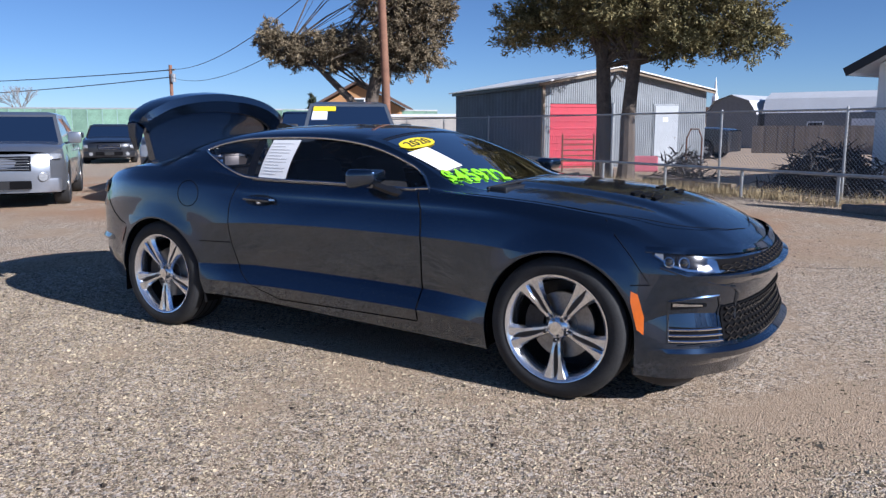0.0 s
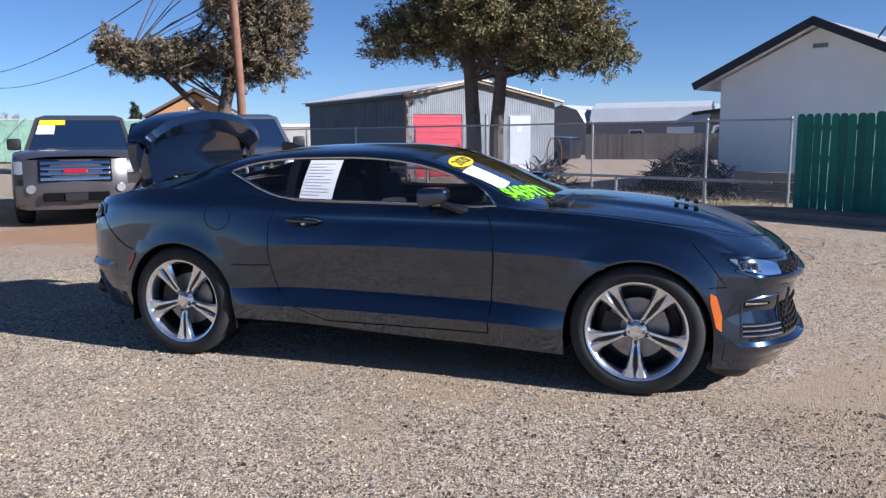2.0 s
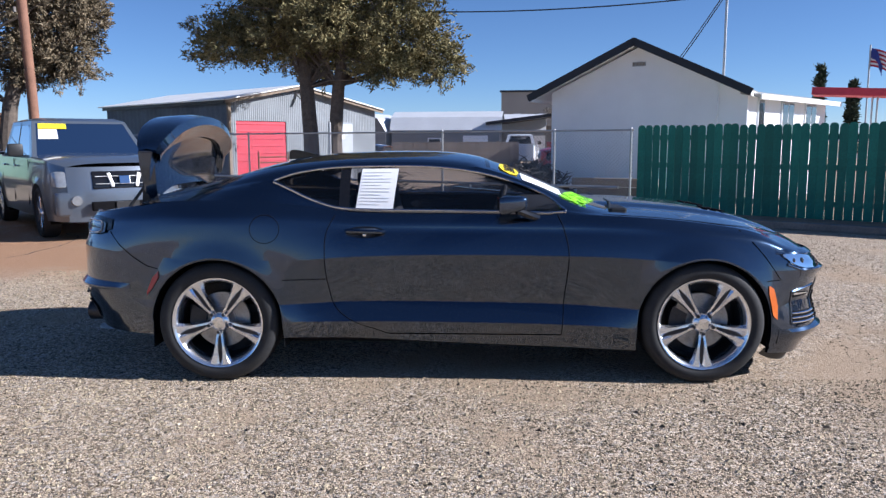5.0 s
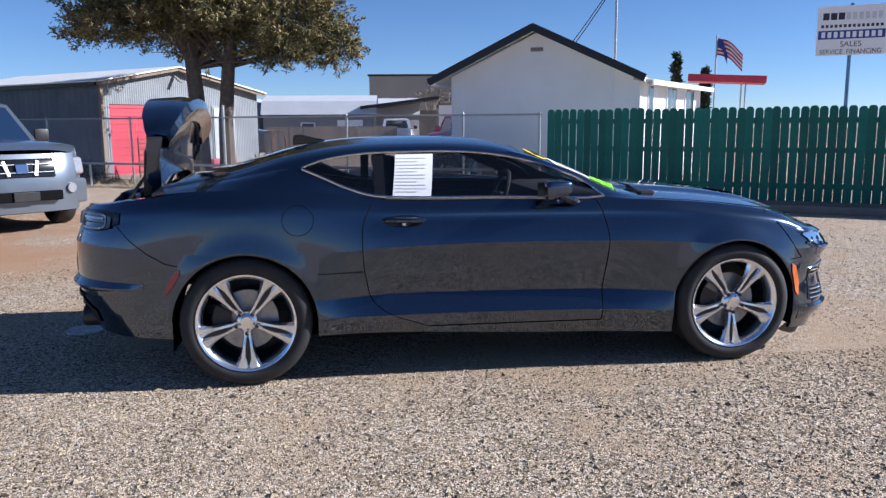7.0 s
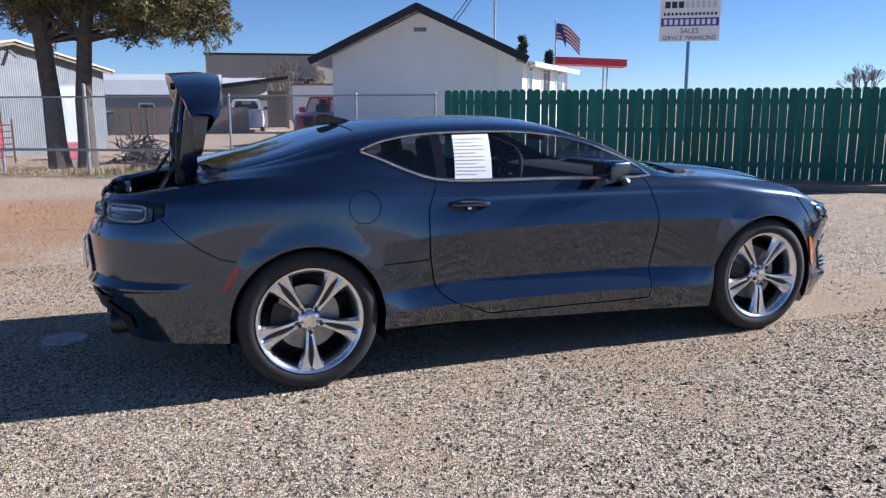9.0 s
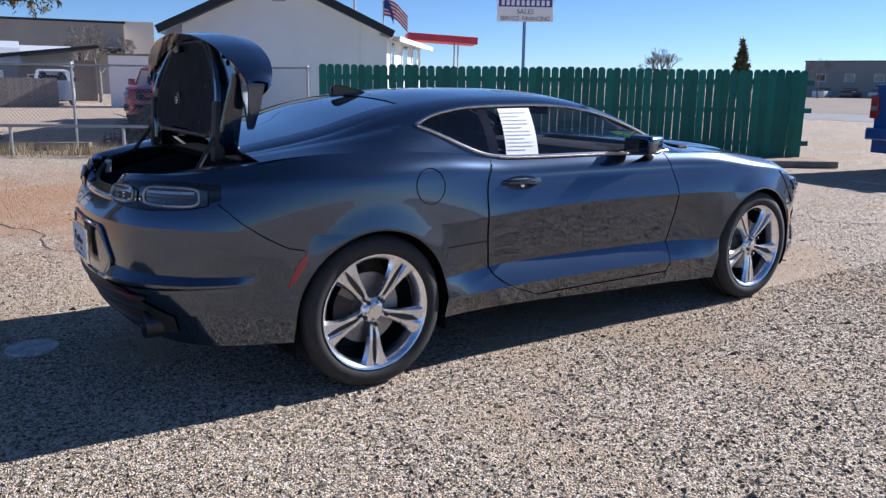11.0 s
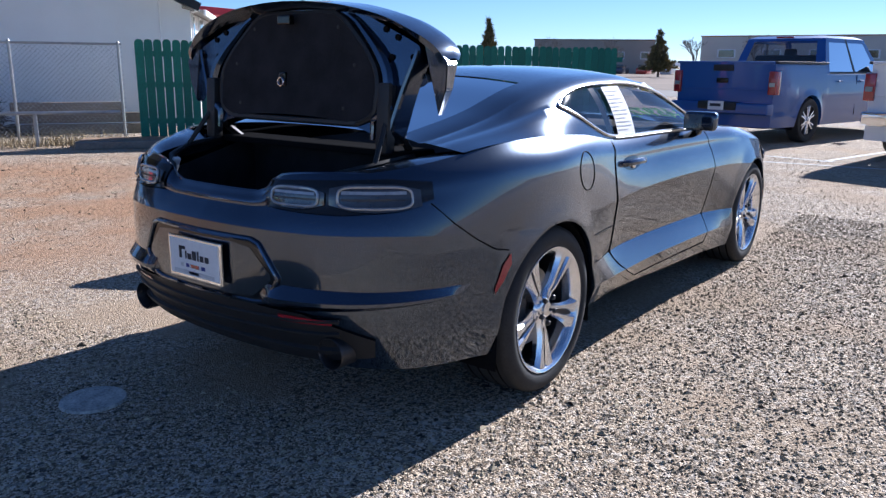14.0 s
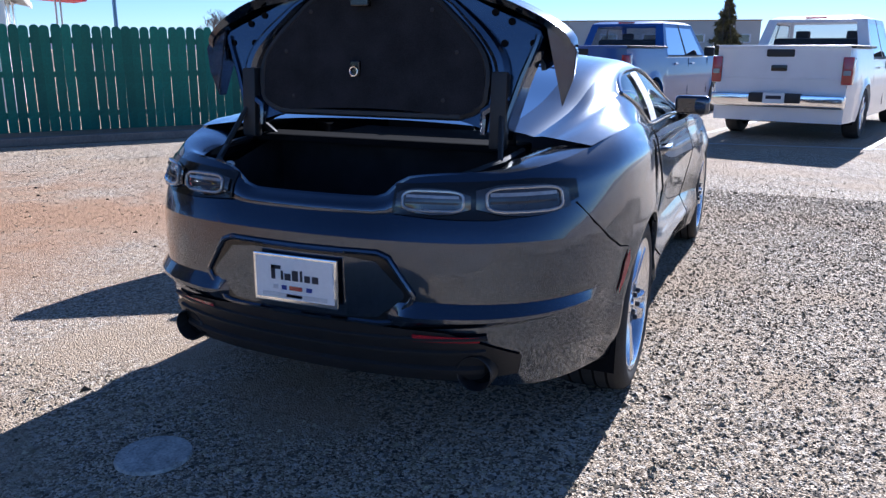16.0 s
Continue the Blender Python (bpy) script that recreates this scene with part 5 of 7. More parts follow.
part("service_mast", tube([(4.22, 1.5, 2.6), (4.22, 1.5, 4.75)], .03, 8), M_rail, house, "", True)
part("mast_head", tube([(4.22, 1.5, 4.65), (4.14, 1.48, 4.80), (4.09, 1.47, 4.75)], .035, 8), M_rail, house, "", True)
# low wing that splays out along the far side, with a shallow roof over its windows
wing_m = Matrix.Translation((wr - .03, wy + .12, 0)) @ Euler((0, 0, radians(-15))).to_matrix().to_4x4()
wbm = box_bm((.20, 5.2, EZ - .06), (-.10, 2.6, (EZ - .06) / 2))
bmesh.ops.transform(wbm, matrix=wing_m, verts=wbm.verts)
part("wing_wall", wbm, M_white, house)
wbm = box_bm((.70, 5.4, .07), (.02, 2.55, EZ - .01), .01, None, Euler((0, radians(12), 0)).to_matrix().to_4x4())
bmesh.ops.transform(wbm, matrix=wing_m, verts=wbm.verts)
part("wing_roof", wbm, M_shingle, house, "grey shallow roof edge")
wbm = box_bm((.05, 5.4, .11), (.36, 2.55, EZ - .09), .006)
bmesh.ops.transform(wbm, matrix=wing_m, verts=wbm.verts)
part("wing_fascia", wbm, M_white, house)
for y, ww in ((.75, .34), (2.4, .8), (4.0, .8)):
    fr = box_bm((.05, ww, .92), (.015, y, 1.88), .006)
    bmesh.ops.transform(fr, matrix=wing_m, verts=fr.verts)
    win = part("window", fr, M_white, house)
    for k in (-1, 1):
        pn = box_bm((.02, ww * .42, .80), (.036, y + k * ww * .235, 1.88))
        bmesh.ops.transform(pn, matrix=wing_m, verts=pn.verts)
        part("pane", pn, M_smoke, win)

# ---- metal shed ----
SC, SR, SL = Vector((-7.22, 18.69, 0)), Vector((-3.24, 23.36, 0)), Vector((-14.2, 22.9, 0))
sx_ = (SR - SC).normalized()
sy_ = Vector((-sx_.y, sx_.x, 0))
shed = thing("metal_shed", "corrugated metal shed with white roof and red door", "shed", Matrix.Translation(SC) @ Matrix((sx_, sy_, Vector((0, 0, 1)))).transposed().to_4x4())
SW, SD = (SR - SC).length, 8.2
e_l, e_m, e_r = 2.68, 3.18, 2.50
ridge = 2.6
red0, red1, redh = .25, 2.15, 2.05


def roof_h(x):
    return e_l + (e_m - e_l) * x / ridge if x < ridge else e_m + (e_r - e_m) * (x - ridge) / (SW - ridge)


def corrugated(name, x0, x1, z0f, z1f, pitch, amp, material, parent, m, label=""):
    """Sheet along x with a wave in y."""
    n = int((x1 - x0) / pitch * 6)
    bot, top = [], []
    for i in range(n + 1):
        x = x0 + (x1 - x0) * i / n
        y = amp * math.sin(2 * math.pi * (x - x0) / pitch)
        bot.append(m @ Vector((x, y, z0f(x))))
        top.append(m @ Vector((x, y, z1f(x))))
    return grid_mesh(name, [bot, top], material, parent, label)


I4 = Matrix.Identity(4)
zero = lambda x: 0.0
corrugated("front_sheet", 0, red0, zero, roof_h, .076, .009, M_corr, shed, I4)
corrugated("front_sheet", red0, red1, lambda x: redh, roof_h, .076, .009, M_corr, shed, I4)
corrugated("front_sheet", red1, SW, zero, roof_h, .076, .009, M_corr, shed, I4)
side_m = Matrix(((0, -1, 0, 0), (1, 0, 0, 0), (0, 0, 1, 0), (0, 0, 0, 1)))
corrugated("side_sheet", 0, SD, zero, lambda x: e_l, .30, .008, M_dullsheet, shed, side_m)
corrugated("side_sheet", 0, SD, zero, lambda x: e_r, .076, .009, M_corr, shed, Matrix.Translation((SW, 0, 0)) @ side_m)
red = part("roll_door", box_bm((red1 - red0, .04, redh), ((red0 + red1) / 2, .05, redh / 2)), M_reddoor, shed, "red painted roll-up door")
for i in range(9):
    part("door_rib", box_bm((red1 - red0 - .04, .02, .05), ((red0 + red1) / 2, .025, .12 + i * .23), .006), M_reddoor, red)
part("corner_post", box_bm((.10, .10, e_l), (.0, .0, e_l / 2), .01), M_wood, shed)
side_door = part("side_door", box_bm((.90, .05, 2.0), (4.55, -.03, 1.0), .006), M_greydoor, shed, "pale grey steel door")
part("door_frame", box_bm((1.0, .03, 2.06), (4.55, -.012, 1.03), .004), M_corr, shed)
part("door_knob", box_bm((.05, .05, .05), (4.90, -.07, .95), .015), M_steel, side_door)
part("door_sign", box_bm((.2, .01, .14), (4.5, -.06, 1.55)), M_paper, side_door)
for x0, x1, z0_, z1_ in ((-.25, ridge, roof_h(0) - .05, e_m), (ridge, SW + .2, e_m, e_r - .02)):
    L_ = math.hypot(x1 - x0, z1_ - z0_)
    t = Euler((0, -math.atan2(z1_ - z0_, x1 - x0), 0)).to_matrix().to_4x4()
    part("roof_sheet", box_bm((L_, SD + .5, .04), ((x0 + x1) / 2, SD / 2 - .05, (z0_ + z1_) / 2 + .05), 0, None, t), M_roofwhite, shed)
    part("roof_fascia", box_bm((L_, .04, .14), ((x0 + x1) / 2, -.22, (z0_ + z1_) / 2 + .0), 0, None, t), M_wood, shed)
part("eave_board", box_bm((.05, SD, .12), (-.15, SD / 2, e_l - .06)), M_trimblack, shed)
part("lamp_arm", box_bm((.10, .35, .05), (2.6, -.18, 2.85), .01, None, Euler((radians(35), 0, 0)).to_matrix().to_4x4()), M_rail, shed)


# ---- vehicles standing round the lot ----
def vehicle(name, label, m, L, W, hood, belt, roof, cabin, wheels, r, colour, bed=None, nose=.95, front=None, rear=None, sticker=False, clear=True, rimmat=None):
    """A parked vehicle: x forward from its middle. cabin: base and top of the windscreen, top and base of the back."""
    v = thing(name, label, "car" if bed is None else "pickup truck", m, "parked vehicles")
    hw = W / 2
    xf, xr = wheels
    ar = r * 1.16

    def top(x):
        if x > cabin[0]:
            u = (x - cabin[0]) / (L / 2 - cabin[0])
            return belt + .02 + (hood - belt) * min(1, u * 1.6) - .11 * max(0, (u - .45) / .55) ** 2.2
        if bed and x < cabin[3]:
            return bed
        return belt

    def wide(x):
        k = max(0, (abs(x) - (L / 2 - .45)) / .45)
        return hw - (.20 if x > 0 else .07) * k * k

    def low(x):
        z = r * .75
        for w in wheels:
            if abs(x - w) < ar:
                z = max(z, r + math.sqrt(ar * ar - (x - w) ** 2) * .98)
        return z

    xs = list(np.linspace(-L / 2, L / 2, 46))
    for w in wheels:
        xs += [w - ar * .999 * math.cos(math.pi * k / 18) for k in range(19)] + [w - ar - .002, w + ar + .002]
    if bed:
        xs += [cabin[3] - .002, cabin[3] + .002]
    xs = sorted(x for x in xs if abs(x) <= L / 2)
    for side in (-1, 1):
        g = []
        for x in xs:
            a, b = low(x), top(x)
            col = [Vector((x, side * (wide(x) - .08), a))]
            for k in range(13):
                z = a + (b - a) * k / 12
                q = (z - .25) / (belt - .25)
                y = wide(x) - .05 * (1 - min(1, q * 2.2)) ** 2 - .05 * max(0, q - .62) ** 1.5 * 3 + (.006 if abs(q - .62) < .04 else 0)
                for w in wheels:
                    d = math.hypot(x - w, z - r)
                    if d < ar + .09:
                        y += .025 * (1 - abs(d - ar) / .09) if d > ar - .09 else 0
                col.append(Vector((x, side * y, z)))
            g.append(col)
        grid_mesh("body_side", g, colour, v, flip=(side > 0), sharp=35)
    g = []
    for x in xs:
        if bed and x < cabin[3]:
            z, y = top(x) - .12, wide(x) - .09
        else:
            z, y = top(x), wide(x) - .05 * max(0, (top(x) - .25) / (belt - .25) - .62) ** 1.5 * 3
        g.append([Vector((x, y * (k / 8 - 1), z + (.05 * (1 - (k / 8 - 1) ** 4) if not (bed and x < cabin[3]) else 0))) for k in range(17)])
    grid_mesh("upper_panel", g, colour, v, sharp=40)
    for x, sgn in ((L / 2, 1), (-L / 2, -1)):
        a, b, w = low(x), top(x), wide(x)
        g = []
        for i in range(7):
            z = a + (b - a) * i / 6
            g.append([Vector((x + sgn * .05 * (1 - (k / 8 - 1) ** 2), w * (k / 8 - 1), z)) for k in range(17)])
        grid_mesh("front_panel" if sgn > 0 else "tailgate", g, colour, v, flip=sgn < 0, sharp=40)
    if bed:
        for side in (-1, 1):
            part("bed_rail", box_bm((cabin[3] + L / 2, .10, .04), ((cabin[3] - L / 2) / 2, side * (hw - .06), bed - .005), .012), M_black, v, "black bed rail cap", True)
        part("gate_cap", box_bm((.07, W - .16, .05), (-L / 2 - .01, 0, bed - .01), .015), colour, v, "", True)
    # cabin
    bw_, tw = hw - .07, hw * .76
    base = [(cabin[0], bw_, belt), (cabin[3], bw_, belt)]
    P = {}
    for side in (-1, 1):
        P[side] = [Vector((cabin[0], side * bw_, belt)), Vector((cabin[1], side * tw, roof - .05)), Vector((cabin[2], side * tw, roof - .05)), Vector((cabin[3], side * bw_, belt))]
    bm = bmesh.new()
    vs = {s_: [bm.verts.new(p) for p in P[s_]] for s_ in P}
    rf = [bm.verts.new((x, y, roof)) for x, y in ((cabin[1] - .12, -tw + .14), (cabin[2] + .12, -tw + .14), (cabin[2] + .12, tw - .14), (cabin[1] - .12, tw - .14))]
    bm.faces.new(rf)
    bm.faces.new((vs[-1][1], vs[-1][2], rf[1], rf[0])); bm.faces.new((vs[1][2], vs[1][1], rf[3], rf[2]))
    bm.faces.new((vs[1][1], vs[-1][1], rf[0], rf[3])); bm.faces.new((vs[-1][2], vs[1][2], rf[2], rf[1]))
    part("roof", bm, colour, v, "", True, 60)

    def quad(a, b, c, d, u0, u1, w0, w1, off, nm, material, parent=v):
        pt = lambda u, w: (a * (1 - u) + b * u) * (1 - w) + (d * (1 - u) + c * u) * w
        n = (b - a).cross(d - a).normalized()
        g = [[pt(u0 + (u1 - u0) * i / 3, w0 + (w1 - w0) * k / 3) + n * off for k in range(4)] for i in range(4)]
        return grid_mesh(nm, g, material, parent)

    for side in (-1, 1):
        a, b, c, d = P[side]
        order = (a, d, c, b) if side > 0 else (d, a, b, c)
        # window frame pieces as strips, glass between
        n_win = 2 if (cabin[0] - cabin[3]) > 1.6 else 1
        edges = [0.05] + [0.5] * (n_win - 1) + [.94]
        for k in range(n_win):
            e0, e1 = edges[k] + (.02 if k else .02), edges[k + 1] - .02
            quad(*order, e0, e1, .06, .90, 0, "side_window", M_tint)
        quad(*order, 0, edges[0] + .02, 0, 1, 0.002, "pillar", colour)
        quad(*order, edges[-1] - .02, 1, 0, 1, 0.002, "pillar", colour)
        if n_win == 2:
            quad(*order, .48, .52, 0, 1, 0.002, "pillar", M_black)
        quad(*order, 0, 1, .88, 1, 0.001, "roof_rail", colour)
        quad(*order, 0, 1, 0, .07, 0.001, "belt_strip", M_black)
        for x in (cabin[0] - .05, (cabin[0] + cabin[3]) / 2):
            part("door_seam", tube([(x, side * (hw + .001 - .0), .45), (x, side * (hw - .02), belt - .02)], .006, 4), M_dark, v)
        mm = part("door_mirror", box_bm((.10, .22, .20), (cabin[0] - .30, side * (hw + .10), belt + .12), .04), colour if bed is None else M_black, v, "", True)
        hx_ = (cabin[0] + cabin[3]) / 2
        for dx in (.18, -.75):
            part("door_handle", box_bm((.17, .03, .03), (hx_ + dx, side * (hw + .008), belt - .13), .01), colour, v)
    quad(P[-1][0], P[1][0], P[1][1], P[-1][1], .04, .96, .04, .93, 0, "windscreen", M_screen)
    quad(P[1][3], P[-1][3], P[-1][2], P[1][2], .10, .90, .10, .92, 0, "rear_window", M_tint)
    quad(P[1][3], P[-1][3], P[-1][2], P[1][2], 0, .10, 0, 1, 0.001, "pillar", colour)
    quad(P[1][3], P[-1][3], P[-1][2], P[1][2], .90, 1, 0, 1, 0.001, "pillar", colour)
    quad(P[1][3], P[-1][3], P[-1][2], P[1][2], 0, 1, .92, 1, 0.0012, "roof_rail", colour)
    for u in (0.0, .96):
        quad(P[-1][0], P[1][0], P[1][1], P[-1][1], u, u + .04, 0, 1, 0.001, "pillar", colour)
    quad(P[-1][0], P[1][0], P[1][1], P[-1][1], 0, 1, .93, 1, 0.0012, "roof_rail", colour)
    for y in (-hw * .42, hw * .42):
        bm = box_bm((.14, .46, .62), (cabin[1] - .45, y, belt), .06)
        box_bm((.10, .25, .18), (cabin[1] - .50, y, belt + .40), .04, bm)
        part("seat", bm, M_cabin, v, "", True)
    if bed:
        part("rear_seat", box_bm((.16, W * .7, .7), (cabin[2] + .25, 0, belt + .0), .06), M_cabin, v, "", True)
    part("dashboard", box_bm((.3, W * .75, .2), (cabin[0] - .25, 0, belt - .04), .05), M_cabin, v, "", True)
    if sticker:
        quad(P[-1][0], P[1][0], P[1][1], P[-1][1], .06, .34, .78, .92, .008, "year_sticker", M_yellow)
        quad(P[-1][0], P[1][0], P[1][1], P[-1][1], .06, .24, .50, .76, .008, "price_sheet", M_paper)
    # wheels
    for x in wheels:
        for side in (-1, 1):
            wh = new("wheel")
            wh.parent = v
            wh.matrix_basis = Matrix.Translation((x, side * (hw - .11), r)) @ Euler((0, 0, 0 if side < 0 else math.pi)).to_matrix().to_4x4()
            k = r / .352
            part("tyre", lathe([(.24 * k, -.10), (.30 * k, -.125), (.335 * k, -.115), (.352 * k, -.08), (.352 * k, .08), (.33 * k, .115), (.24 * k, .12)], 36), M_rubber, wh, "", True)
            rim = part("rim", lathe([(.245 * k, -.105), (.235 * k, -.11), (.225 * k, -.09), (.21 * k, .0), (.0, .02)], 36), M_pocket, wh, "", True)
            for j in range(12):
                a0 = math.pi / 3 * (j // 2) + (.16 if j % 2 else -.16)
                t = Euler((0, -a0, 0)).to_matrix().to_4x4()
                part("spoke", box_bm((.026 * k, .03, .20 * k), t @ Vector((0, -.09, .125 * k)), .008, None, t), rimmat or M_alloy, wh)
            part("hub", lathe([(.07 * k, -.08), (.06 * k, -.115), (.0, -.12)], 20), rimmat or M_alloy, wh, "", True)
        for side in (-1, 1):
            g = [[Vector((x + (ar + .004) * math.cos(math.pi * q / 16), side * y, r + (ar + .004) * math.sin(math.pi * q / 16) if 0 < q < 16 else r * .6)) for y in (hw - .05, hw - .3, hw * .4)] for q in range(17)]
            grid_mesh("arch_liner", g, M_dark, v, flip=(side > 0))
    part("underbody", box_bm((L * .86, W * .62, .22), (0, 0, r * .9), .03), M_dark, v)
    X = L / 2
    if front:
        gz0, gz1, gw, slats, gm = front["grille"]
        gr = part("grille", box_bm((.07, gw, gz1 - gz0), (X + .025, 0, (gz0 + gz1) / 2), .02), M_gloss, v, "dark front grille", True)
        for k in range(slats):
            part("slat", box_bm((.03, gw - .06, front.get("bar", .03)), (X + .065, 0, gz0 + (gz1 - gz0) * (k + .7) / (slats + .4)), .008), gm, gr)
        for k in range(front.get("upright", 0)):
            part("slat", box_bm((.03, .05, gz1 - gz0 - .04), (X + .066, -gw * .22 + gw * .44 * k / max(1, front["upright"] - 1), (gz0 + gz1) / 2), .008, None, Euler((radians(-14 if k else 14), 0, 0)).to_matrix().to_4x4()), gm, gr)
        if front.get("badge"):
            part("badge", box_bm((.02, front["badge"][0], front["badge"][1]), (X + .085, 0, (gz0 + gz1) / 2), .008), front["badge"][2], gr)
        hz0, hz1, hwid = front["lamp"]
        for side in (-1, 1):
            hl = part("headlamp", box_bm((.22, hwid, hz1 - hz0), (X - .09, side * (hw - hwid / 2 - .035), (hz0 + hz1) / 2), .05, None, Euler((0, 0, side * radians(-12))).to_matrix().to_4x4()), M_clearlens, v, "clear headlamp", True)
            part("fog_lamp", tube([(X + .01, side * (hw - .30), front["fog"]), (X + .06, side * (hw - .30), front["fog"])], [.075, .065], 14), M_clearlens, v, "", True)
        bz0, bz1, bmtl = front["bumper"]
        part("bumper", box_bm((.24, W - .08, bz1 - bz0), (X + .0, 0, (bz0 + bz1) / 2), .06, None, None, 3), bmtl, v, "", True)
        part("intake", box_bm((.08, W * .5, .13), (X + .10, 0, bz0 + .14), .02), M_dark, v)
        part("plate", box_bm((.02, .32, .12), (X + .145, 0, bz0 + .14), .004), M_black, v)
    if rear:
        part("rear_bumper", box_bm((.22, W - .10, .20), (-X - .06, 0, .62), .04, None, None, 3), rear["bumper"], v, "", True)
        part("bumper_step", box_bm((.16, .75, .14), (-X - .12, 0, .66), .02), M_black, v, "", True)
        part("plate", box_bm((.02, .31, .155), (-X - .205, 0, .66), .004), M_paper, v, "white dealer plate")
        part("plate_mark", box_bm((.004, .22, .05), (-X - .218, 0, .67)), M_ink, v)
        for side in (-1, 1):
            tl = part("tail_lamp", box_bm((.16, .15, .40), (-X + .03, side * (hw - .075), 1.07), .02, None, None, 2), M_redlens, v, "red tail lamp", True)
            part("reverse_lamp", box_bm((.02, .10, .07), (-X - .052, side * (hw - .075), 1.04), .004), M_clearlens, tl)
        part("badge", box_bm((.03, .23, .09), (-X - .055, 0, 1.10), .014, None, None, 3), M_gloss, v, "oval badge", True)
        part("gate_handle", box_bm((.03, .40, .11), (-X - .05, 0, bed - .10), .02), M_black, v, "", True)
        part("gate_crease", box_bm((.02, W - .34, .02), (-X - .045, 0, .95), .008), colour, v, "", True)
        part("roof_lamp", box_bm((.05, .34, .035), (cabin[2] - .02, 0, roof - .03), .008), M_redlens, v)
        part("exhaust", tube([(-X + .5, -.62, .48), (-X - .02, -.66, .46)], .04, 10), M_steel, v, "", True)
    if front:
        # the nose rounds off in plan and leans back towards the hood
        for ob in v.children_recursive:
            if ob.type != 'MESH' or ob.parent.name.startswith("wheel"):
                continue
            for vert in ob.data.vertices:
                x, y, z = vert.co
                if x > X - .7:
                    k = (x - X + .7) / .7
                    vert.co.x = x - k * k * (.13 * max(0, (z - .62) / max(.1, hood - .62)) ** 2 + .22 * min(1.2, abs(y) / hw) ** 5)
    return v


def at(x, y, deg):
    return Matrix.Translation((x, y, 0)) @ Euler((0, 0, radians(deg))).to_matrix().to_4x4()


P_blue = paint("bright_blue_paint", (0.004, 0.068, 0.29), 0.0, .5)
P_white = paint("white_truck_paint", (0.72, 0.73, 0.76), 0.0, .35)
P_tan = paint("bronze_grey_paint", (0.105, 0.092, 0.086), .5, .3)
P_slate = paint("blue_grey_paint", (0.15, 0.175, 0.21), .5, .3)
P_silver = paint("silver_paint", (0.28, 0.295, 0.325), .7, .3)
P_char = paint("charcoal_paint", (0.03, 0.032, 0.038), .5, .3)
P_navy = paint("navy_paint", (0.012, 0.022, 0.06), .5, .3)
P_red = paint("red_paint", (0.45, 0.02, 0.02), .1, .3)

TA = -14.0
hb = Vector((math.cos(radians(TA)), math.sin(radians(TA)), 0))
pick = dict(L=5.85, W=2.03, hood=1.22, belt=1.22, roof=1.93, cabin=(1.35, .70, -.88, -1.10), wheels=(1.98, -1.70), r=.40, bed=1.42)
c = Vector((10.29, 2.12, 0)) + hb * 2.95
vehicle("pickup_truck", "bright blue crew-cab pickup truck parked tail towards lot", at(c.x, c.y, TA), colour=P_blue, rear=dict(bumper=P_blue), **pick)
c = Vector((8.63, -1.36, 0)) + hb * 2.95
vehicle("pickup_truck", "white crew-cab pickup truck with chrome rear bumper", at(c.x, c.y, TA), colour=P_white, rear=dict(bumper=M_chrome), **pick)
HA = -50.0
ha = Vector((math.cos(radians(HA)), math.sin(radians(HA)), 0))
c = Vector((-8.15, 5.54, 0)) - ha * 1.70
mid = dict(L=5.3, W=1.89, hood=1.14, belt=1.16, roof=1.79, cabin=(1.05, .38, -1.12, -1.30), wheels=(1.70, -1.50), r=.375, bed=1.22)
vehicle("pickup_truck", "bronze-grey pickup truck with chrome slat grille and year sticker", at(c.x, c.y, HA), colour=P_tan, sticker=True,
        front=dict(grille=(.70, 1.06, 1.05, 4, M_chrome), bar=.045, lamp=(.82, 1.03, .36), fog=.60, bumper=(.34, .66, P_tan), badge=(.34, .07, M_redlens)), **mid)
c = Vector((-5.53, 6.58, 0)) - ha * 1.66
vehicle("pickup_truck", "blue-grey pickup truck with mesh grille, front to the lot", at(c.x, c.y, HA), colour=P_slate, sticker=True,
        front=dict(grille=(.74, .99, .86, 2, M_steel), bar=.012, upright=2, lamp=(.76, .99, .38), fog=.58, bumper=(.36, .70, P_slate), badge=(.15, .12, M_chrome)), **mid)
c = Vector((-14.63, 15.88, 0)) - ha * 1.98
vehicle("pickup_truck", "dark navy pickup truck with chrome bumper behind the lot", at(c.x, c.y, HA), colour=P_navy, 
        front=dict(grille=(.78, 1.12, 1.2, 3, M_chrome), bar=.03, lamp=(.88, 1.10, .34), fog=.56, bumper=(.44, .74, M_chrome)), L=5.8, W=2.0, hood=1.22, belt=1.22, roof=1.87, cabin=(1.35, .70, -.88, -1.10), wheels=(1.98, -1.70), r=.40, bed=1.40)
vehicle("crossover_car", "silver crossover car with dark mesh grille", at(-11.5, 4.15, -38), 4.6, 1.88, .98, 1.02, 1.60, (1.12, .35, -1.55, -2.05), (1.43, -1.43), .36, P_silver,
        front=dict(grille=(.62, .86, .95, 5, M_steel), bar=.012, lamp=(.80, .90, .40), fog=.52, bumper=(.26, .50, P_silver)))
vehicle("sedan_car", "dark charcoal sedan parked far across the lot", at(-24.2, 15.4, -38), 4.8, 1.84, .84, .92, 1.45, (1.1, .35, -1.2, -1.75), (1.42, -1.42), .33, P_char,
        front=dict(grille=(.50, .70, .80, 3, M_chrome), bar=.015, lamp=(.56, .70, .38), fog=.36, bumper=(.24, .46, P_char)))
vehicle("pickup_truck", "white pickup truck in the yard behind the fence", at(3.45, 41.5, 82), colour=P_white, **mid)
vehicle("pickup_truck", "grey pickup truck beside the metal shed", at(-6.2, 29.6, -8), colour=P_char, **pick)
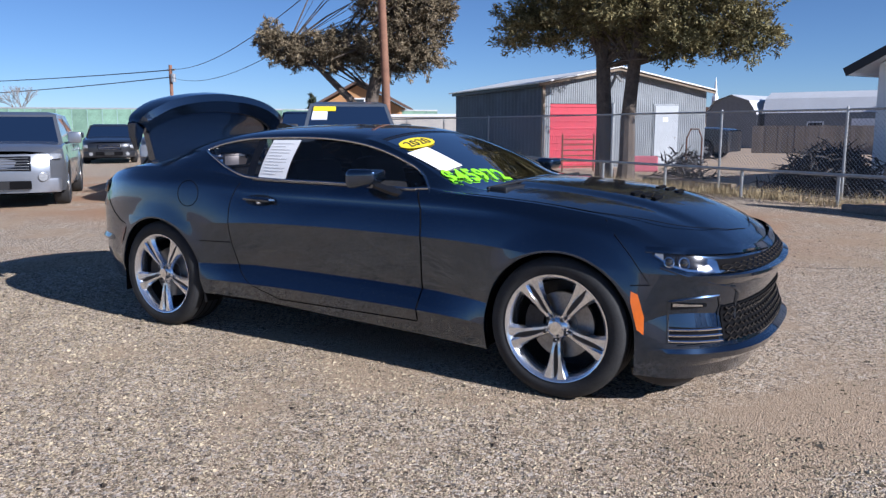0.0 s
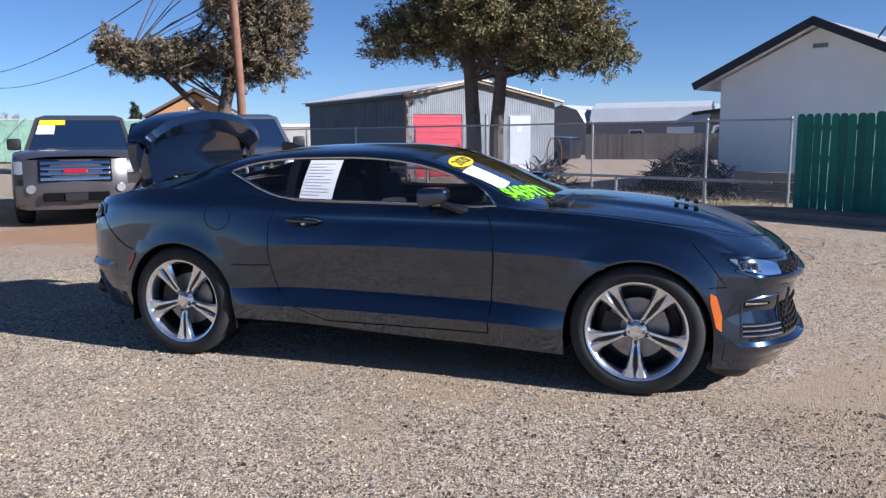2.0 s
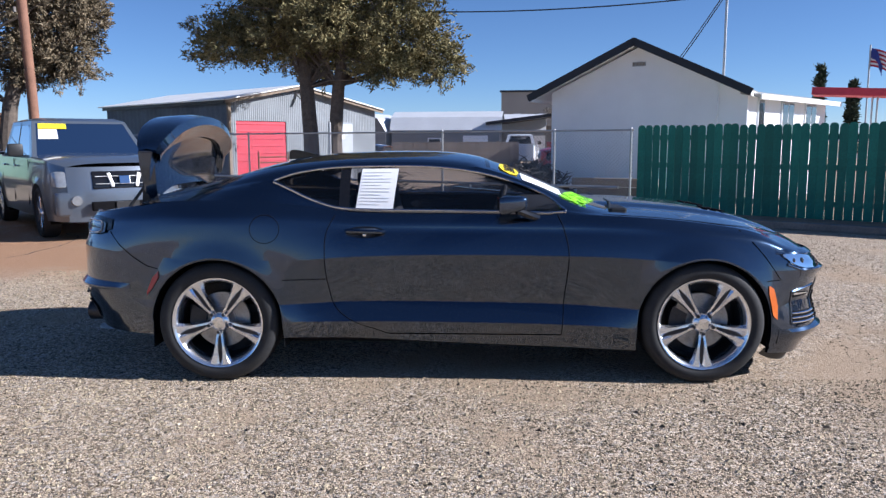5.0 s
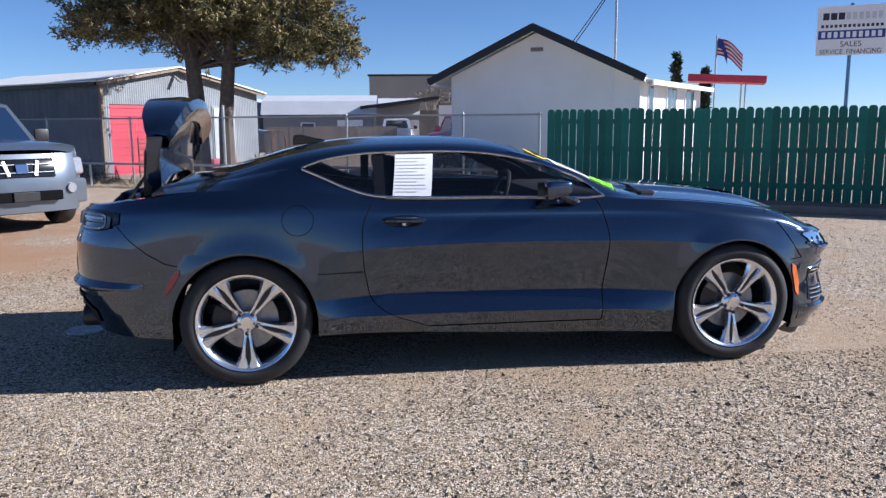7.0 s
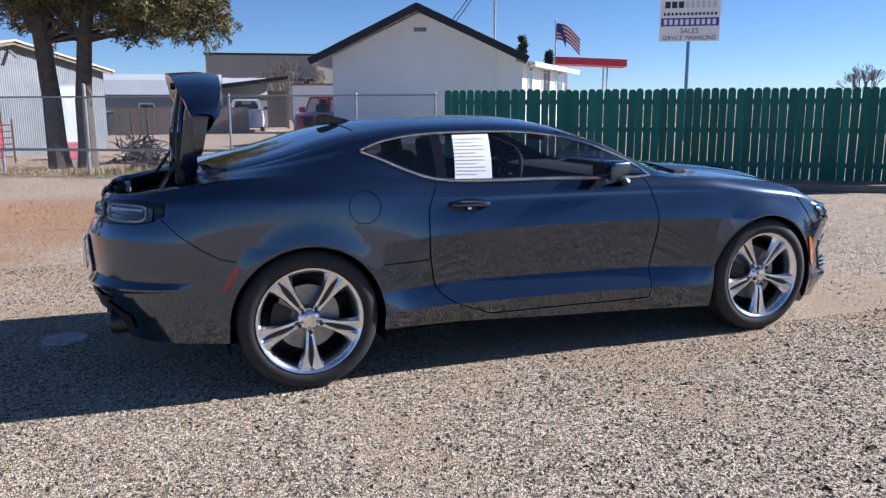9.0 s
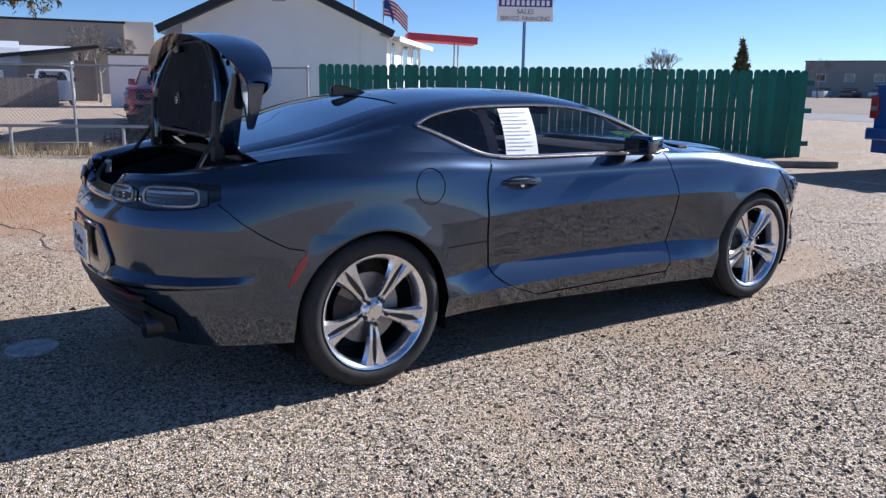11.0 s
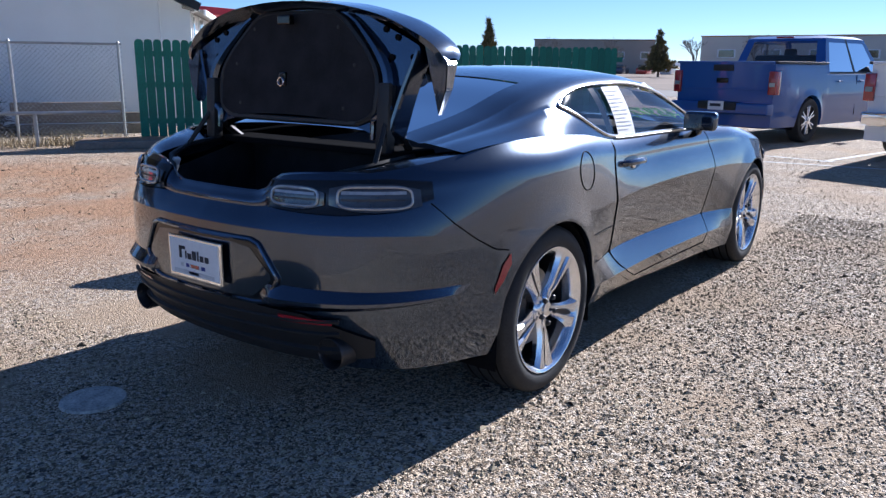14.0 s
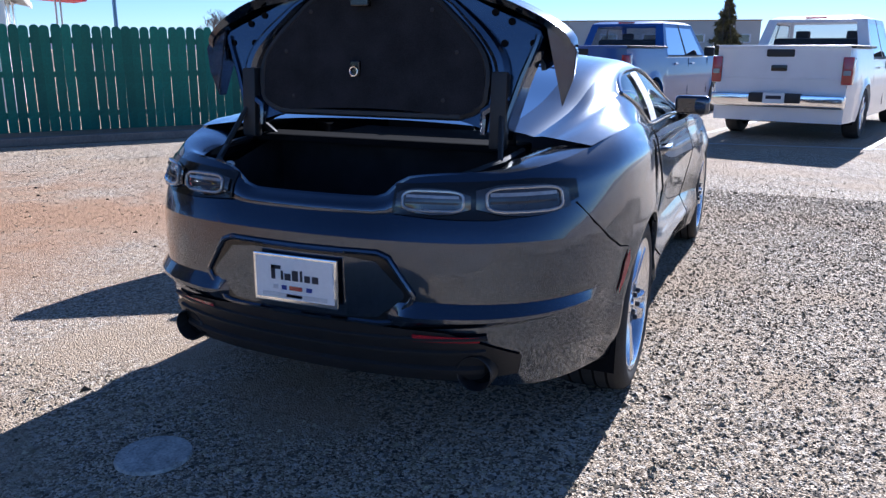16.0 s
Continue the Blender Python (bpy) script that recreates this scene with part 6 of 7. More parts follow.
vehicle("jeep_car", "red off-road car in the yard behind the fence", at(4.2, 23.0, -120), 4.0, 1.75, 1.10, 1.15, 1.75, (.75, .45, -1.6, -1.8), (1.2, -1.2), .38, P_red,
        front=dict(grille=(.72, 1.0, .8, 2, M_black), bar=.02, lamp=(.80, .98, .26), fog=.5, bumper=(.4, .6, M_black)))


# ---- trees ----
def leaf_material(name, a, b, lo=.55, hi=1.5):
    m = mat(name, a, 0.85, 0, 0.3, 2, 20, 0, 0, b, spec=0.2)
    n, l = m.node_tree.nodes, m.node_tree.links
    geo, hsv, rr = n.new("ShaderNodeNewGeometry"), n.new("ShaderNodeHueSaturation"), n.new("ShaderNodeMapRange")
    rr.inputs["To Min"].default_value, rr.inputs["To Max"].default_value = lo, hi
    l.new(geo.outputs["Random Per Island"], rr.inputs["Value"])
    l.new(rr.outputs[0], hsv.inputs["Value"])
    base = n["Principled BSDF"].inputs["Base Color"]
    l.new(base.links[0].from_socket, hsv.inputs["Color"])
    l.new(hsv.outputs[0], base)
    return m


M_leaf = leaf_material("juniper_leaf", (0.095, 0.102, 0.046), (0.30, 0.245, 0.115))
M_leaf2 = leaf_material("dry_juniper_leaf", (0.115, 0.098, 0.06), (0.30, 0.235, 0.15))
M_dead = mat("grey_dead_twig", (0.22, 0.195, 0.17), 0.9, 0, 0.25)
M_cypress = leaf_material("cypress_leaf", (0.045, 0.062, 0.040), (0.085, 0.105, 0.065))


def tree(name, label, base, trunks, lobes, leaves, seed, leafm, size=.11, twigs=160, category="tree"):
    """trunks: lists of points with radii. lobes: centre, radii, share of leaves. Leaves are slim sprays in clumps along shoots."""
    rg = random.Random(seed)
    t = thing(name, label, category, Matrix.Translation(base))
    for pts in trunks:
        part("trunk", tube([p[:3] for p in pts], [p[3] for p in pts], 10), M_bark, t, "", True)
    verts, faces, tw = [], [], bmesh.new()
    total = sum(l[2] for l in lobes)
    for (cx, cy, cz), (rx, ry, rz), share in lobes:
        n_clump = int(leaves * share / total / 60)
        for _ in range(n_clump):
            while True:
                d = Vector((rg.uniform(-1, 1), rg.uniform(-1, 1), rg.uniform(-1, 1)))
                if .15 < d.length < 1:
                    break
            d *= (.72 + .28 * rg.random()) if rg.random() < .75 else .6
            c = Vector((cx + d.x * rx, cy + d.y * ry, cz + d.z * rz))
            if c.z < .3:
                continue
            axis = (Vector((d.x * rx, d.y * ry, d.z * rz * .6)).normalized() + Vector((rg.uniform(-.5, .5), rg.uniform(-.5, .5), rg.uniform(-.3, .5)))).normalized()
            length = rg.uniform(.2, .55) * (rx / 1.6) ** .5
            for k in range(60):
                u = rg.random()
                spread = .05 + .20 * (1 - u) * (1 if u > .15 else u / .15)
                p = c + axis * (u - .5) * length * 1.4 + Vector((rg.gauss(0, 1), rg.gauss(0, 1), rg.gauss(0, 1))) * spread * .5
                q = (axis + Vector((rg.gauss(0, .7), rg.gauss(0, .7), rg.gauss(0, .7)))).normalized() * size * rg.uniform(.6, 1.4)
                w = q.orthogonal().normalized() * size * .22
                w.rotate(Matrix.Rotation(rg.random() * 6.28, 3, q))
                i = len(verts)
                verts += [p - w, p + w, p + q + w * .3, p + q - w * .3]
                faces.append((i, i + 1, i + 2, i + 3))
    link("crown", verts, faces, leafm, t, smooth=False)
    # limbs from the trunks into the lobes
    for k in range(twigs):
        (cx, cy, cz), (rx, ry, rz), share = lobes[rg.randrange(len(lobes))]
        tr = trunks[rg.randrange(len(trunks))]
        j = rg.randrange(max(1, len(tr) // 2), len(tr))
        a = Vector(tr[j][:3])
        d = Vector([max(-.8, min(.8, rg.gauss(0, .5))) for _ in range(3)])
        b = Vector((cx + d.x * rx, cy + d.y * ry, cz + d.z * rz))
        m_ = (a + b) / 2 + Vector((rg.uniform(-.2, .2), rg.uniform(-.2, .2), rg.uniform(0, .3)))
        rad = rg.uniform(.008, .028) if k > 12 else rg.uniform(.03, .06)
        tube([a, m_, b], [rad * 1.6, rad, rad * .4], 5, tw)
    part("limb", tw, M_bark, t)
    return t


tree("juniper_tree", "two-stemmed juniper with ragged dark green crown behind fence", (-3.66, 15.25, 0),
     [[(-.30, 0, 0, .26), (-.34, .02, .5, .22), (-.36, .05, 1.5, .20), (-.45, .1, 2.8, .18), (-.6, .2, 4.2, .14), (-.8, .3, 6.0, .07)],
      [(.28, -.05, 0, .24), (.30, -.05, .5, .20), (.30, -.08, 1.5, .18), (.42, -.1, 2.8, .16), (.65, -.2, 4.2, .12), (.9, -.2, 6.0, .06)]],
     [((-2.3, .2, 4.0), (1.5, 1.5, .85), 1.0), ((-1.0, .2, 4.4), (1.7, 1.8, 1.3), 1.4), ((.6, -.3, 4.3), (1.8, 1.8, 1.2), 1.5), ((2.1, 0, 4.0), (1.6, 1.6, 1.1), 1.3), ((3.1, .2, 3.5), (.9, 1.0, .7), .45),
      ((-1.3, .1, 5.6), (1.7, 1.8, 1.1), 1.2), ((.7, 0, 5.9), (1.9, 1.9, 1.3), 1.5), ((2.2, .1, 5.3), (1.3, 1.4, 1.0), .8), ((1.6, -.6, 3.3), (1.1, 1.0, .55), .5), ((-.4, .2, 7.0), (1.6, 1.6, 1.0), .9), ((-.6, 2.4, 4.0), (1.6, 1.4, 1.0), .8), ((-.2, 3.0, 5.2), (1.8, 1.2, 1.1), .7)],
     125000, 11, M_leaf, .085)
tree("juniper_tree", "leaning brownish juniper beside utility pole", (-14.9, 19.9, 0),
     [[(0, 0, 0, .30), (0, 0, 1.6, .26), (.1, .1, 2.6, .24), (.5, .3, 4.2, .20), (.9, .5, 6.5, .10)], [(0, 0, 1.2, .18), (-.7, -.3, 2.4, .15), (-1.7, -.8, 3.5, .10), (-2.8, -1.3, 4.4, .05)]],
     [((-2.6, -1.2, 4.2), (1.3, 1.2, .75), .9), ((-3.5, -1.6, 4.7), (.7, .7, .8), .4), ((-1.2, -.4, 4.2), (1.3, 1.3, 1.0), 1.0), ((.6, .4, 4.2), (1.6, 1.6, 1.3), 1.5), ((1.7, .8, 4.6), (1.4, 1.5, 1.5), 1.3), ((.9, .5, 6.2), (1.9, 1.8, 1.6), 1.6), ((2.2, 1.0, 5.8), (1.2, 1.3, 1.4), 1.0), ((0.2, .2, 7.6), (1.6, 1.6, 1.2), 1.0)],
     90000, 23, M_leaf2, .10, 55)


def bare_tree(name, label, base, h, spread, seed, depth=5, r0=.09, material=None):
    rg = random.Random(seed)
    t = thing(name, label, "tree", Matrix.Translation(base))
    bm = bmesh.new()

    def grow(p, d, length, r, k):
        q = p + d * length
        mid_ = (p + q) / 2 + Vector((rg.uniform(-1, 1), rg.uniform(-1, 1), 0)) * length * .06
        tube([p, mid_, q], [r, r * .85, r * .7], 5 if k > 2 else 3, bm, False)
        if k == 0:
            return
        for _ in range(3 if k > 1 else 4):
            nd = (d + Vector((rg.gauss(0, spread), rg.gauss(0, spread), rg.gauss(.12, spread * .6)))).normalized()
            grow(q - d * length * rg.uniform(0, .35), nd, length * rg.uniform(.62, .82), max(r * .6, .012), k - 1)

    grow(Vector((0, 0, 0)), Vector((rg.uniform(-.05, .05), rg.uniform(-.05, .05), 1)).normalized(), h * .28, r0, depth)
    part("crown", bm, material or M_dead, t)
    return t


def conifer(base, h, r, seed, label="dark green conifer beyond the road", leafm=None):
    rg = random.Random(seed)
    lobes = [((0, 0, h * (.2 + .75 * k / 7)), (r * (1.05 - k / 7.5), r * (1.05 - k / 7.5), h * .09), 1.1 - k / 8) for k in range(8)]
    return tree("conifer_tree", label, base, [[(0, 0, 0, .16), (0, 0, h * .5, .10), (0, 0, h * .97, .03)]], lobes, 9000, seed, leafm or M_cypress, .28, 30)


# ---- utility poles and wires ----
pole = thing("utility_pole", "tall reddish wooden utility pole", "pole", Matrix.Translation((-13.45, 19.0, 0)))
part("shaft", tube([(0, 0, 0), (-.02, -.05, 3), (-.08, -.15, 6), (-.16, -.3, 10)], [.16, .15, .14, .12], 14), M_polewood, pole, "", True)
part("insulator", tube([(-.25, -.25, 5.35), (-.25, -.25, 5.5)], .05, 8), M_concrete, pole, "", True)
far_pole = thing("utility_pole", "distant wooden utility pole with crossarm", "pole", Matrix.Translation((-62.3, 50.6, 0)), "far poles")
part("shaft", tube([(0, 0, 0), (0, 0, 7.6)], .17, 8), M_polewood, far_pole, "", True)
part("crossarm", box_bm((1.3, .12, .14), (0, 0, 7.1)), M_wood, far_pole)
part("transformer", tube([(.35, 0, 5.9), (.35, 0, 6.7)], .25, 10), M_rail, far_pole, "", True)
M_cable = mat("black_cable", (.015, .015, .016), .6)


def cable(name, a, b, sag, r=.014):
    a, b = Vector(a), Vector(b)
    pts = [a + (b - a) * k / 24 - Vector((0, 0, sag * 4 * (k / 24) * (1 - k / 24))) for k in range(25)]
    return tagged(part(name, tube(pts, r, 5), M_cable, None, "", True), "black overhead cable between poles", "cable", "overhead cables")


cable("overhead_cable", (-13.6, 18.75, 8.0), (-62.3, 50.6, 7.2), 1.3, .025)
cable("overhead_cable", (-13.6, 18.75, 6.3), (-62.3, 50.6, 6.4), 1.5, .020)
cable("overhead_cable", (-62.3, 50.6, 7.1), (-150, 48, 8.5), .8, .05)
cable("overhead_cable", (-62.3, 50.6, 6.4), (-150, 44, 6.5), 1.2, .05)
mast_top = Matrix.Translation(HC) @ house_turn @ Vector((4.14, 1.48, 4.7))
cable("overhead_cable", (-13.6, 18.75, 7.0), mast_top, .9, .016)
cable("overhead_cable", mast_top, Matrix.Translation(HC) @ house_turn @ Vector((2.9, 2.6, 3.35)), .02, .012)
cable("overhead_cable", mast_top + Vector((0, 0, -.08)), Matrix.Translation(HC) @ house_turn @ Vector((3.1, 2.0, 3.3)), .02, .012)

# ---- roadside sign, canopy and flag ----
sa, sb = Vector((16.80, 21.40, 0)), Vector((18.72, 20.24, 0))
sd = (sb - sa).normalized()
sign_m = Matrix.Translation(sa) @ Matrix((sd, Vector((-sd.y, sd.x, 0)), Vector((0, 0, 1)))).transposed().to_4x4()
sign = thing("roadside_sign", "white dealer sign board with dark lettering on blue post", "sign", sign_m)
SWD = (sb - sa).length
M_bluepost = mat("blue_painted_steel", (.10, .22, .36), .5, .2)
part("post", tube([(SWD / 2, .05, 0), (SWD / 2, .05, 5.6)], .07, 12), M_bluepost, sign, "", True)
board = part("board", box_bm((SWD, .10, 1.72), (SWD / 2, 0, 3.80 + .86), .015), M_paper, sign, "white sign face")
up = Matrix(((1, 0, 0, 0), (0, 0, -1, 0), (0, 1, 0, 0), (0, 0, 0, 1)))
words("lettering", "SALES", .27, Matrix.Translation((SWD / 2, -.056, 4.18)) @ up, M_ink, board, "", .002)
words("lettering", "SERVICE  FINANCING", .235, Matrix.Translation((SWD / 2, -.056, 3.92)) @ up, M_ink, board, "", .002, .88)
part("phone_band", box_bm((SWD * .95, .012, .30), (SWD / 2, -.055, 4.52)), M_blueink, board)
for k in range(10):
    part("band_mark", box_bm((.125, .006, .20), (.22 + k * .20, -.064, 4.52)), M_paper, board)
for k in range(14):
    part("address_mark", box_bm((.09, .006, .10), (.18 + k * .145, -.054, 4.82)), M_ink, board)
for k in range(3):
    part("name_mark", box_bm((.20, .006, .24), (.28 + k * .25, -.054, 5.16), .01), M_ink, board)
for k in range(6):
    part("name_mark", box_bm((.13, .006, .24), (1.0 + k * .20, -.054, 5.16), .01), M_print, board)

canopy = thing("red_canopy", "flat red roadside canopy on two thin posts", "canopy", Matrix.Translation((9.5, 16.2, 0)))
cdir = Vector((1.75, -.92, 0)).normalized()
ct = Matrix((cdir, Vector((-cdir.y, cdir.x, 0)), Vector((0, 0, 1)))).transposed().to_4x4()
part("fascia", box_bm((2.1, 1.2, .20), ct @ Vector((.95, .6, 0)) + Vector((0, 0, 2.66)), .01, None, ct @ Euler((0, radians(3), 0)).to_matrix().to_4x4()), M_reddoor, canopy, "red sheet fascia")
for d in (1.35, 1.47):
    p = ct @ Vector((d, .5, 0))
    part("post", tube([(p.x, p.y, 0), (p.x, p.y, 2.6)], .025, 8), M_rail, canopy, "", True)

flag = thing("flag_pole", "flag with red and white stripes on a tall pole", "flag", Matrix.Translation((26.4, 46.9, 0)))
part("pole", tube([(0, 0, 0), (0, 0, 7.5)], .06, 8), M_rail, flag, "", True)
fd = Vector((.80, -.60, 0))
M_stripe_r = mat("flag_red", (.45, .03, .05), .8)
for i in range(9):
    g = []
    for k in range(9):
        u = k / 8
        g.append([Vector((0, 0, 0)) + fd * (.05 + 1.75 * u) + Vector((.10 * math.sin(6 * u), .1 * math.cos(5 * u), 7.3 - .9 * u * u - .3 * u - (i + q) * 1.15 / 9)) for q in (0, 1)])
    grid_mesh("stripe", g, M_stripe_r if i % 2 == 0 else M_paper, flag)
g = [[fd * (.05 + .7 * u) + Vector((.10 * math.sin(6 * u) + .02, .1 * math.cos(5 * u) - .04, 7.31 - .9 * u * u - .3 * u - q * .64)) for q in (0, 1)] for u in np.linspace(0, 1, 5)]
grid_mesh("canton", g, M_blueink, flag)
conifer((22.1, 40.0, 0), 4.6, .16, 41, "slim dark cypress beyond the fence")
conifer((20.3, 40.2, 0), 5.3, .16, 42, "slim dark cypress beyond the fence")

# ---- yard behind the chain-link fence ----
yard = bmesh.new()
M_yard = mat("tan_yard_dirt", (.40, .30, .21), .95, 0, .15, .8, 30, .3)
q = [yard.verts.new(p) for p in ((-2.8, 19.0, .012), (9.0, 16.0, .012), (40, 46, .012), (-40, 60, .012))]
yard.faces.new(q)
tagged(part("yard_dirt", yard, M_yard), "bare tan dirt of the neighbouring yard", "ground", kind="structure")
M_plank = mat("grey_brown_plank", (.20, .17, .145), .9, 0, .2, 3, 30, .1, rand=.15)
pw = thing("plank_fence", "weathered grey-brown plank fence across the yard", "fence", at(-3.9, 36.9, 1))
for i in range(46):
    part("plank", box_bm((.148, .03, 1.35), (.15 * i + .075, rnd.uniform(-.005, .005), .68)), M_plank, pw) if i == 0 else None
    if i:
        ob = new("plank", pw.children[0].data)
        ob.parent = pw
        ob.location = (.15 * i, rnd.uniform(-.005, .005), rnd.uniform(-.015, .015))
M_barnroof = mat("pale_metal_roof", (.70, .71, .72), .4, .2, .08, 1, 20)
M_barnside = mat("grey_barn_siding", (.20, .205, .21), .8, 0, .12)


def barn(x, y, deg, w, d, h, label):
    """Storage barn with a gambrel roof: ridge along local x."""
    b = thing("storage_barn", label, "shed", at(x, y, deg), "storage barns")
    prof = [(-d / 2, 0), (-d / 2, h * .62), (-d * .34, h * .88), (0, h), (d * .34, h * .88), (d / 2, h * .62), (d / 2, 0)]
    part("end_wall", prism([(a, z) for a, z in prof], w, None, Matrix.Rotation(radians(90), 4, 'Z')), M_barnside, b)
    g = [[Vector((sx__ * (w / 2 + .15), a * 1.03, z + .05)) for a, z in prof[1:6]] for sx__ in (-1, 1)]
    grid_mesh("roof", g, M_barnroof, b, "pale sheet metal roof", sharp=10)
    win = part("window", box_bm((.9, .05, .7), (-w * .1, -d / 2 - .02, h * .38)), M_white, b)
    part("pane", box_bm((.75, .02, .55), (-w * .1, -d / 2 - .05, h * .38)), M_smoke, win)
    part("door", box_bm((1.6, .05, 1.7), (w * .28, -d / 2 - .02, .9)), M_white, b)
    return b


barn(-1.0, 47.0, -6, 7.0, 3.6, 3.3, "long grey storage barn with pale metal roof")
barn(4.0, 49.5, -6, 3.2, 3.4, 3.2, "grey storage barn with pale metal roof")
barn(-6.0, 48.0, 70, 4.0, 3.4, 3.2, "dark storage barn seen end-on")
M_beige = mat("grey_beige_stucco", (.36, .33, .29), .85, 0, .08, .4, 20)
M_beige2 = mat("pale_stucco", (.62, .58, .52), .85, 0, .06, .4, 20)


def block_building(name, label, x, y, deg, w, d, h, wall, trim, wins):
    b = thing(name, label, "building", at(x, y, deg))
    part("wall", box_bm((w, d, h), (0, 0, h / 2), .02), wall, b)
    part("roof", box_bm((w + .3, d + .3, .18), (0, 0, h + .09), .02), trim, b)
    for k in range(wins):
        wd = part("window", box_bm((w * .07, .08, h * .22), (-w / 2 + w * (k + .6) / wins, -d / 2 - .03, h * .55)), M_white, b)
        part("pane", box_bm((w * .058, .04, h * .18), (-w / 2 + w * (k + .6) / wins, -d / 2 - .07, h * .55)), M_smoke, wd)
    return b


bb = block_building("commercial_building", "two-storey grey-beige commercial building with flat roof", 9.9, 80, -8, 10.6, 12, 6.3, M_beige, M_trimblack, 4)
part("wing", box_bm((3.0, 9, 6.7), (6.7, 1, 3.35), .02), M_beige2, bb)
part("awning", box_bm((4.5, 2.0, .25), (3.0, -6.8, 3.9)), M_trimblack, bb)
lean = thing("lean_to_shed", "dark open lean-to shed beside the house", "shed", at(4.1, 46.5, -6) @ Matrix.Scale(1.2, 4))
part("roof", box_bm((4.2, 3.2, .16), (0, 0, 2.35), 0, None, Euler((0, radians(-7), 0)).to_matrix().to_4x4()), M_trimblack, lean)
part("wall", box_bm((4.2, .12, 2.0), (0, 1.3, 1.0)), M_plank, lean)
for x in (-2.0, 2.0):
    part("post", box_bm((.12, .12, 2.1), (x, -1.3, 1.05)), M_wood, lean)
annex = thing("low_annex", "low white block annex behind the house", "building", at(5.2, 36.5, -17))
part("wall", box_bm((7, 2, 2.45), (3.5, 1, 1.225)), M_white, annex)
part("coping", box_bm((7.1, 2.1, .10), (3.5, 1, 2.5)), M_concrete, annex)

# brown-roofed bungalow and white wall beyond the parked trucks
bung = thing("bungalow", "orange-walled bungalow with brown gable roof", "house", at(-27.5, 36.0, 30))
M_orange = mat("orange_stucco", (.46, .25, .11), .85, 0, .1, .6, 20)
M_brown = mat("brown_roof", (.13, .08, .06), .85, 0, .2, 1, 30, .2)
part("wall", prism([(-2.6, 0), (2.6, 0), (2.6, 2.6), (0, 4.0), (-2.6, 2.6)], 8, None, Matrix.Translation((0, 4, 0))), M_orange, bung)
for sgn in (-1, 1):
    part("roof_slope", box_bm((3.5, 9, .14), (sgn * 1.45, 4, 3.42), 0, None, Euler((0, sgn * math.atan(1.4 / 2.6), 0)).to_matrix().to_4x4()), M_brown, bung)
wnd = part("window", box_bm((.8, .06, .9), (0, -.02, 2.7)), M_white, bung)
part("pane", box_bm((.65, .03, .75), (0, -.06, 2.7)), M_smoke, wnd)
wallw = thing("white_wall", "long low white wall beyond the lot", "wall", at(-23, 31, 25), kind="structure")
part("wall", box_bm((11, .25, 1.9), (1.5, 0, .95), .01), M_beige2, wallw)
part("coping", box_bm((11.2, .4, .15), (1.5, 0, 1.95)), M_white, wallw)
gfar = thing("screen_fence", "faded green slatted screen fence across the lot", "fence", at(-38, 24, 52))
M_palegreen = mat("faded_green_slat", (.16, .27, .20), .8, 0, .25, 2, 20, rand=.2)
for i in range(60):
    if i == 0:
        s0 = part("slat", box_bm((.78, .05, 2.3), (0, 0, 1.25)), M_palegreen, gfar)
        s0.location = (-26, 0, 0)
    else:
        ob = new("slat", s0.data)
        ob.parent = gfar
        ob.location = (-26 + .8 * i, rnd.uniform(-.02, .02), rnd.uniform(-.03, .03))
part("top_rail", box_bm((48, .08, .08), (-2.4, 0, 2.42)), M_rail, gfar)
chap = thing("chapel", "brown-roofed chapel with white steeple beyond the yard", "building", at(-12.8, 66, 10) @ Matrix.Scale(.6, 4))
part("wall", box_bm((9, 8, 3.6), (0, 4, 1.8)), M_beige2, chap)
part("roof", prism([(-5, 3.6), (5, 3.6), (2.5, 5.0), (-2.5, 5.0)], 9, None, Matrix.Translation((0, 4, 0))), M_brown, chap)
part("steeple", tube([(1.5, 3, 4.6), (1.5, 3, 6.6), (1.5, 3, 6.7), (1.5, 3, 9.4)], [.5, .45, .3, .03], 8), M_white, chap)

# dark brush heap, timber and clutter behind the fence
M_brush = mat("dark_dead_brush", (.055, .048, .045), .95, 0, .4, 5, 40)


def brush_heap(x, y, w, d, h, n, seed):
    rg = random.Random(seed)
    bm = bmesh.new()
    for _ in range(n):
        a = Vector((rg.gauss(0, w / 3), rg.gauss(0, d / 3), 0))
        k = max(0, 1 - (a.x / w) ** 2 * 2.2)
        a.z = rg.uniform(.0, h * k)
        b = a + Vector((rg.gauss(0, .20), rg.gauss(0, .18), rg.gauss(0, .14)))
        b.z = max(.01, b.z)
        tube([a, (a + b) / 2 + Vector((0, 0, rg.uniform(-.04, .08))), b], [rg.uniform(.008, .03), .014, .005], 4, bm, False)
    ob = part("brush_heap", bm, M_brush)
    ob.matrix_basis = at(x, y, -30)
    return tagged(ob, "heap of dark dead branches behind the wire fence", "brush", kind="stuff")


brush_heap(1.5, 12.75, 1.5, .9, .85, 2600, 3)
brush_heap(-2.2, 16.5, .9, .7, .7, 260, 5)
brush_heap(-7.5, 16.9, 1.6, .7, .45, 420, 8)
rack = thing("metal_rack", "rusty wire rack standing by the shed", "rack", at(-5.6, 17.6, 45))
M_rust = mat("rusty_steel", (.16, .075, .045), .85, .2, .3, 8, 60, .2)
for k in range(6):
    part("rack_bar", tube([(-.5, 0, .15 + .16 * k), (.5, 0, .15 + .16 * k)], .02, 6), M_rust, rack)
for x in (-.5, .5):
    part("rack_post", tube([(x, 0, 0), (x, 0, 1.1)], .025, 6), M_rust, rack)
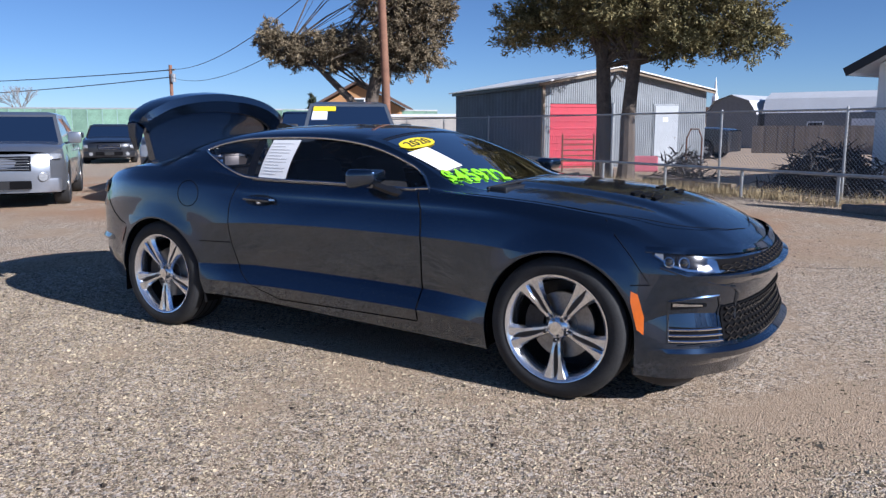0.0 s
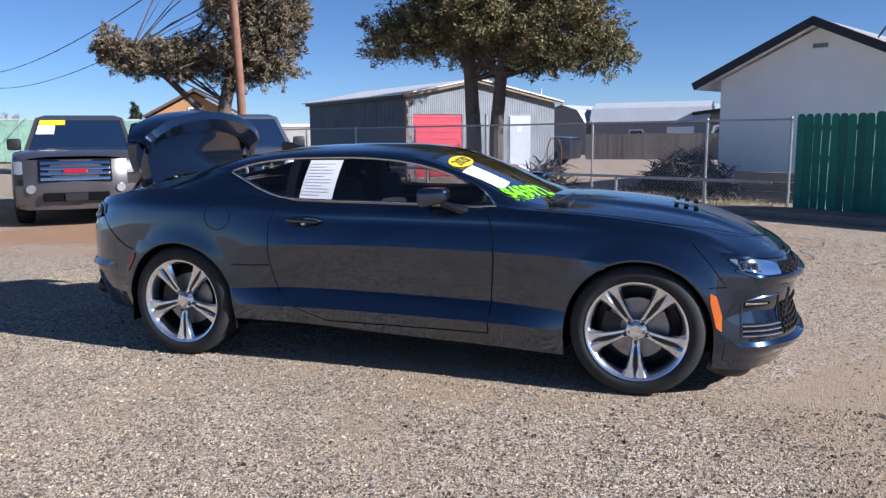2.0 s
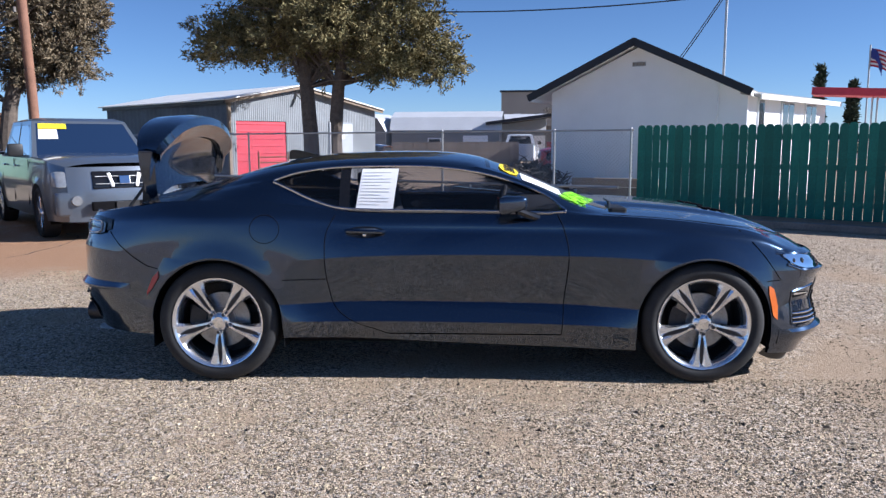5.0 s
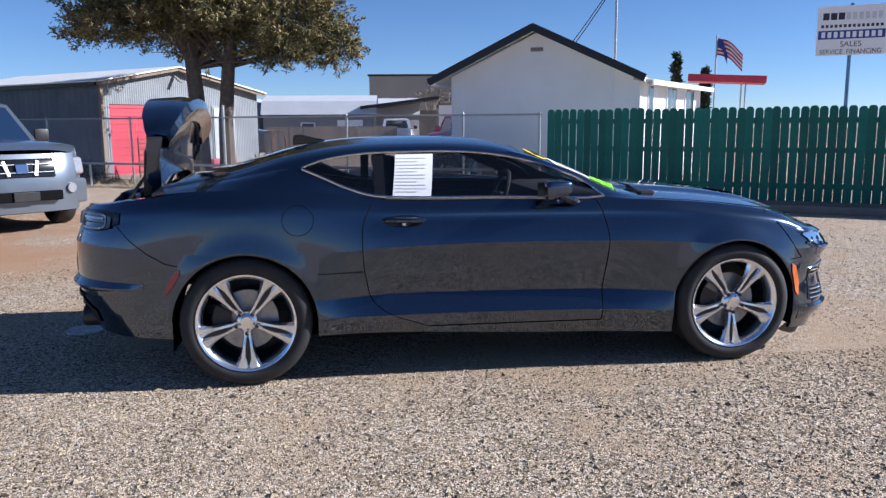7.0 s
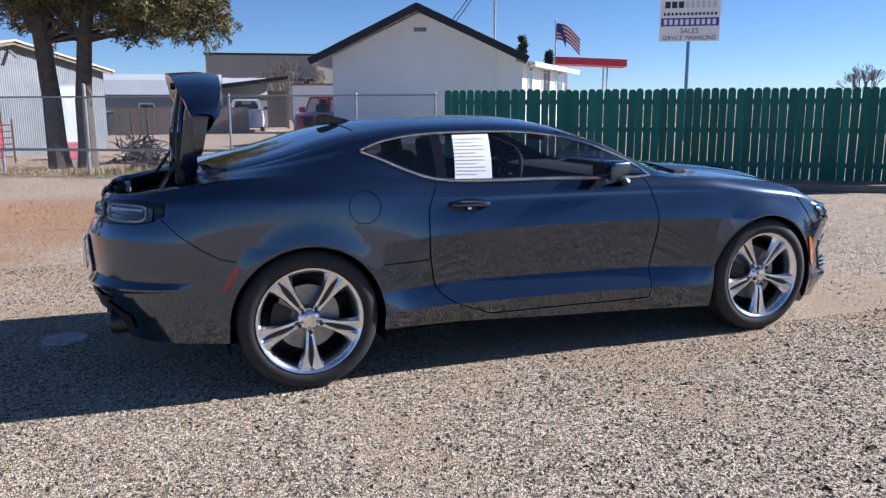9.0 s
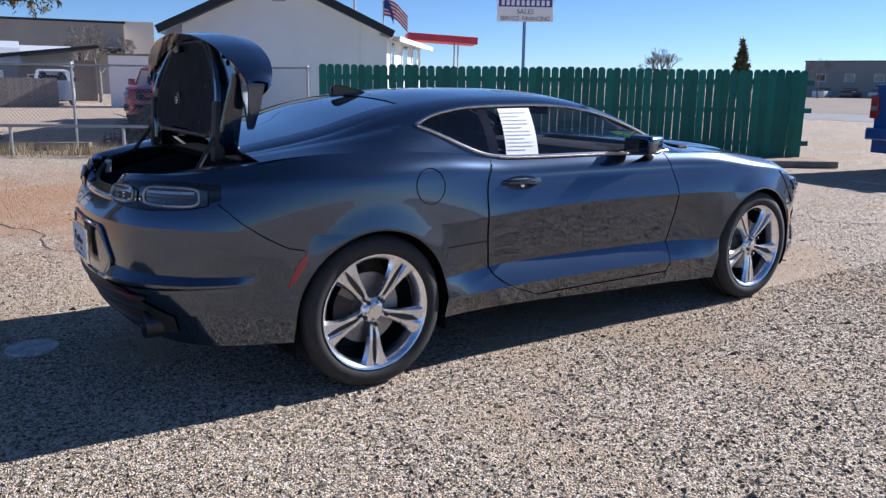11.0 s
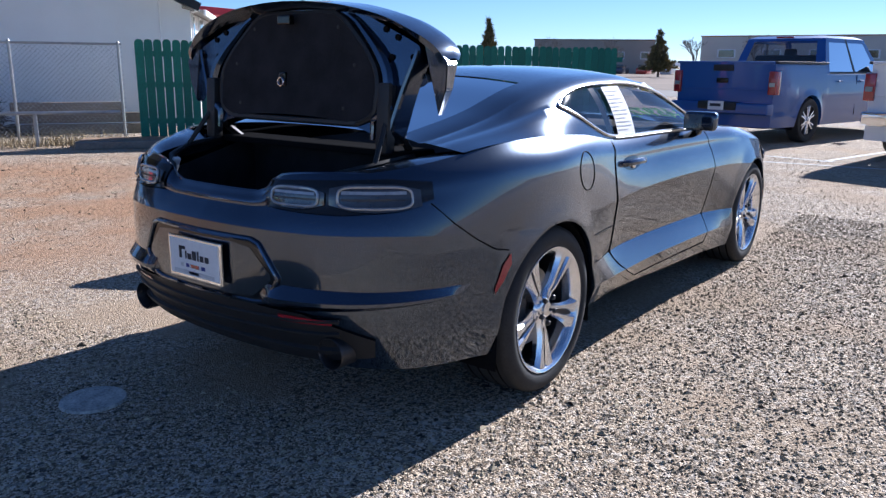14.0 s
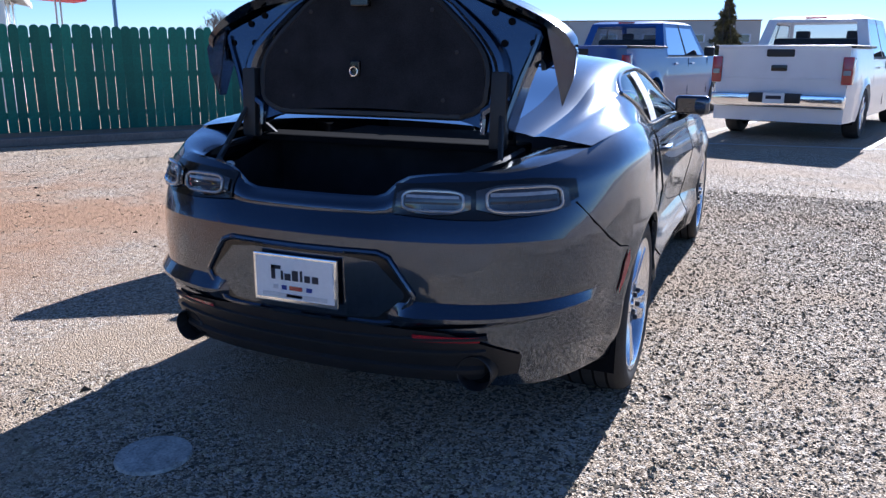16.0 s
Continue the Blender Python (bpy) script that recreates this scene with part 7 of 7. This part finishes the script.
dolly = thing("hand_truck", "bent steel hand truck leaning at the yard's edge", "hand truck", at(-2.2, 17.4, 20))
part("hoop", tube([(-.2, 0, 0), (-.2, 0, 1.0), (-.1, 0, 1.25), (.1, 0, 1.25), (.2, 0, 1.0), (.2, 0, 0)], .02, 8), M_rust, dolly, "", True)
part("crossbar", tube([(-.2, 0, .5), (.2, 0, .5)], .016, 6), M_rust, dolly, "", True)
cart = thing("pink_crate", "faded pink plastic crate by the shed wall", "crate", at(-3.9, 18.7, 20))
part("crate", box_bm((.7, .5, .45), (0, 0, .225), .03), mat("faded_pink_plastic", (.55, .16, .20), .6, 0, .2), cart)
beam = tagged(part("timber_beam", box_bm((2.6, .16, .16), (0, 0, .08), .01), M_wood), "weathered timber beam lying along the fence", "timber")
beam.matrix_basis = at(-1.3, 12.95, -31)
for k, (dx, z, ln) in enumerate(((0, 0, 2.3), (.1, .20, 2.1), (-.1, .40, 1.9))):
    tb = tagged(part("timber_beam", box_bm((ln, .17, .18), (0, 0, .09), .012), M_plank), "dark weathered timber stacked by the fence", "timber", "stacked timbers")
    tb.matrix_basis = Matrix.Translation((3.42 + dx, 11.75 + .03 * k, z)) @ Matrix.Rotation(radians(-32 + 2 * k), 4, 'Z')


# dry grass along the fences
def grass(x0, y0, x1, y1, n, seed, h=.22, wide=.35):
    rg = random.Random(seed)
    verts, faces = [], []
    for _ in range(n):
        u = rg.random()
        if noise.noise(Vector((u * 14, seed, 0))) < -.15:
            continue
        p = Vector((x0 + (x1 - x0) * u, y0 + (y1 - y0) * u, 0)) + Vector((rg.gauss(0, wide), rg.gauss(0, wide), 0))
        tip = p + Vector((rg.gauss(0, .07), rg.gauss(0, .07), h * rg.uniform(.3, 1.2)))
        w = Vector((rg.uniform(-1, 1), rg.uniform(-1, 1), 0)).normalized() * .006
        i = len(verts)
        verts += [p - w, p + w, tip]
        faces.append((i, i + 1, i + 2))
    return tagged(link("dry_grass", verts, faces, M_straw, smooth=False), "dry straw-coloured grass tufts along the fence", "grass", kind="stuff")


M_straw = mat("dry_straw", (.42, .33, .19), .9, 0, .35, 3, 40)
grass(-8.0, 16.2, 3.2, 9.6, 4200, 2, .15)
grass(-3.6, 13.5, 3.0, 9.7, 2600, 3, .24, .18)
grass(3.3, 9.2, 10.5, 4.1, 700, 4, .10, .12)

# asphalt aisle and painted bays
M_asphalt = mat("patched_asphalt", (.085, .082, .08), .9, 0, .2, 1.2, 120, .3)
M_line = mat("worn_white_line", (.55, .54, .52), .8, 0, .25, 10, 80)


def strip(name, label, pts, z, material, category="ground"):
    bm = bmesh.new()
    bm.faces.new([bm.verts.new((x, y, z)) for x, y in pts])
    return tagged(part(name, bm, material), label, category, kind="structure")


for k, (a, b) in enumerate((((7.45, 1.9), (8.2, -3.6)), ((8.2, -.05), (14.0, -1.5)), ((7.9, -2.6), (13.5, -4.0)), ((8.6, 2.3), (8.3, -.2)))):
    a, b = Vector((*a, 0)), Vector((*b, 0))
    n = Vector((-(b - a).y, (b - a).x, 0)).normalized() * .045
    strip("bay_line", "worn white painted parking line", [tuple(p.xy) for p in (a - n, b - n, b + n, a + n)], .006, M_line)
strip("road", "pale asphalt road beyond the lot", [(30, -60), (39, -60), (39, 80), (30, 80)], .008, mat("pale_road", (.20, .19, .18), .9, 0, .1, .4, 60))
strip("far_field", "bare brown verge beyond the road", [(39.5, -200), (150, -200), (150, 220), (39.5, 220)], .010, mat("brown_verge", (.20, .15, .11), .95, 0, .25, .3, 20, .3))
lot_line = strip("lot_kerb_line", "pale kerb line beyond the verge", [(150, -200), (156, -200), (156, 220), (150, 220)], .02, M_concrete)

# utility cover in the ground
M_palecon = mat("pale_dusty_concrete", (.50, .47, .43), .9, 0, .45, 14, 90, .2)
cover = thing("utility_cover", "round pale concrete utility cover set in gravel", "cover", Matrix.Translation((-2.64, .50, 0)))
part("ring", lathe([(.128, .0), (.124, .010), (.085, .012)], 30, 'z'), M_palecon, cover, "", True)
part("lid", lathe([(.085, .011), (.045, .013), (.0, .013)], 30, 'z'), M_palecon, cover, "", True)

# ---- far trees, buildings and hills ----
bare_tree("bare_tree", "bare winter tree behind the yard", (7.5, 57, 0), 6.5, .42, 5, 6, .16)
bare_tree("bare_tree", "bare winter tree behind the yard", (10.5, 66, 0), 7.0, .42, 6, 6, .16)
for k, (x, y, h, sd_) in enumerate(((-82.8, 47.4, 8, 7), (-74, 66, 6, 8), (66, 54, 6.8, 9), (95.7, 44, 6, 10), (85.8, 28.9, 6, 12), (82.7, 21.4, 6, 13), (100.7, 56.3, 6.8, 14), (58.2, 48.5, 6, 15))):
    bare_tree("bare_tree", "distant leafless winter tree", (x, y, 0), h, .40, sd_, 5, .14)
conifer((56, 37.5, 0), 5.0, 1.0, 51, "dusty green conifer beyond the road", M_leaf)
conifer((70.4, 3.1, 0), 6.0, 1.7, 52, "dusty green conifer beyond the road", M_leaf)
conifer((89, 34.5, 0), 5.2, 2.2, 53, "dusty green conifer beyond the road", M_leaf)
conifer((-50, 58, 0), 4.5, 1.3, 55, "dark conifer beyond the screen fence")
fb = block_building("warehouse", "long low grey warehouse beyond the road", 130.2, 63.5, -63.5, 20.4, 20, 5.5, M_beige, M_concrete, 5)
block_building("warehouse", "pale low store building beyond the road", 150, 25, -85, 45, 18, 6.5, M_beige2, M_orange, 6)
for k in range(10):
    v_ = Vector((112 + k * 3.4 * .45, 62 - k * 3.4, 0))
    fc = thing("far_car", "small parked car far beyond the road", "car", at(v_.x, v_.y, 10), "far cars")
    part("body", box_bm((4.4, 1.75, .98), (0, 0, .51), .2), (P_white, P_char, P_silver, P_navy, P_red)[k % 5], fc, "", True)
    part("cabin", box_bm((2.3, 1.5, .55), (-.2, 0, 1.22), .2), M_smoke, fc, "", True)
# distance haze is put into the hills' blue base colour
M_hill = mat("haze_painted_hill", (.13, .17, .25), 1.0, 0, .08, .002, .02)


def hills(x0, y0, x1, y1, h, seed):
    top_, bot_ = [], []
    for k in range(81):
        u = k / 80
        x, y = x0 + (x1 - x0) * u, y0 + (y1 - y0) * u
        z = h * max(.1, .5 + .8 * noise.noise(Vector((u * 5, seed, 0))) + .25 * noise.noise(Vector((u * 17, seed, 2)))) * math.sin(math.pi * min(max(u, .02), .98)) ** .4
        top_.append(Vector((x, y + 60, z)))
        bot_.append(Vector((x, y - 60, -2)))
    return tagged(grid_mesh("distant_hills", [bot_, top_], M_hill), "low hills on the horizon, coloured blue with painted haze", "hills", kind="structure")


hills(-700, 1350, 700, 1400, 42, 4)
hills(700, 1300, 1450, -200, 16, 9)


# ---- loose stones on the lot ----
def scatter(name, label, spots, size, seed, material):
    """Small broken stones, half sunk in the ground, within rectangles (x0, x1, y0, y1, count)."""
    rg = np.random.RandomState(seed)
    base = np.array([(1, 0, 0), (-.5, .87, 0), (-.5, -.87, 0), (.15, .1, .8), (.1, -.1, -.8)])
    tri = np.array([(0, 1, 3), (1, 2, 3), (2, 0, 3), (1, 0, 4), (2, 1, 4), (0, 2, 4)])
    vs, fs = [], []
    n0 = 0
    for x0, x1, y0, y1, n in spots:
        p = np.stack([rg.uniform(x0, x1, n), rg.uniform(y0, y1, n), np.zeros(n)], 1)
        sc = size * (0.5 + rg.gamma(2.0, .35, n))
        a = rg.uniform(0, 6.28, n)
        v = base[None] * sc[:, None, None] * rg.uniform(.65, 1.35, (n, 5, 3))
        c, s_ = np.cos(a)[:, None], np.sin(a)[:, None]
        w = np.stack([v[..., 0] * c - v[..., 1] * s_, v[..., 0] * s_ + v[..., 1] * c, v[..., 2] * .65 + sc[:, None] * .13], -1) + p[:, None]
        vs.append(w.reshape(-1, 3))
        fs.append((tri[None] + (n0 + 5 * np.arange(n))[:, None, None]).reshape(-1, 3))
        n0 += 5 * n
    ob = link(name, np.concatenate(vs).tolist(), np.concatenate(fs).tolist(), material, smooth=False)
    return tagged(ob, label, "gravel", kind="stuff")


M_stone = leaf_material("mixed_gravel_stone", (0.265, 0.21, 0.138), (0.57, 0.475, 0.325), .32, 1.4)
scatter("loose_gravel", "loose tan and grey gravel chips on the lot", [(-4.6, 3.6, -4.2, -.8, 110000), (-4.6, -2.2, -.8, 3.0, 24000), (2.4, 5.0, -2.0, 6.0, 7000), (-4.0, 6, 3.0, 8.5, 12000), (2.5, 8.5, -4.0, 2.0, 9000)], .0047, 4, M_stone)
M_clod = leaf_material("dark_clod", (0.05, 0.04, 0.03), (0.13, 0.10, 0.075))
scatter("dark_clods", "dark crumbled asphalt clods scattered on gravel", [(-3.5, 3.5, -3.6, -.9, 260), (-4, 6, 2.5, 8, 400)], .009, 9, M_clod)

# cracks wandering through the old surface
M_crack = mat("dark_crack", (.06, .05, .042), .95)
for k, (x0, y0, ang0, n) in enumerate(((2.0, 3.6, 10, 40), (3.4, 1.4, -20, 46), (-6.5, 3.0, 25, 50), (1.8, -2.6, -35, 26), (4.6, 2.9, -15, 40), (-4.0, 5.2, 15, 44))):
    rg = random.Random(60 + k)
    p, a_, pts = Vector((x0, y0, .003)), radians(ang0), []
    for _ in range(n):
        pts.append(p.copy())
        a_ += rg.gauss(0, .22)
        p = p + Vector((math.cos(a_), math.sin(a_), 0)) * .09
    bm = bmesh.new()
    for q, w in zip(pts, pts[1:]):
        nn = Vector((-(w - q).y, (w - q).x, 0)).normalized() * rg.uniform(.004, .012)
        bm.faces.new([bm.verts.new(v_) for v_ in (q - nn, w - nn, w + nn, q + nn)])
    tagged(part("surface_crack", bm, M_crack), "thin dark crack in the old asphalt", "crack", kind="structure")
